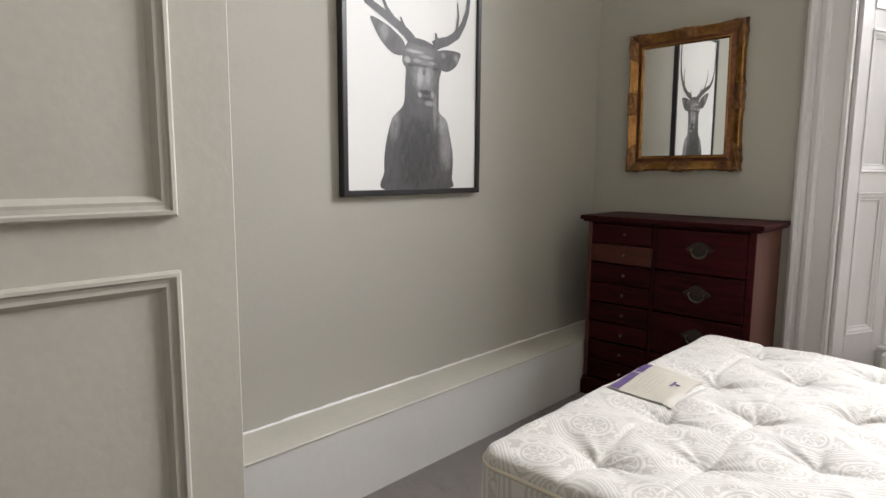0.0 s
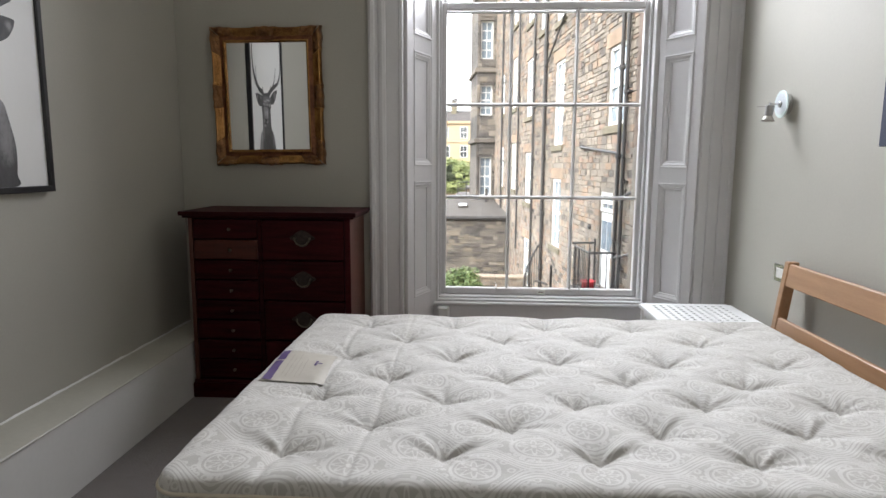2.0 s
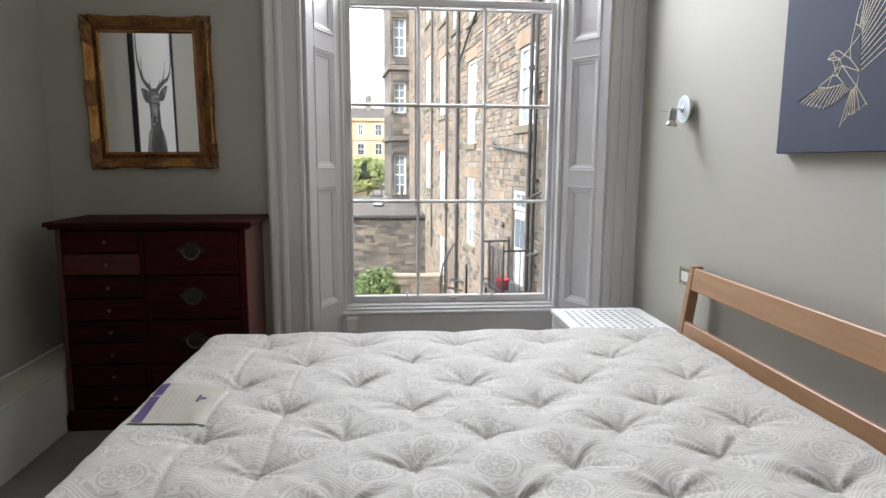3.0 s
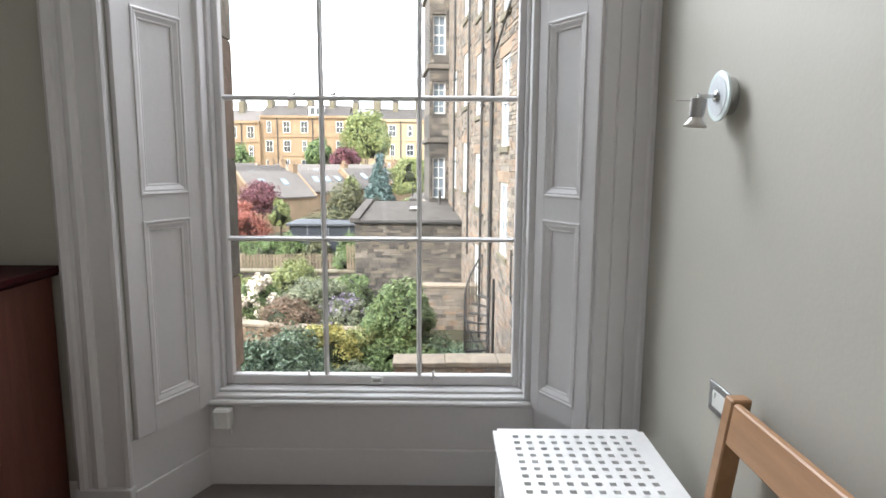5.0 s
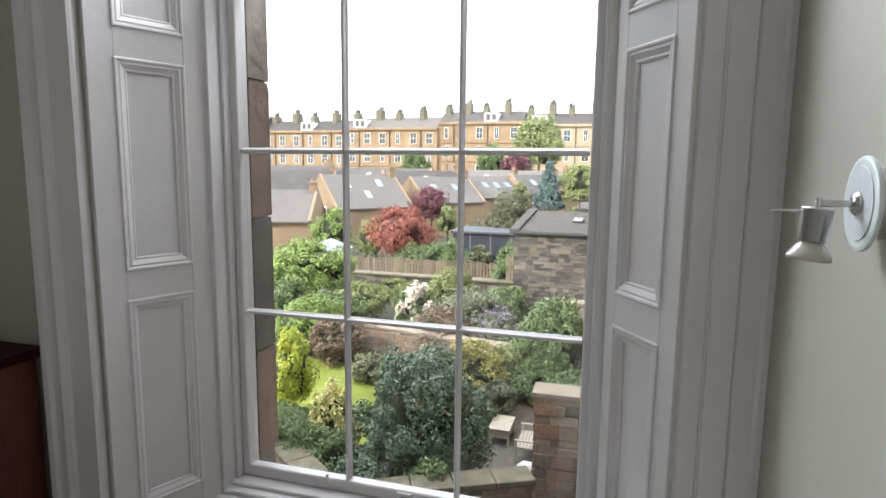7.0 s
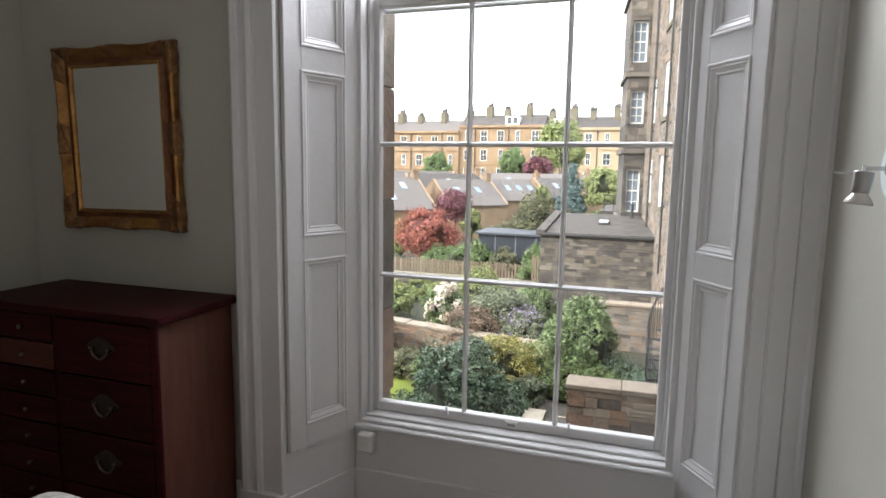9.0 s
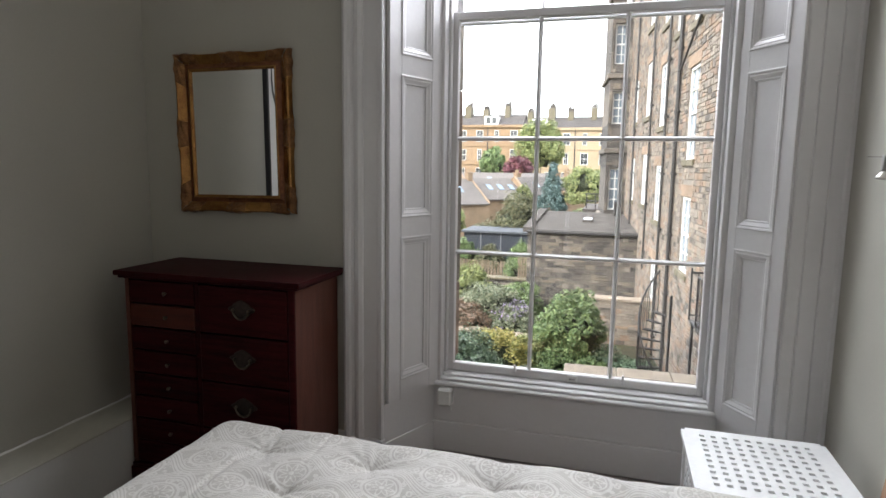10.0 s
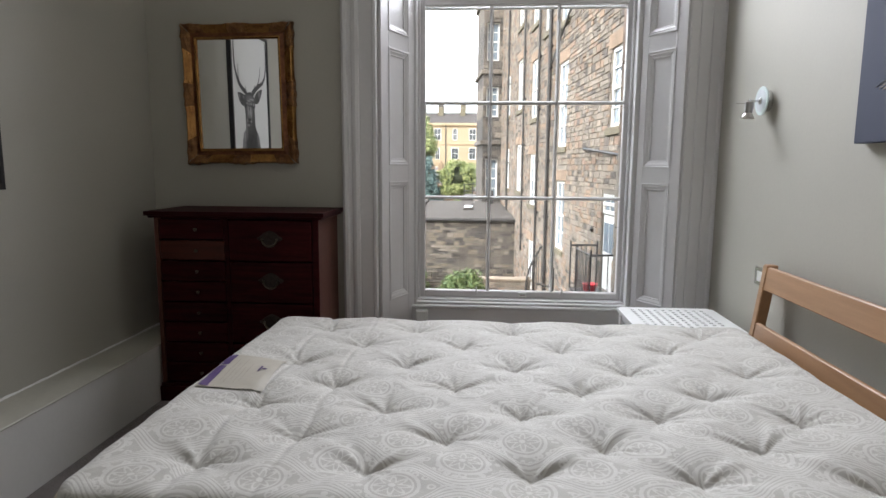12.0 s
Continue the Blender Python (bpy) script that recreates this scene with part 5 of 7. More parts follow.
def core_mesh(centre, radii, seed, shape):
    """A solid lumpy core that stands for the shaded inside of a crown."""
    bm = bmesh.new()
    bmesh.ops.create_icosphere(bm, subdivisions=3, radius=1.0)
    for v in bm.verts:
        k = 0.74 + 0.30 * noise.noise(v.co * 2.3 + Vector((seed * 3.1, 0, 0)))
        if shape == "cone":
            w = (1 - v.co.z) / 2
            v.co = Vector((v.co.x * w * 1.1 * k, v.co.y * w * 1.1 * k, v.co.z * 0.85))
        else:
            v.co *= k
        v.co = Vector((v.co.x * radii[0] + centre[0], v.co.y * radii[1] + centre[1], max(GARDEN + 0.005, v.co.z * radii[2] + centre[2])))
    return bm


# near-black core colours: the shade inside a crown put into the colour
CROWN_SHADE = material("crown_shade", (0.035, 0.045, 0.018), 0.9, color2=(0.015, 0.018, 0.008), scale=6, bump=1.0, bump_scale=20)
CROWN_SHADE_RED = material("red_crown_shade", (0.10, 0.025, 0.018), 0.9, color2=(0.04, 0.012, 0.010), scale=6, bump=1.0, bump_scale=20)


def plant(name, kind, x, y, top, r, low, count, size, seed, label, category="shrub", shape="round", clumps=40, trunk=0.0, blossom=None):
    """A shrub or tree at x, y: crown of radius r from low to top, on a branching stem."""
    root = thing(name, (x, y, GARDEN), label, category)
    cz, rz = (top + low) / 2, (top - low) / 2
    bm = bmesh.new()
    tr = trunk or 0.05
    mid = Vector((x + 0.1 * r, y, low + 0.25 * (top - low)))
    tube(bm, (x, y, GARDEN - 0.05), mid, tr, tr * 0.6, 8)
    rg = random.Random(seed)
    for k in range(6):
        a = rg.uniform(0, 6.28)
        e = Vector((x + math.cos(a) * r * 0.6, y + math.sin(a) * r * 0.6, cz + rg.uniform(-0.1, 0.5) * rz))
        tube(bm, mid, e, tr * 0.5, tr * 0.15, 6)
    part("trunk", bm, BARK, root)
    part("inner_branches", core_mesh((x, y, cz), (r * 0.80, r * 0.80, rz * 0.82), seed, shape), CROWN_SHADE_RED if kind in ("red", "purple") else CROWN_SHADE, root, smooth=True)
    me = leaf_mesh("crown", LEAF[kind], (0, 0, cz - GARDEN), (r, r, rz), count, size, seed, shape, clumps)
    me_v = np.empty(len(me.vertices) * 3)
    ob = new("crown", me)
    me.vertices.foreach_get("co", me_v)
    me_v = me_v.reshape(-1, 3)
    me_v[:, 2] = np.maximum(me_v[:, 2], 0.01)
    me.vertices.foreach_set("co", me_v.ravel())
    ob.parent = root
    tagged(ob, kind="stuff")
    if blossom:
        me = leaf_mesh("blossom", LEAF[blossom], (0, 0, cz - GARDEN + 0.05), (r * 1.02, r * 1.02, rz * 1.04), count // (2 if blossom == "white" else 8), size * (1.45 if blossom == "white" else 1.0), seed + 77, shape, clumps // 2)
        ob = new("blossom", me)
        ob.parent = root
        tagged(ob, kind="stuff")
    return root


PLANTS = [
    ("holly_bush", "holly", -2.52, 12.6, -1.83, 1.36, -4.4, 11000, 0.066, 1, "large rounded dark glossy holly bush", "shrub", "round", 80),
    ("ivy_hedge", "green", -5.4, 12.5, -3.35, 1.25, -4.5, 4200, 0.055, 2, "low dark ivy hedge on the garden wall", "hedge", "round", 50),
    ("yellow_shrub", "lime", -4.5, 12.75, -2.80, 0.58, -4.4, 2400, 0.07, 3, "pale yellow-green leafy shrub by the lawn", "shrub", "round", 30),
    ("privet_bush", "spring", -6.6, 14.6, -2.3, 0.62, -4.4, 3000, 0.065, 4, "upright bright green bush beside the lawn", "shrub", "round", 40),
    ("bronze_shrub", "brown", -7.4, 18.7, -2.95, 1.0, -4.4, 3400, 0.075, 5, "bronze-leaved rounded garden shrub", "shrub", "round", 45),
    ("laurel_bush", "fresh", -8.9, 19.6, -2.7, 1.35, -4.4, 3400, 0.085, 6, "light green leafy laurel bush", "shrub", "round", 45),
    ("spreading_tree", "fresh", -11.7, 25.0, -1.5, 2.0, -4.2, 6000, 0.10, 7, "spreading bright green garden tree", "tree", "round", 60),
    ("climber_bush", "green", -0.70, 18.6, -1.95, 1.15, -4.45, 6500, 0.085, 8, "tall dark green bush against the garden wall", "shrub", "round", 60),
    ("grey_shrub", "grey", -3.9, 22.0, -2.55, 1.55, -4.4, 4600, 0.075, 9, "soft grey-green garden shrub", "shrub", "round", 50),
    ("golden_shrub", "gold", -2.6, 17.0, -2.85, 1.0, -4.4, 3000, 0.070, 10, "golden yellow leaved garden shrub", "shrub", "round", 40),
    ("fern_shrub", "green", -1.0, 17.6, -3.4, 1.0, -4.45, 3400, 0.075, 11, "low green fern-like shrub", "shrub", "round", 40),
    ("smoke_bush", "brown", -4.6, 20.7, -2.95, 1.2, -4.4, 3400, 0.07, 12, "brownish feathery garden bush", "shrub", "round", 45),
    ("white_hydrangea", "green", -6.05, 22.2, -2.62, 0.85, -4.2, 2600, 0.08, 13, "hydrangea bush with white blossom", "shrub", "round", 40),
    ("light_shrub", "bright", -5.4, 25.2, -2.4, 1.1, -4.3, 3200, 0.08, 14, "light green rounded shrub", "shrub", "round", 45),
    ("blue_aster_bush", "grey", -2.7, 20.8, -3.0, 0.9, -4.4, 2400, 0.065, 15, "low shrub with violet blossom", "shrub", "round", 36),
    ("dark_shrub", "green", -8.6, 32.6, -2.5, 1.1, -4.3, 3000, 0.095, 16, "dark green shrub before the fence", "shrub", "round", 40),
    ("box_shrub", "green", -3.9, 29.2, -1.9, 0.9, -4.3, 2400, 0.085, 17, "green upright garden shrub", "shrub", "round", 36),
    ("red_maple", "red", -11.4, 35.2, -0.7, 2.1, -4.0, 6400, 0.11, 18, "red-leaved maple with a spreading crown", "tree", "round", 55),
    ("purple_plum", "purple", -12.2, 43.0, 0.15, 1.7, -2.6, 3400, 0.12, 19, "dark purple leaved plum tree", "tree", "round", 45),
    ("olive_bush", "olive", -5.3, 36.5, 0.25, 1.9, -3.2, 4600, 0.12, 20, "large olive green bush behind the shed", "shrub", "round", 55),
    ("blue_spruce", "blue", -5.3, 56.0, 1.9, 1.55, -1.9, 3600, 0.16, 21, "dense blue-green conical conifer tree", "tree", "cone", 60),
    ("round_tree", "bright", -2.6, 57.0, 2.0, 2.3, -2.0, 3600, 0.19, 22, "rounded light green tree", "tree", "round", 50),
    ("lime_tree", "bright", -10.0, 82.0, 8.2, 3.5, 0.5, 5200, 0.27, 23, "tall broad light green tree", "tree", "round", 60),
    ("sycamore", "green", -15.2, 78.0, 4.4, 2.0, 0.4, 2600, 0.24, 24, "rounded green street tree", "tree", "round", 40),
    ("copper_beech", "purple", -11.5, 74.0, 3.2, 1.9, -0.5, 2200, 0.24, 25, "dark copper-leaved rounded tree", "tree", "round", 40),
    ("far_shrub", "green", -31.5, 95.0, 4.2, 2.6, -2.0, 2200, 0.30, 26, "green climber before the far terrace", "tree", "round", 36),
    ("topiary_bush", "fresh", -17.4, 38.0, -1.1, 1.5, -3.6, 2600, 0.12, 27, "clipped bright green bush", "shrub", "round", 36),
    ("elder_bush", "green", -10.0, 33.8, -2.7, 1.3, -4.2, 3000, 0.10, 28, "green bush under the maple", "shrub", "round", 40),
    ("willow_shrub", "olive", -7.4, 37.5, -1.6, 1.5, -4.0, 2800, 0.11, 29, "olive shrub beside the fence", "shrub", "round", 40),
    ("sapling", "bright", -10.2, 40.5, -0.9, 0.8, -3.0, 1400, 0.11, 30, "slim light green sapling", "tree", "round", 26),
    ("far_hedge", "green", -2.0, 46.0, -1.0, 2.4, -3.6, 3000, 0.14, 31, "long green hedge behind the outbuilding", "hedge", "round", 44),
    ("birch_sapling", "bright", -8.2, 58.0, 0.3, 1.0, -3.0, 1400, 0.15, 32, "slim pale green tree", "tree", "round", 26),
    ("ground_ivy", "holly", -0.2, 18.6, -3.5, 1.3, -4.5, 3000, 0.07, 33, "dark ivy at the foot of the wall", "shrub", "round", 40),
    ("box_hedge", "green", -9.3, 21.8, -3.0, 1.5, -4.4, 3000, 0.08, 34, "green shrub along the border", "shrub", "round", 40),
]
MORE = [
    ("border_shrub", "green", -4.3, 16.8, -3.5, 0.95, -4.5, 2600, 0.075, 41, "green leafy border shrub", "shrub", "round", 40),
    ("border_shrub", "grey", -3.3, 17.9, -3.65, 1.0, -4.5, 2600, 0.07, 42, "grey-green leafy border shrub", "shrub", "round", 40),
    ("border_shrub", "bright", -1.9, 17.9, -3.2, 0.8, -4.5, 2400, 0.07, 43, "light green leafy border shrub", "shrub", "round", 36),
    ("border_shrub", "olive", -5.6, 17.6, -3.75, 1.0, -4.5, 2600, 0.075, 44, "olive leafy border shrub", "shrub", "round", 40),
    ("border_shrub", "green", -6.1, 23.6, -3.5, 1.1, -4.5, 2800, 0.08, 45, "green leafy border shrub", "shrub", "round", 40),
    ("border_shrub", "bright", -8.9, 23.6, -2.9, 1.3, -4.5, 2800, 0.08, 46, "light green leafy border shrub", "shrub", "round", 40),
    ("border_shrub", "holly", -2.15, 15.2, -3.5, 0.6, -4.5, 1600, 0.06, 47, "dark green low border shrub", "shrub", "round", 30),
    ("border_shrub", "green", -4.2, 11.6, -3.2, 0.8, -4.5, 2600, 0.055, 48, "green low border shrub by the wall", "shrub", "round", 40),
    ("border_shrub", "green", -0.1, 17.0, -3.5, 0.8, -4.5, 2400, 0.075, 49, "green leafy border shrub", "shrub", "round", 40),
    ("border_shrub", "grey", -1.72, 15.9, -3.5, 0.5, -4.5, 1800, 0.065, 62, "pale grassy clump beside the patio", "shrub", "round", 30),
    ("border_shrub", "holly", 1.1, 17.2, -3.5, 0.9, -4.5, 2200, 0.07, 50, "dark green low border shrub", "shrub", "round", 36),
    ("border_shrub", "green", -10.6, 21.0, -2.4, 1.3, -4.5, 2800, 0.08, 51, "green leafy border shrub", "shrub", "round", 40),
    ("border_shrub", "bright", -9.0, 28.0, -3.6, 1.0, -4.4, 2600, 0.09, 52, "light green leafy border shrub", "shrub", "round", 40),
    ("border_shrub", "green", -3.2, 24.6, -2.9, 1.1, -4.5, 2600, 0.08, 53, "green leafy border shrub", "shrub", "round", 40),
    ("border_shrub", "green", -14.3, 30.0, -2.6, 1.5, -4.4, 3000, 0.10, 54, "green leafy border shrub", "shrub", "round", 44),
    ("border_shrub", "holly", -2.95, 10.45, -3.05, 0.62, -4.5, 2600, 0.055, 56, "dark low ivy over the boundary wall", "shrub", "round", 40),
    ("border_shrub", "green", -1.95, 11.15, -3.3, 0.66, -4.5, 2600, 0.055, 57, "dark low ivy over the boundary wall", "shrub", "round", 40),
    ("border_shrub", "green", -5.0, 11.7, -3.05, 0.85, -4.5, 2600, 0.05, 58, "green ivy over the boundary wall", "shrub", "round", 40),
    ("border_shrub", "green", -7.3, 32.0, -2.15, 0.85, -4.5, 2000, 0.10, 59, "green leafy shrub behind the fence", "shrub", "round", 34),
    ("border_shrub", "olive", -5.9, 31.9, -2.35, 0.85, -4.5, 2000, 0.10, 60, "olive leafy shrub behind the fence", "shrub", "round", 34),
    ("border_shrub", "grey", -4.35, 31.9, -2.45, 0.72, -4.5, 2000, 0.10, 61, "grey-green leafy shrub behind the fence", "shrub", "round", 34),
    ("border_shrub", "bright", -14.5, 38.5, -1.6, 1.4, -4.2, 2600, 0.11, 55, "light green leafy border shrub", "shrub", "round", 40),
]
for row in PLANTS + MORE:
    nm, kd, x, y, top, r, low_, count, size, seed, lab_, cat, shp, cl = row
    plant(nm, kd, x, y, top, r, low_ if cat == "tree" else GARDEN - 0.1, int(count * (2.9 if y < 30 else 2.0)), size * 0.62, seed, lab_, cat, shp, int(cl * 1.9), trunk=0.09 if cat == "tree" else 0.04,
          blossom={"white_hydrangea": "white", "blue_aster_bush": "violet"}.get(nm))

# lawn, patio, near garden walls
structure("ground_lawn", boxes((-9.5, -4.2, 13.6, 18.6, GARDEN, GARDEN + 0.03)), LAWN, "bright mown lawn", category="lawn")
structure("pavement_patio", boxes((-2.3, 2.0, 11.6, 16.9, GARDEN, GARDEN + 0.04)), PATIO, "grey-brown gravel patio", category="patio")


# ---- windows of buildings ----
def house_window(parent, m, w, h, panes=(2, 4), glass=None):
    """A sash window set into a wall: local x along the wall, y up, z outwards."""
    bm = bmesh.new()
    frame_sweep(bm, w - 0.16, h - 0.16, [(0.0, -0.10), (0.08, -0.10), (0.08, -0.02), (0.0, -0.02)], m @ Matrix.Translation((w / 2, h / 2, 0)))
    box(bm, 0.06, w - 0.06, h / 2 - 0.035, h / 2 + 0.035, -0.09, -0.015, m=m)
    for i in range(1, panes[0]):
        box(bm, w * i / panes[0] - 0.018, w * i / panes[0] + 0.018, 0.07, h - 0.07, -0.085, -0.03, m=m)
    for j in range(1, panes[1]):
        if j * 2 != panes[1]:
            box(bm, 0.07, w - 0.07, h * j / panes[1] - 0.018, h * j / panes[1] + 0.018, -0.085, -0.03, m=m)
    wob = part("window", bm, WHITEW, parent, "white painted sash window")
    bm = bmesh.new()
    box(bm, 0.07, w - 0.07, 0.07, h - 0.07, -0.075, -0.065, m=m)
    part("pane", bm, glass or DARKGLASS, wob)
    return wob


# ---- the tenement beside the garden ----
FSL = -0.11
F0 = Vector((2.7 - FSL * 13, 0, 0))
f_dir = Vector((FSL, 1, 0)).normalized()
f_out = Vector((-1, FSL, 0)).normalized()
FM = Matrix(((f_dir.x, 0, f_out.x, F0.x), (f_dir.y, 0, f_out.y, F0.y), (0, 1, 0, 0), (0, 0, 0, 1)))    # u along, z up, w out
ten = thing("tenement", (3.4, 18, GARDEN), "tall sandstone tenement with sash windows and downpipes", "building")
FOPEN = []        # openings as u0, u1, z0, z1


def at_y(y):
    return y / f_dir.y


for (y, w, z0, z1) in ((13.0, 1.05, 2.15, 3.80), (13.1, 1.05, 5.6, 7.4), (17.9, 1.05, 1.88, 4.27), (17.9, 1.05, -1.10, 0.90), (17.9, 1.05, 5.4, 7.7),
                       (22.3, 1.1, 3.03, 5.05), (22.3, 1.1, -0.07, 1.75), (22.3, 1.1, 6.3, 8.3), (25.4, 1.1, 0.3, 2.2), (25.4, 1.1, 3.6, 5.6), (25.4, 1.1, 6.9, 8.9),
                       (28.6, 1.0, 0.3, 2.1), (28.6, 1.0, 3.6, 5.4), (20.3, 0.7, 5.6, 7.4), (9.6, 1.0, 2.0, 3.8), (22.3, 1.0, -3.2, -1.4)):
    FOPEN.append((at_y(y) - w / 2, at_y(y) + w / 2, z0, z1))
DOOR_OPEN = (at_y(13.35) - 0.45, at_y(13.35) + 0.45, -1.42, 0.72)
bm = bmesh.new()
U0, U1, ZT = at_y(6.0), at_y(31.0), 13.0
us = sorted({U0, U1, *[o[0] for o in FOPEN + [DOOR_OPEN]], *[o[1] for o in FOPEN + [DOOR_OPEN]]})
for ua, ub in zip(us, us[1:]):
    um = (ua + ub) / 2
    cuts = sorted([(o[2], o[3]) for o in FOPEN + [DOOR_OPEN] if o[0] < um < o[1]])
    z = GARDEN
    for a, b_ in cuts + [(ZT, ZT)]:
        if a > z:
            box(bm, ua, ub, z, a, -0.5, 0.0, m=FM)
        z = max(z, b_)
wall_t = part("wall", bm, MORTAR, ten, "mortar and rubble wall")
bm = bmesh.new()
box(bm, U0, U1 + 8, GARDEN, ZT, -9, -0.55, m=FM)
part("inner_block", bm, MORTAR, ten)
bm = bmesh.new()
box(bm, U0 - 0.2, U1 + 8, ZT, ZT + 0.35, -9.2, 0.3, m=FM)
for k in range(6):
    box(bm, U0 + k * 0.0, U1 + 8, ZT + 0.35 + k * 0.45, ZT + 0.8 + k * 0.45, -8.8 + k * 0.7, -0.1 - k * 0.7, m=FM)
part("roof", bm, SLATE, ten, "grey slate roof")
for o in FOPEN:
    house_window(ten, FM @ Matrix.Translation((o[0], o[2], -0.005)), o[1] - o[0], o[3] - o[2], (2, 4), SKYGLASS)
    bm = bmesh.new()
    box(bm, o[0] - 0.12, o[1] + 0.12, o[2] - 0.17, o[2] - 0.001, -0.3, 0.07, bev=0.01, m=FM)
    part("window_sill", bm, COPING_OLD, ten, "weathered stone window sill")
    bm = bmesh.new()
    box(bm, o[0] - 0.2, o[1] + 0.2, o[3] + 0.001, o[3] + 0.32, -0.3, 0.028, bev=0.01, m=FM)
    part("lintel", bm, STONE_TAN_I, ten, "stone lintel")
bm = bmesh.new()
box(bm, DOOR_OPEN[0] + 0.03, DOOR_OPEN[1] - 0.03, DOOR_OPEN[2], 0.25, -0.12, -0.04, bev=0.005, m=FM)
dr = part("door", bm, WHITEW, ten, "white panelled back door")
for a, b_ in ((0.12, 0.42), (0.48, 0.78)):
    for c, d in ((0.15, 0.75), (0.85, 1.5)):
        bm = bmesh.new()
        box(bm, DOOR_OPEN[0] + a, DOOR_OPEN[0] + b_, DOOR_OPEN[2] + c, DOOR_OPEN[2] + d, -0.04, -0.025, bev=0.004, m=FM)
        part("door_panel", bm, WHITEW if c < 0.5 else SKYGLASS, dr)
house_window(ten, FM @ Matrix.Translation((DOOR_OPEN[0], 0.28, 0.0)), 0.9, 0.44, (2, 1), SKYGLASS)
# bay that stands forward at the far end
bay_m = FM @ Matrix.Translation((at_y(31.0), 0, 0))
BW = 0.95
bm = bmesh.new()
zb = [GARDEN, -0.3, 1.7, 3.76, 5.27, 6.5, 8.35, 13.0]
for i in range(0, 8, 2):
    lo_, hi_ = zb[i], (zb[i + 1] if i + 1 < len(zb) else 13.0)
    box(bm, 0, 3.2, lo_, hi_, -0.4, BW, m=bay_m)
for i in range(1, 7, 2):
    box(bm, 0, 3.2, zb[i], zb[i + 1], -0.4, 0.16, m=bay_m)
    box(bm, 0, 3.2, zb[i], zb[i + 1], BW - 0.16, BW, m=bay_m)
    box(bm, 0.3, 3.2, zb[i], zb[i + 1], 0.16, BW - 0.16, m=bay_m)
for zc in (2.4, 5.85, -0.75, 9.4):
    box(bm, -0.1, 3.3, zc, zc + 0.22, -0.3, BW + 0.12, bev=0.02, m=bay_m)
box(bm, -0.25, 3.4, GARDEN, -1.7, -0.3, BW + 0.25, bev=0.03, m=bay_m)
bay = part("bay", bm, STONE_SOOT_I, ten, "dark weathered stone bay")
side_m = bay_m @ Matrix(((0, 0, -1, 0.16), (0, 1, 0, 0), (1, 0, 0, 0.16), (0, 0, 0, 1)))
for i in range(1, 7, 2):
    house_window(ten, side_m @ Matrix.Translation((0, zb[i], 0)), BW - 0.32, zb[i + 1] - zb[i], (2, 4), SKYGLASS)


def downpipe(y, z0, z1, r=0.06, w=0.10):
    r *= 0.75
    bm = bmesh.new()
    p = lambda z: FM @ Vector((at_y(y), z, w))
    tube(bm, p(z0), p(z1), r, seg=10)
    z = z0 + 0.6
    while z < z1:
        tube(bm, p(z), p(z + 0.09), r * 1.45, seg=10)
        box(bm, at_y(y) - 0.12, at_y(y) + 0.12, z + 0.02, z + 0.06, 0.0, w, m=FM)
        z += 1.75
    part("downpipe", bm, IRON, ten, "black iron downpipe", smooth=False)


for y, z0, z1, r in ((12.45, -4.4, 12.5, 0.055), (12.15, -1.4, 9.0, 0.05), (19.4, -4.4, 12.5, 0.075), (21.1, -4.4, 12.5, 0.055), (28.2, -4.4, 12.5, 0.06), (24.0, -2.0, 12.5, 0.05)):
    downpipe(y, z0, z1, r)
for (ya, za, yb, zb_) in ((12.45, 5.1, 14.6, 5.35), (12.45, 1.55, 15.2, 1.75), (12.45, 0.6, 11.2, 0.9), (19.4, 4.3, 16.9, 5.5), (12.45, -0.6, 11.4, -0.35), (19.4, 6.9, 21.1, 7.3)):
    bm = bmesh.new()
    tube(bm, FM @ Vector((at_y(ya), za, 0.10)), FM @ Vector((at_y(yb), zb_, 0.10)), 0.032, seg=8)
    tube(bm, FM @ Vector((at_y(yb), zb_, 0.10)), FM @ Vector((at_y(yb), zb_, -0.05)), 0.05, seg=8)
    part("waste_pipe", bm, IRON, ten, "sloping iron waste pipe")
bm = bmesh.new()
lathe(bm, [(0.03, 0), (0.06, 0.01), (0.065, 0.05), (0.05, 0.08), (0.01, 0.10)], FM @ Matrix.Translation((at_y(14.4), -0.15, 0.0)), 16)
part("bulkhead_lamp", bm, IRON, ten, "dark round wall lantern")

# ---- landing with railings and a curved stair ----
LZ0 = -1.45
land = thing("iron_stair", (1.9, 13.2, GARDEN), "black iron landing and curved stair with railings", "outside stair")
LU0, LU1, LW = at_y(12.3), at_y(13.9), 0.66
bm = bmesh.new()
box(bm, LU0, LU1, LZ0 - 0.06, LZ0, 0.03, LW, bev=0.01, m=FM)
part("landing", bm, IRON, land, "iron landing plate")
for u in (LU0 + 0.05, LU1 - 0.05):
    bm = bmesh.new()
    tube(bm, FM @ Vector((u, GARDEN, LW - 0.06)), FM @ Vector((u, LZ0 - 0.06, LW - 0.06)), 0.03, seg=8)
    part("support_post", bm, IRON, land)
rail_pts = [FM @ Vector((LU0, 0, 0.05)), FM @ Vector((LU0, 0, LW)), FM @ Vector((LU1 - 0.55, 0, LW))]
rail_pts2 = [FM @ Vector((LU1, 0, LW)), FM @ Vector((LU1, 0, 0.05))]
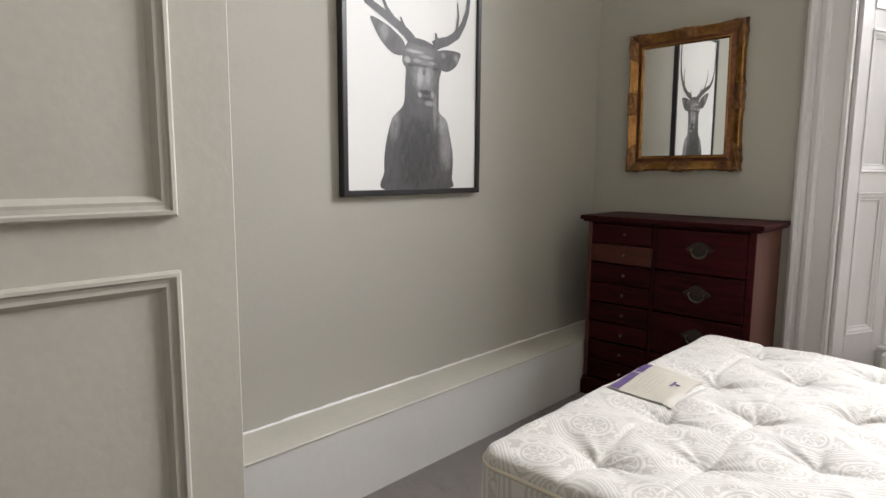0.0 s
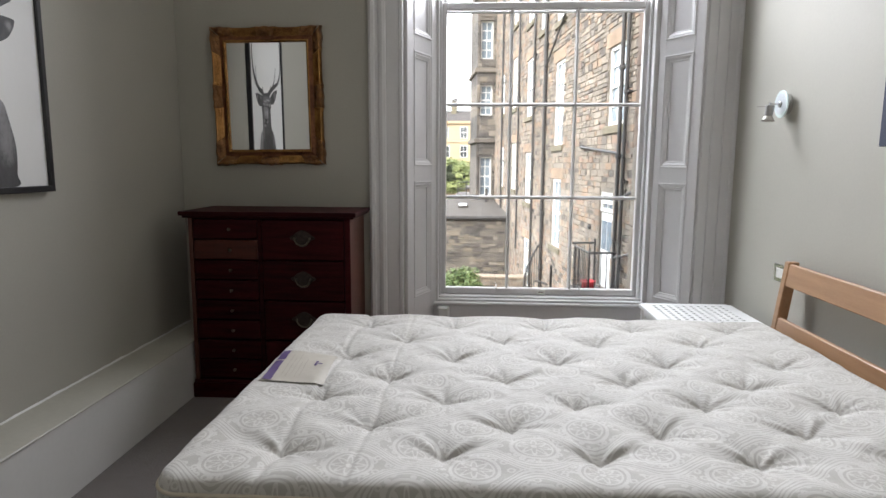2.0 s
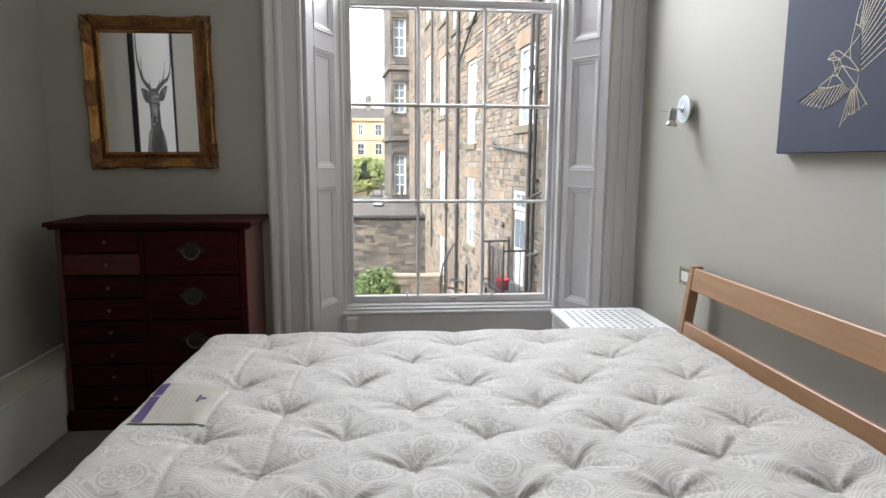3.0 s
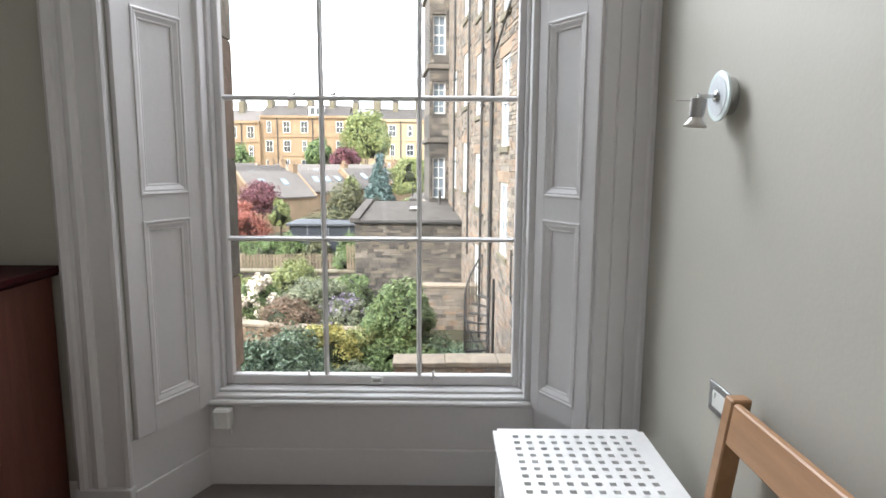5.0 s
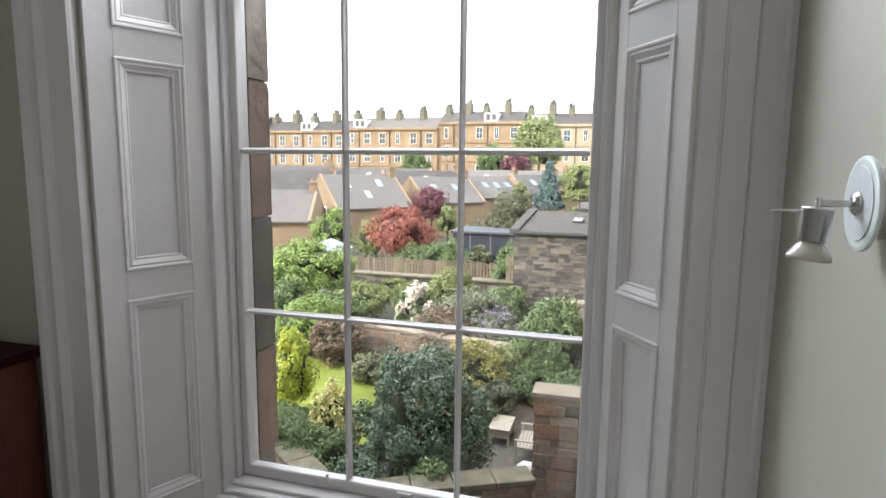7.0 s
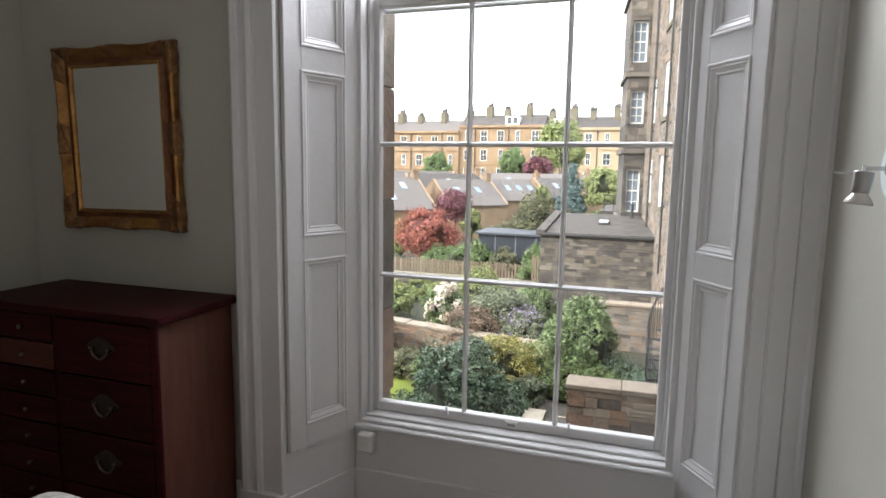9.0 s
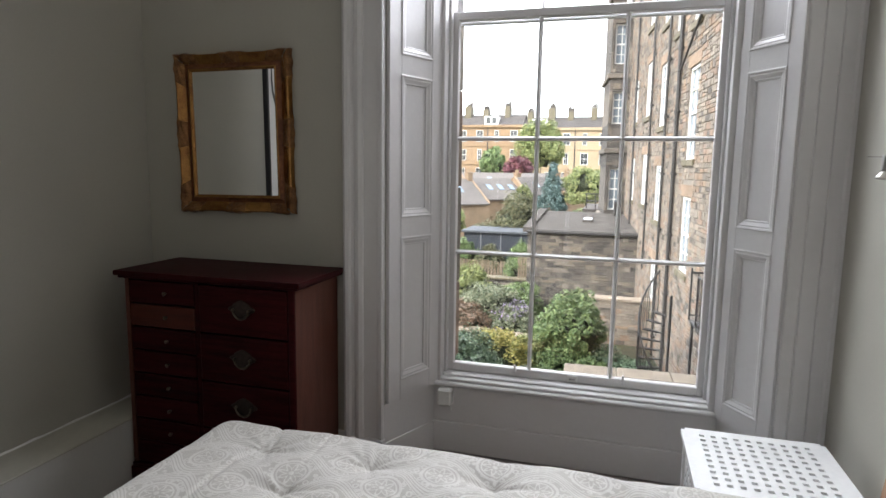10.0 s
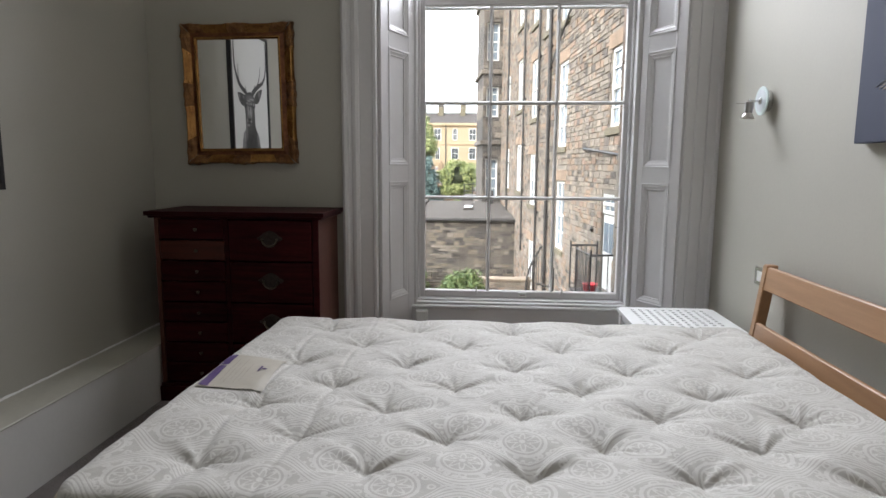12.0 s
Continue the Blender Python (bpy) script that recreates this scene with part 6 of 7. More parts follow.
for pts in (rail_pts, rail_pts2):
    for a, b_ in zip(pts, pts[1:]):
        bm = bmesh.new()
        tube(bm, a + Vector((0, 0, LZ0 + 0.98)), b_ + Vector((0, 0, LZ0 + 0.98)), 0.022, seg=8)
        tube(bm, a + Vector((0, 0, LZ0 + 0.10)), b_ + Vector((0, 0, LZ0 + 0.10)), 0.014, seg=6)
        part("handrail", bm, IRON, land)
        k = max(2, int((b_ - a).length / 0.115))
        for i in range(k + 1):
            q = a.lerp(b_, i / k)
            bm = bmesh.new()
            tube(bm, q + Vector((0, 0, LZ0)), q + Vector((0, 0, LZ0 + (1.08 if i in (0, k) else 0.98))), 0.020 if i in (0, k) else 0.009, seg=6)
            part("baluster", bm, IRON, land)
CSX, CSY, CR = 1.66, 14.7, 0.66
NST = 16
prev = None
for i in range(NST):
    a = radians(110 + 200 * i / NST)
    z = LZ0 - 0.19 * (i + 1)
    if z < GARDEN + 0.05:
        break
    bm = bmesh.new()
    a2 = a + radians(14)
    pts = [(0.16, a), (CR, a), (CR, a2), (0.16, a2)]
    lo_ = [bm.verts.new((CSX + r * math.cos(t), CSY + r * math.sin(t), z - 0.03)) for r, t in pts]
    hi_ = [bm.verts.new((CSX + r * math.cos(t), CSY + r * math.sin(t), z)) for r, t in pts]
    for k in range(4):
        bm.faces.new((lo_[k], lo_[(k + 1) % 4], hi_[(k + 1) % 4], hi_[k]))
    bm.faces.new(lo_)
    bm.faces.new(hi_)
    part("tread", bm, IRON, land)
    for t in (a, a + radians(7)):
        bm = bmesh.new()
        b0 = Vector((CSX + CR * math.cos(t), CSY + CR * math.sin(t), z))
        tube(bm, b0, b0 + Vector((0, 0, 0.92)), 0.010, seg=6)
        part("baluster", bm, IRON, land)
    here = Vector((CSX + CR * math.cos(a), CSY + CR * math.sin(a), z + 0.95))
    if prev is not None:
        bm = bmesh.new()
        tube(bm, prev, here, 0.022, seg=8)
        part("handrail", bm, IRON, land)
    prev = here
bm = bmesh.new()
tube(bm, (CSX, CSY, GARDEN), (CSX, CSY, LZ0 + 0.3), 0.032, seg=12)
part("newel", bm, IRON, land, "round centre post")
tub = thing("red_planter", tuple(FM @ Vector((LU0 + 0.80, LZ0, 0.42))), "bright red planter on the iron landing", "planter")
bm = bmesh.new()
lathe(bm, [(0.11, 0.0), (0.15, 0.20), (0.17, 0.24), (0.165, 0.25), (0.13, 0.22)], Matrix.Translation(FM @ Vector((LU0 + 0.80, LZ0, 0.42))), 16)
part("pot", bm, material("red_plastic", (0.62, 0.03, 0.04), 0.4, scale=5), tub, smooth=True)

# ---- outbuilding behind the garden ----
shed = thing("stone_outbuilding", (-0.6, 28.5, GARDEN), "sooty stone outbuilding with a slate roof", "outbuilding")
bm = bmesh.new()
box(bm, -3.15, 2.3, 26.03, 31.0, GARDEN, -1.12)
wall_s = part("wall", bm, MORTAR_DARK, shed)
bm = bmesh.new()
vs = [(-3.2, 25.95, -0.97), (2.4, 25.95, -0.97), (2.4, 31.2, -0.52), (-3.2, 31.2, -0.52)]
lo_ = [bm.verts.new(v) for v in vs]
hi_ = [bm.verts.new((v[0], v[1], v[2] + 0.06)) for v in vs]
for k in range(4):
    bm.faces.new((lo_[k], lo_[(k + 1) % 4], hi_[(k + 1) % 4], hi_[k]))
bm.faces.new(lo_)
bm.faces.new(hi_)
box(bm, -3.1, 2.3, 26.2, 31.0, -1.12, -0.96)
part("roof", bm, SLATE_OLD, shed, "weathered grey slate roof")
for x0, x1, y0, y1 in ((-3.35, -2.95, 25.9, 31.3),):
    bm = bmesh.new()
    sl = 0.45 / 5.25
    shm_ = Matrix(((1, 0, 0, 0), (0, 1, 0, 0), (0, sl, 1, -0.91 - 25.95 * sl), (0, 0, 0, 1)))
    box(bm, x0, x1, y0, y1, -0.12, 0.10, bev=0.02, m=shm_)
    part("skew_coping", bm, SLATE_OLD, shed, "stone coping along the roof edge")
bm = bmesh.new()
box(bm, -1.06, -0.60, 28.2, 28.9, 0.0, 0.10, bev=0.02, m=shm_)
sk = part("roof_light", bm, SLATE_OLD, shed, "small roof light")
bm = bmesh.new()
box(bm, -1.01, -0.65, 28.25, 28.85, 0.10, 0.115, m=shm_)
part("pane", bm, SKYGLASS, sk)
bm = bmesh.new()
tube(bm, (0.3, 30.2, -0.55), (0.3, 30.2, 0.12), 0.07, seg=10)
part("flue", bm, IRON, shed, "short black flue")
bm = bmesh.new()
box(bm, -3.2, 2.4, 25.86, 26.0, -1.05, -0.94, bev=0.02)
part("gutter", bm, IRON, shed)
# flat roofed sheds beyond
for k, (x0, x1, y0, y1, z) in enumerate(((-7.6, -3.65, 32.8, 35.2, -1.88),)):
    fs_ = thing("garden_shed", ((x0 + x1) / 2, (y0 + y1) / 2, GARDEN), "dark blue-grey garden shed with a flat roof", "shed")
    part("wall", boxes((x0, x1, y0, y1, GARDEN, z)), material("dark_shed_paint", (0.030, 0.036, 0.050), 0.6, scale=3), fs_)
    part("roof", boxes((x0 - 0.15, x1 + 0.15, y0 - 0.15, y1 + 0.15, z, z + 0.12), bev=0.01), material("pale_felt_roof", (0.085, 0.092, 0.105), 0.95, scale=3), fs_, "pale blue-grey flat roof")
    for x in (x0 + 0.9, x0 + 2.0, x0 + 3.1):
        part("batten", boxes((x, x + 0.07, y0 - 0.02, y0, GARDEN + 0.1, z - 0.05)), material("shed_trim", (0.18, 0.19, 0.21), 0.6), fs_)
back = thing("flat_roof_extension", (2.0, 38, GARDEN), "low flat roofed extension with roof railings", "outbuilding")
part("wall", boxes((-1.3, 4, 36, 42, GARDEN, -0.75)), STONE_GREY_I, back)
part("roof", boxes((-1.5, 4, 35.8, 42.2, -0.75, -0.6)), SLATE, back)
for i in range(9):
    bm = bmesh.new()
    tube(bm, (-1.3 + i * 0.5, 36.2, -0.6), (-1.3 + i * 0.5, 36.2, 0.25), 0.03, seg=6)
    part("rail_post", bm, IRON, back)
bm = bmesh.new()
for z in (0.25, -0.15):
    tube(bm, (-1.3, 36.2, z), (2.7, 36.2, z), 0.03, seg=6)
part("top_rail", bm, IRON, back)
part("chimney_stub", boxes((0.2, 1.1, 38, 39, -0.6, 0.5), bev=0.03), STONE_GREY_I, back)

# fence, parasol, bench, table
fen = thing("garden_fence", (-8.6, 31.2, GARDEN), "weathered pale timber slat fence", "fence")
bm = bmesh.new()
g = random.Random(3)
x = -15.5
while x < -3.6:
    h = -3.17 + g.uniform(-0.05, 0.05)
    box(bm, x, x + 0.12, 31.2, 31.23, GARDEN, h)
    x += 0.165
part("fence_slats", bm, WOODFENCE, fen, kind="stuff")
part("fence_rail", boxes((-15.5, -3.5, 31.23, 31.28, -3.45, -3.36)), WOODFENCE, fen)
part("fence_rail", boxes((-15.5, -3.5, 31.23, 31.28, -4.3, -4.2)), WOODFENCE, fen)
fen2 = thing("picket_screen", (-3.3, 28.6, GARDEN), "narrow upright timber screen beside the outbuilding", "fence")
for i in range(6):
    part("board", boxes((-3.9 + i * 0.12, -3.82 + i * 0.12, 28.4, 28.43, GARDEN, -2.25 - 0.1 * (i % 2))), WOODFENCE, fen2)
par = thing("garden_parasol", (-16.2, 35.5, GARDEN), "open pale blue garden parasol", "parasol")
bm = bmesh.new()
tube(bm, (-16.2, 35.5, GARDEN), (-16.2, 35.5, -2.85), 0.03, seg=8)
part("pole", bm, WHITEW, par)
bm = bmesh.new()
lathe(bm, [(1.35, -0.55), (1.36, -0.70), (1.33, -0.56), (0.7, -0.25), (0.05, 0.0)], Matrix.Translation((-16.2, 35.5, -2.9)), 10)
part("canopy", bm, material("pale_canvas", (0.31, 0.35, 0.38), 0.8, scale=4), par, "pale blue-grey canopy")

bench = thing("garden_bench", (-0.74, 14.3, GARDEN + 0.04), "slatted silvered teak garden bench", "bench")
BO = Vector((-0.74, 14.3, GARDEN + 0.04))
for i in range(5):
    part("seat_slat", boxes((BO.x - 0.25 + i * 0.1, BO.x - 0.17 + i * 0.1, BO.y - 0.6, BO.y + 0.6, BO.z + 0.40, BO.z + 0.43)), BENCHWOOD, bench)
for i in range(9):
    part("back_slat", boxes((BO.x + 0.27, BO.x + 0.29, BO.y - 0.55 + i * 0.13, BO.y - 0.49 + i * 0.13, BO.z + 0.43, BO.z + 0.83)), BENCHWOOD, bench)
part("back_rail", boxes((BO.x + 0.26, BO.x + 0.31, BO.y - 0.62, BO.y + 0.62, BO.z + 0.83, BO.z + 0.90)), BENCHWOOD, bench)
for sx in (-0.27, 0.25):
    for sy in (-0.62, 0.56):
        part("leg", boxes((BO.x + sx, BO.x + sx + 0.06, BO.y + sy, BO.y + sy + 0.06, BO.z, BO.z + (0.62 if sx < 0 else 0.84))), BENCHWOOD, bench)
for sy in (-0.62, 0.56):
    part("armrest", boxes((BO.x - 0.29, BO.x + 0.28, BO.y + sy - 0.01, BO.y + sy + 0.07, BO.z + 0.62, BO.z + 0.65)), BENCHWOOD, bench)
bench.scale = (0.74, 0.74, 0.74)
GO = Vector((-1.40, 14.85, GARDEN + 0.04))
gtab = thing("garden_table", GO, "low pale weathered timber garden table", "table")
for i in range(6):
    part("top_board", boxes((GO.x - 0.30 + i * 0.10, GO.x - 0.206 + i * 0.10, GO.y - 0.5, GO.y + 0.5, GO.z + 0.47, GO.z + 0.51)), BENCHWOOD, gtab)
for sx in (-0.28, 0.22):
    for sy in (-0.46, 0.40):
        part("leg", boxes((GO.x + sx, GO.x + sx + 0.06, GO.y + sy, GO.y + sy + 0.06, GO.z, GO.z + 0.47)), BENCHWOOD, gtab)
for sy in (-0.45, 0.42):
    part("apron", boxes((GO.x - 0.22, GO.x + 0.22, GO.y + sy, GO.y + sy + 0.03, GO.z + 0.22, GO.z + 0.47)), BENCHWOOD, gtab)
for sx in (-0.27, 0.24):
    part("apron", boxes((GO.x + sx, GO.x + sx + 0.03, GO.y - 0.40, GO.y + 0.40, GO.z + 0.22, GO.z + 0.47)), BENCHWOOD, gtab)
gtab.scale = (0.8, 0.8, 0.74)
cu = thing("garden_cushion", (-0.62, 13.35, GARDEN + 0.04), "white rumpled cushion on the patio", "cushion")
bm = bmesh.new()
bmesh.ops.create_icosphere(bm, subdivisions=3, radius=1.0)
for v in bm.verts:
    v.co *= 1 + 0.18 * noise.noise(v.co * 2.1)
    v.co = Vector((-0.62 + v.co.x * 0.20, 13.35 + v.co.y * 0.22, GARDEN + 0.04 + max(0.0, 0.12 + v.co.z * 0.16)))
part("cover", bm, material("white_cotton", (0.72, 0.69, 0.68), 0.85, scale=20), cu, smooth=True)

# ---- mews houses ----
def mews(x, y, w, d, eave, ridge, rot, lights, seed):
    """A small gabled stone house; its ridge runs along local y."""
    root = thing("mews_house", (x, y, GARDEN), "low stone mews house with a slate roof", "house", "mews houses")
    m = Matrix.Translation((x, y, 0)) @ Matrix.Rotation(radians(rot), 4, "Z")
    bm = bmesh.new()
    pts = [(-w / 2, GARDEN), (w / 2, GARDEN), (w / 2, eave), (0, ridge - 0.05), (-w / 2, eave)]
    a = [bm.verts.new(m @ Vector((p[0], -d / 2, p[1]))) for p in pts]
    b_ = [bm.verts.new(m @ Vector((p[0], d / 2, p[1]))) for p in pts]
    for k in range(5):
        bm.faces.new((a[k], a[(k + 1) % 5], b_[(k + 1) % 5], b_[k]))
    bm.faces.new(a)
    bm.faces.new(list(reversed(b_)))
    part("wall", bm, MEWS_STONE, root)
    sl = (ridge - eave) / (w / 2)
    for s in (-1, 1):
        bm = bmesh.new()
        r = Matrix(((s, 0, 0, 0), (0, 1, 0, 0), (-sl, 0, 1, ridge), (0, 0, 0, 1)))
        box(bm, 0, w / 2 + 0.2, -d / 2 + 0.12, d / 2 - 0.12, -0.03, 0.07, m=m @ r)
        roof = part("roof", bm, SLATE, root, "grey slate roof slope")
        for (u, v) in lights:
            bm = bmesh.new()
            box(bm, w / 2 * u, w / 2 * u + 0.75, v * d / 2, v * d / 2 + 0.5, 0.07, 0.13, m=m @ r)
            part("skylight", bm, SKYGLASS, roof, "pale roof window")
    for e in (-1, 1):
        for s in (-1, 1):
            bm = bmesh.new()
            r = Matrix(((s, 0, 0, 0), (0, 1, 0, 0), (-sl, 0, 1, ridge), (0, 0, 0, 1)))
            box(bm, -0.05, w / 2 + 0.15, e * (d / 2 - 0.1) - 0.10, e * (d / 2 - 0.1) + 0.10, 0.0, 0.13, bev=0.02, m=m @ r)
            part("gable_coping", bm, MEWS_STONE, root)
    bm = bmesh.new()
    box(bm, -0.35, 0.35, d / 2 - 0.6, d / 2 - 0.1, ridge - 0.5, ridge + 0.55, bev=0.02, m=m)
    box(bm, -0.4, 0.4, d / 2 - 0.65, d / 2 - 0.05, ridge + 0.55, ridge + 0.64, m=m)
    ch = part("chimney", bm, MEWS_STONE, root)
    for px in (-0.18, 0.18):
        bm = bmesh.new()
        tube(bm, m @ Vector((px, d / 2 - 0.4, ridge + 0.64)), m @ Vector((px, d / 2 - 0.4, ridge + 0.95)), 0.11, 0.09, 8)
        part("chimney_pot", bm, MEWS_STONE, ch)
    for k in range(2):
        house_window(root, m @ Matrix(((1, 0, 0, -w / 4 - 0.4 + k * w / 2.4), (0, 0, -1, -d / 2 - 0.1), (0, 1, 0, GARDEN + 1.6), (0, 0, 0, 1))), 0.9, 1.2, (2, 2))
    return root


for k, (x, y, w, d, e, r, rot, li) in enumerate((
        (-23.6, 41.0, 7.5, 6.5, -2.2, -0.3, -70, ((0.3, -0.4),)), (-20.5, 49.0, 7.0, 6.8, -1.7, 0.75, -42, ((0.25, -0.5), (0.55, -0.1), (0.2, 0.35))),
        (-15.2, 55.0, 6.5, 6.0, -1.5, 0.55, -45, ((0.35, -0.5), (0.35, 0.2))), (-11.5, 60.0, 6.0, 6.0, -1.2, 0.6, -50, ((0.35, -0.5), (0.35, -0.1), (0.35, 0.3))),
        (-7.6, 62.5, 5.6, 5.5, -1.0, 0.75, -48, ((0.3, -0.4), (0.3, 0.1))), (-4.0, 64.0, 5.5, 5.5, -1.0, 0.7, -50, ((0.3, -0.4),)), (-28.5, 52.0, 8.0, 8.0, -1.1, 1.0, -65, ()),
        (-26.0, 66.0, 7.0, 14.0, -0.6, 1.2, 84, ((0.3, 0.0),)), (-12.0, 70.0, 7.0, 15.0, -0.7, 1.1, 86, ((0.3, 0.2),)), (-19.0, 61.0, 6.5, 8.0, -0.9, 1.0, -58, ((0.3, 0.0),)),
        (-35.0, 62.0, 8.0, 10.0, -0.6, 1.4, -60, ()), (0.5, 68.0, 7.0, 12.0, -0.9, 0.9, 84, ()))):
    mews(x, y, w, d, e, r, rot, li, k)

# ---- far terrace ----
far = thing("far_terrace", (-25, 114, GARDEN), "long golden sandstone terrace with chimneys and dormers", "building")
FY0 = 112.0
SEG = [(-92, -71, 9.2, FARPALE), (-71, -52, 8.2, FARSTONE), (-52, -33, 8.6, FARSTONE), (-33, -17, 9.6, FARSTONE), (-17, -1, 9.0, FARPALE), (-1, 18, 9.4, FARPALE), (18, 60, 9.0, FARSTONE)]
proto = {}
g = random.Random(9)
for i, (x0, x1, zt, mt) in enumerate(SEG):
    yb = FY0 + (i % 2) * 0.6
    w_far = part("wall", boxes((x0, x1, yb, yb + 10, GARDEN, zt)), mt, far)
    part("cornice", boxes((x0, x1, yb - 0.35, yb, zt - 0.35, zt + 0.1)), mt, far)
    for zc in (zt - 3.75, zt - 7.2):
        part("string_course", boxes((x0, x1, yb - 0.16, yb - 0.002, zc, zc + 0.22)), mt, far)
    bm = bmesh.new()
    a = [bm.verts.new(p) for p in ((x0, yb + 0.2, zt), (x1, yb + 0.2, zt), (x1, yb + 4.5, zt + 2.3), (x0, yb + 4.5, zt + 2.3))]
    b_ = [bm.verts.new(p) for p in ((x0, yb + 9.5, zt), (x1, yb + 9.5, zt))]
    bm.faces.new(a)
    bm.faces.new((a[3], a[2], b_[1], b_[0]))
    bm.faces.new((a[0], a[3], b_[0]))
    bm.faces.new((a[1], b_[1], a[2]))
    part("roof", bm, SLATE, far, "grey slate roof")
    n_col = max(2, int((x1 - x0) / 3.0))
    for c in range(n_col):
        cx = x0 + (c + 0.5) * (x1 - x0) / n_col
        for r in range(4):
            z = zt - 3.0 - r * 3.45
            wide = 1.3 if (c + r) % 3 else 0.8
            key = (wide,)
            mw = Matrix(((1, 0, 0, cx - wide / 2), (0, 0, -1, yb - 0.14), (0, 1, 0, z), (0, 0, 0, 1)))
            if key not in proto:
                wob = house_window(far, mw, wide, 2.1, (2, 2))
                proto[key] = (wob, mw)
                wob_base = mw
            else:
                src, m0 = proto[key]
                dup = src.copy()
                scene.collection.objects.link(dup)
                dup.location = src.location + (mw.translation - m0.translation)
                for ch in src.children:
                    d2 = ch.copy()
                    scene.collection.objects.link(d2)
                    d2.parent = dup
        if c % 2 == 0:
            bm = bmesh.new()
            tube(bm, (cx + 1.5, yb - 0.12, GARDEN), (cx + 1.5, yb - 0.12, zt - 0.3), 0.09, seg=6)
            part("downpipe", bm, IRON, far)
    for c in range(max(1, int((x1 - x0) / 7))):
        cx = x0 + 3.0 + c * 7.0
        if (c + i) % 2 == 0:
            bm = boxes((cx - 1.3, cx + 1.3, yb + 0.5, yb + 3.0, zt + 0.05, zt + 1.75))
            dm = part("dormer", bm, WHITEW, far, "white painted dormer")
            for k in (-0.55, 0.55):
                bm = boxes((cx + k - 0.38, cx + k + 0.38, yb + 0.46, yb + 0.5, zt + 0.4, zt + 1.5))
                part("pane", bm, DARKGLASS, dm)
    for c_i, cx in enumerate((x0 + 0.9, x0 + (x1 - x0) * 0.31, x0 + (x1 - x0) * 0.52, x0 + (x1 - x0) * 0.78)):
        bm = boxes((cx - 0.5 - 0.2 * (c_i == 1), cx + 0.5, yb + 3.2, yb + 5.6, zt + 0.6, zt + 3.2 + (c_i % 2) * 0.6), bev=0.05)
        ch = part("chimney", bm, COPING_OLD, far, "stone chimney stack")
        for k in range(4):
            bm = bmesh.new()
            hh = g.uniform(0.55, 1.05)
            tube(bm, (cx - 0.42 + k * 0.28, yb + 4.4, zt + 3.0), (cx - 0.42 + k * 0.28, yb + 4.4, zt + 3.2 + (c_i % 2) * 0.6 + hh), 0.15, 0.13, 8)
            part("chimney_pot", bm, SLATE_OLD, ch)
structure("backdrop", boxes((-500, 500, 400, 401, GARDEN, 6)), material("distant_hills", (0.10, 0.13, 0.09), 0.9, color2=(0.08, 0.10, 0.08), scale=0.02), "low distant green hills")


# ---- stones, laid last ----
unit = bmesh.new()
box(unit, -0.5, 0.5, -0.5, 0.5, -0.5, 0.5)
bmesh.ops.bevel(unit, geom=[e for e in unit.edges if all(v.co.z > 0 for v in e.verts)], offset=0.06, segments=1, affect="EDGES")
UNIT = {}
for key, mt in (("tan", STONE_TAN), ("soot", STONE_SOOT), ("grey", STONE_GREY), ("cope", COPING)):
    me = bpy.data.meshes.new("stone_block")
    unit.to_mesh(me)
    me.materials.append(mt)
    UNIT[key] = me
unit.free()


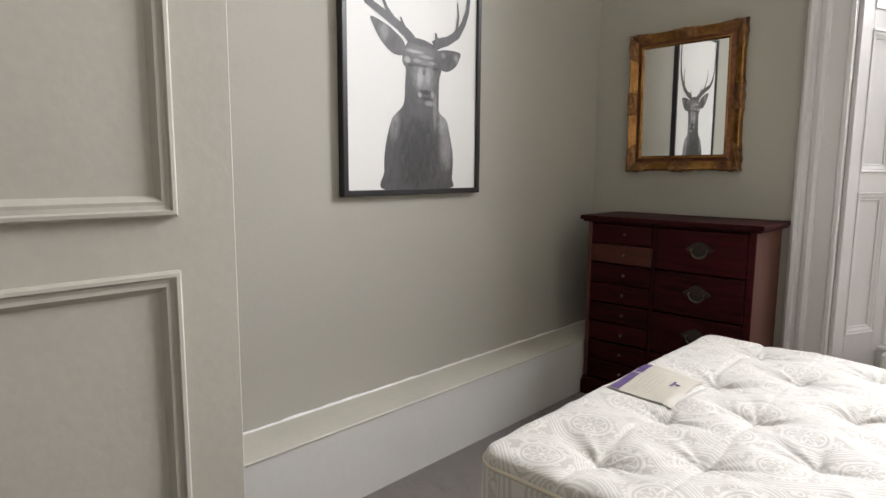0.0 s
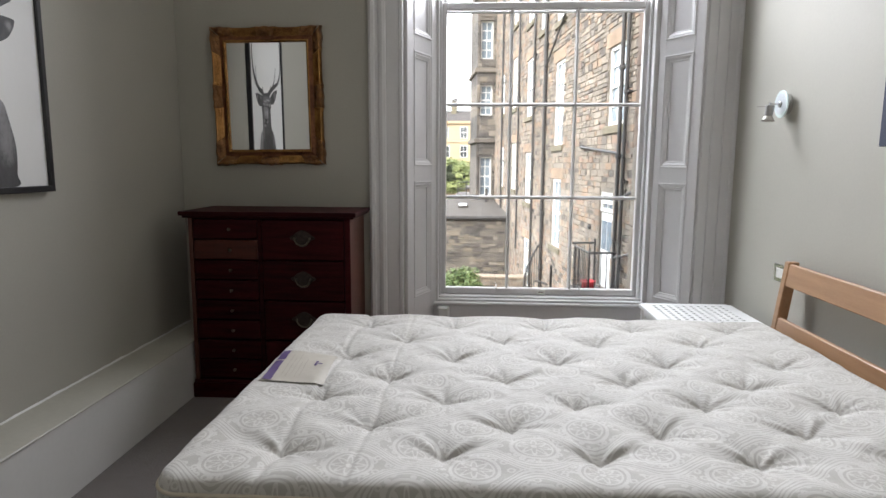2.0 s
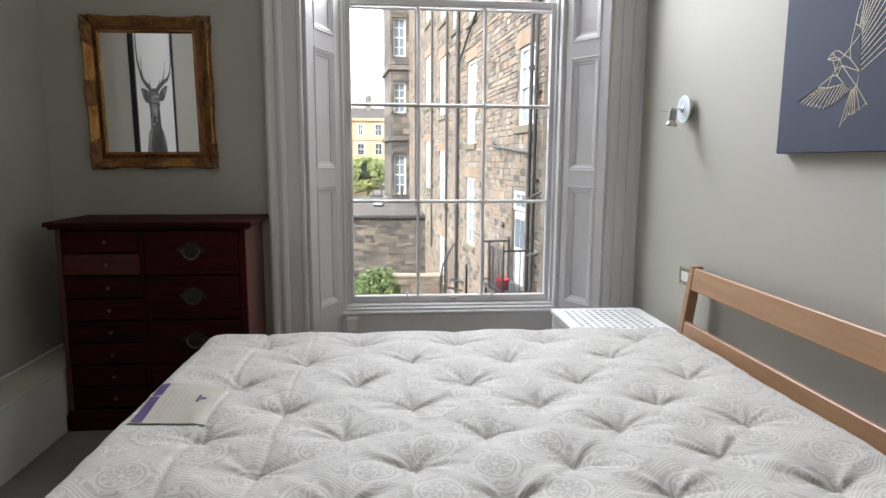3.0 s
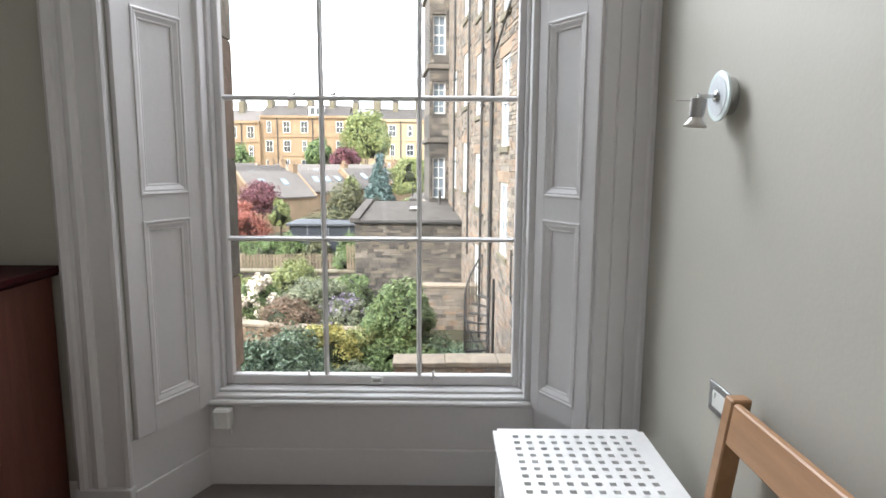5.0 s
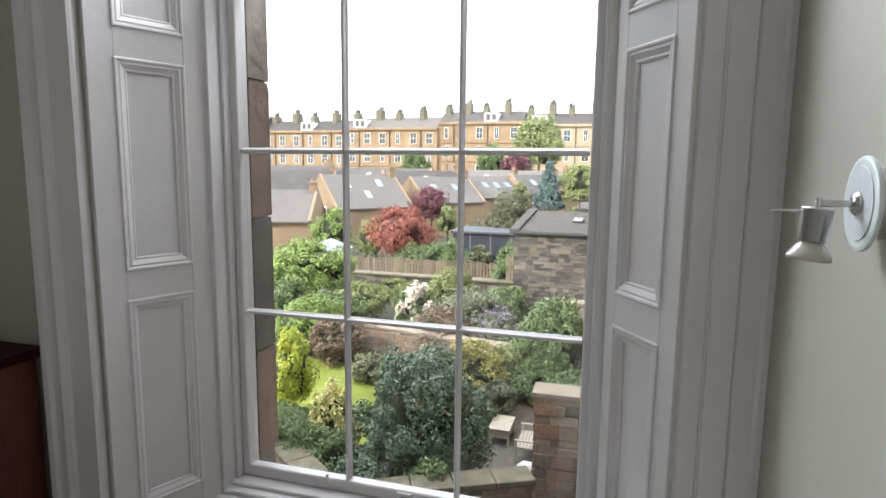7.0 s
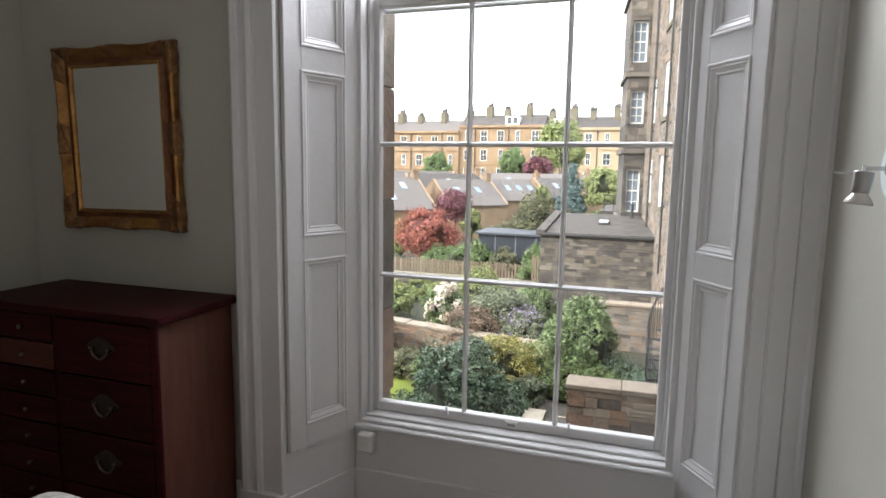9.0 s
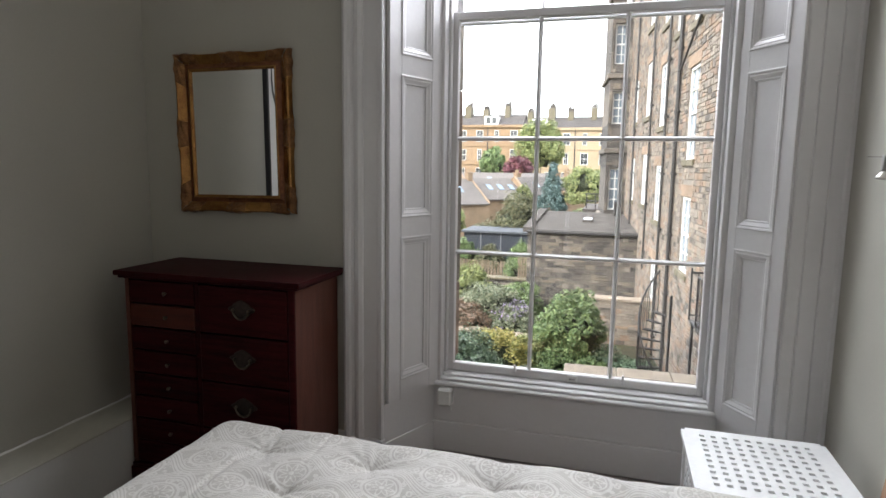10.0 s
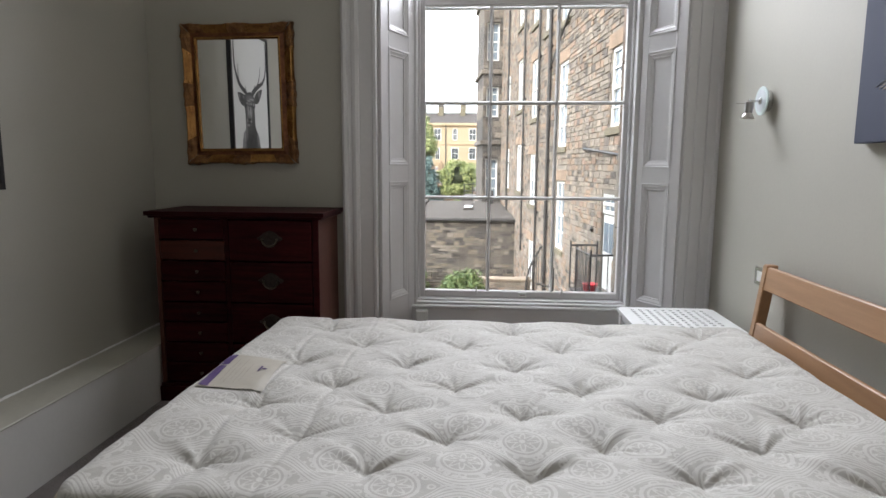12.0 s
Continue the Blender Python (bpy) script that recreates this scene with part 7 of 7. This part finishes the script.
def lay(parent, m, length, z0, z1, course, lengths, kind, openings, seed, near=None, far_mat=None, name="stone", proud=0.03):
    """Coursed stones on a wall face: local x along, y up, z outwards. Those in near = (u0, u1, z0, z1) are pieces; the rest is one joined mesh."""
    g = random.Random(seed)
    inv = Matrix.Translation(-base_of(parent))
    verts, faces = [], []
    z = z0
    while z < z1 - 0.05:
        h = min(g.uniform(*course), z1 - z)
        u = -g.uniform(0, lengths[0])
        while u < length:
            w = g.uniform(*lengths)
            a, b_ = max(0, u), min(length, u + w)
            u += w
            if b_ - a < 0.06:
                continue
            zc = z + h / 2
            if any(a < o[1] - 0.01 and b_ > o[0] + 0.01 and z < o[3] - 0.01 and z + h > o[2] + 0.01 for o in openings):
                for o in openings:
                    if z < o[3] - 0.01 and z + h > o[2] + 0.01:
                        if a < o[0] < b_:
                            b_ = o[0]
                        elif a < o[1] < b_:
                            a = o[1]
                if b_ - a < 0.08 or any(a < o[1] - 0.01 and b_ > o[0] + 0.01 and z < o[3] - 0.01 and z + h > o[2] + 0.01 for o in openings):
                    continue
            cut = g.uniform(0.35, 0.65) if h > 0.15 and g.random() < 0.42 else 1.0
            for ya, yb_ in ((z, z + h * cut), (z + h * cut, z + h))[:1 if cut == 1.0 else 2]:
                t = proud * g.uniform(0.4, 1.3)
                e = 0.5 * min(0.016, g.uniform(0.006, 0.016))
                W = m @ Matrix.Translation(((a + b_) / 2, (ya + yb_) / 2, t / 2)) @ Matrix.Rotation(g.uniform(-0.022, 0.022), 4, "Z") @ Matrix.Diagonal((b_ - a - 2 * e, yb_ - ya - 2 * e, t + 0.02, 1))
                if near is None or (near[0] < (a + b_) / 2 < near[1] and near[2] < zc < near[3]):
                    ob = new(name, UNIT[kind])
                    ob.parent = parent
                    ob.matrix_basis = inv @ W
                else:
                    k = len(verts)
                    j = [g.uniform(-0.05, 0.05) for _ in range(8)]
                    for sx, sy, sz in ((-0.5, -0.5, -0.5), (0.5, -0.5, -0.5), (0.5, 0.5, -0.5), (-0.5, 0.5, -0.5), (-0.46 + j[0], -0.44 + j[1], 0.5), (0.46 + j[2], -0.44 + j[3], 0.5),
                                       (0.46 + j[4], 0.44 + j[5], 0.5), (-0.46 + j[6], 0.44 + j[7], 0.5)):
                        verts.append(tuple(inv @ W @ Vector((sx, sy, sz))))
                    faces += [(k + 4, k + 5, k + 6, k + 7), (k, k + 1, k + 5, k + 4), (k + 1, k + 2, k + 6, k + 5), (k + 2, k + 3, k + 7, k + 6), (k + 3, k, k + 4, k + 7)]
        z += h
    if verts:
        me = bpy.data.meshes.new("stonework")
        me.from_pydata(verts, [], faces)
        me.materials.append(far_mat)
        ob = new("stonework", me)
        ob.parent = parent
        tagged(ob, kind="stuff")


wide_open = [(o[0] - 0.02, o[1] + 0.02, o[2] - 0.17, o[3] + 0.33) for o in FOPEN] + [(DOOR_OPEN[0], DOOR_OPEN[1], DOOR_OPEN[2], DOOR_OPEN[3])]
lay(wall_t, FM @ Matrix.Translation((at_y(9.0), 0, 0)), at_y(22.0), GARDEN, 10.5, (0.09, 0.21), (0.11, 0.42), "tan",
    [(a - at_y(9.0), b_ - at_y(9.0), c, d) for a, b_, c, d in wide_open], 5, near=(2.9, 4.9, -1.0, 2.6), far_mat=STONE_TAN_I, proud=0.016)
lay(wall_s, Matrix(((1, 0, 0, -3.15), (0, 0, -1, 26.03), (0, 1, 0, 0), (0, 0, 0, 1))), 5.4, GARDEN, -1.03, (0.13, 0.25), (0.16, 0.50), "soot", [], 6, near=(0.0, 5.0, -3.4, -1.0), far_mat=STONE_SOOT_I, proud=0.03)

lay(bay, bay_m @ Matrix(((0, 0, -1, 0), (0, 1, 0, 0), (1, 0, 0, 0), (0, 0, 0, 1))), BW, -1.7, 12.0, (0.22, 0.34), (0.18, 0.5), "soot",
    [(0.14, BW - 0.14, zb[i] - 0.02, zb[i + 1] + 0.02) for i in (1, 3, 5)] + [(0, BW, zc - 0.02, zc + 0.24) for zc in (2.4, 5.85, -0.75, 9.4)], 31, proud=0.02)

gw = thing("garden_wall", (0.8, 22.5, GARDEN), "grey-brown rubble garden wall with flat coping", "garden wall")
part("wall_core", boxes((-0.9, 2.05, 22.33, 22.7, GARDEN, -2.95)), MORTAR, gw)
lay(gw, Matrix(((1, 0, 0, -0.9), (0, 0, -1, 22.33), (0, 1, 0, 0), (0, 0, 0, 1))), 2.95, GARDEN, -2.96, (0.12, 0.22), (0.2, 0.50), "tan", [], 7, proud=0.03)
for i in range(4):
    part("coping_stone", boxes((-1.0 + i * 0.77, -0.24 + i * 0.77, 22.24, 22.78, -2.95, -2.86 + 0.006 * (i % 2)), bev=0.012), COPING, gw)

pier = thing("patio_wall", (0.3, 12.8, GARDEN), "rough stone patio wall with a sandstone coping", "garden wall")
pd = Vector((1.0, 0.03, 0)).normalized()
po = Vector((pd.y, -pd.x, 0))
PM = Matrix(((pd.x, 0, po.x, -0.37), (pd.y, 0, po.y, 12.62), (0, 1, 0, 0), (0, 0, 0, 1)))
bm = bmesh.new()
box(bm, 0.0, 3.0, GARDEN, -2.50, -0.42, 0.0, m=PM)
part("wall_core", bm, MORTAR_DARK, pier)
lay(pier, PM, 3.0, GARDEN, -2.50, (0.12, 0.30), (0.18, 0.58), "grey", [], 8, proud=0.05)
lay(pier, PM @ Matrix(((0, 0, -1, 0), (0, 1, 0, 0), (1, 0, 0, -0.42), (0, 0, 0, 1))), 0.42, GARDEN, -2.50, (0.10, 0.24), (0.14, 0.32), "grey", [], 18, proud=0.04)
for i in range(3):
    bm = bmesh.new()
    box(bm, -0.08 + i * 1.03, 0.938 + i * 1.03, -2.50, -2.40 + 0.006 * (i % 2), -0.50, 0.08, bev=0.015, m=PM)
    part("coping_stone", bm, COPING, pier)

for (xa, ya, xb, yb_, sd) in ((-3.25, 9.9, -0.2, 11.5, 9), (-3.25, 9.9, -6.0, 12.0, 29)):
    bw = thing("boundary_wall", ((xa + xb) / 2, (ya + yb_) / 2, GARDEN), "low stone boundary wall with worn coping", "garden wall", "boundary walls")
    d2 = Vector((xb - xa, yb_ - ya, 0))
    ln = d2.length
    d2.normalize()
    o2 = Vector((d2.y, -d2.x, 0)) if d2.x > 0 else Vector((-d2.y, d2.x, 0))
    WM = Matrix(((d2.x, 0, o2.x, xa), (d2.y, 0, o2.y, ya), (0, 1, 0, 0), (0, 0, 0, 1)))
    bm = bmesh.new()
    box(bm, 0.0, ln, GARDEN, -3.57, -0.34, 0.0, m=WM)
    part("wall_core", bm, MORTAR_DARK, bw)
    lay(bw, WM, ln, GARDEN, -3.58, (0.10, 0.22), (0.15, 0.5), "grey", [], sd, proud=0.04)
    k = int(ln / 0.8) + 1
    for i in range(k):
        bm = bmesh.new()
        box(bm, i * ln / k, (i + 1) * ln / k - 0.012, -3.57, -3.46 + 0.006 * (i % 2), -0.42, 0.08, bev=0.015, m=WM)
        part("coping_stone", bm, COPING_OLD, bw)

tw = thing("terrace_wall", (-7.5, 28.4, GARDEN), "low sooty terrace wall with coping", "garden wall")
part("wall_core", boxes((-12.5, -3.3, 28.2, 28.6, GARDEN, -3.55)), MORTAR_DARK, tw)
lay(tw, Matrix(((1, 0, 0, -12.5), (0, 0, -1, 28.2), (0, 1, 0, 0), (0, 0, 0, 1))), 9.2, GARDEN, -3.56, (0.2, 0.32), (0.3, 0.8), "soot", [], 10)
part("coping", boxes((-12.5, -3.3, 28.1, 28.7, -3.55, -3.44), bev=0.02), COPING_OLD, tw)
bd = thing("border_wall", (-5.0, 19.8, GARDEN), "low rubble wall of a raised flower bed", "garden wall")
bdir = Vector((7.5, -1.62, 0)).normalized()
BDM = Matrix(((bdir.x, 0, bdir.y, -9.2), (bdir.y, 0, -bdir.x, 20.72), (0, 1, 0, 0), (0, 0, 0, 1)))
bm = bmesh.new()
box(bm, 0.0, 7.6, GARDEN, -3.76, -0.36, 0.0, m=BDM)
part("wall_core", bm, MORTAR_DARK, bd)
lay(bd, BDM, 7.6, GARDEN, -3.77, (0.12, 0.24), (0.2, 0.55), "grey", [], 44, proud=0.04)
for i in range(9):
    bm = bmesh.new()
    box(bm, i * 7.6 / 9, (i + 1) * 7.6 / 9 - 0.015, -3.76, -3.66 + 0.010 * (i % 3), -0.42, 0.07, bev=0.02, m=BDM)
    part("coping_stone", bm, COPING, bd)

# dressed stones of the house's window jamb, outside
jamb = thing("window_jamb", (-0.478, 4.2, 0.43), "stained sandstone window jamb outside", "window jamb", kind="structure")
z, k = 0.435, 0
g = random.Random(21)
while z < 3.75:
    h = g.uniform(0.42, 0.62)
    for x0, x1 in ((-0.482, -0.462), (0.890, 0.910)):
        ob = new("jamb_stone", UNIT["tan"])
        ob.parent = jamb
        t = Matrix.Translation(-base_of(jamb)) @ Matrix.Translation(((x0 + x1) / 2, 4.185, z + h / 2)) @ Matrix.Diagonal((x1 - x0, 0.14, h - 0.008, 1))
        ob.matrix_basis = t
    z += h
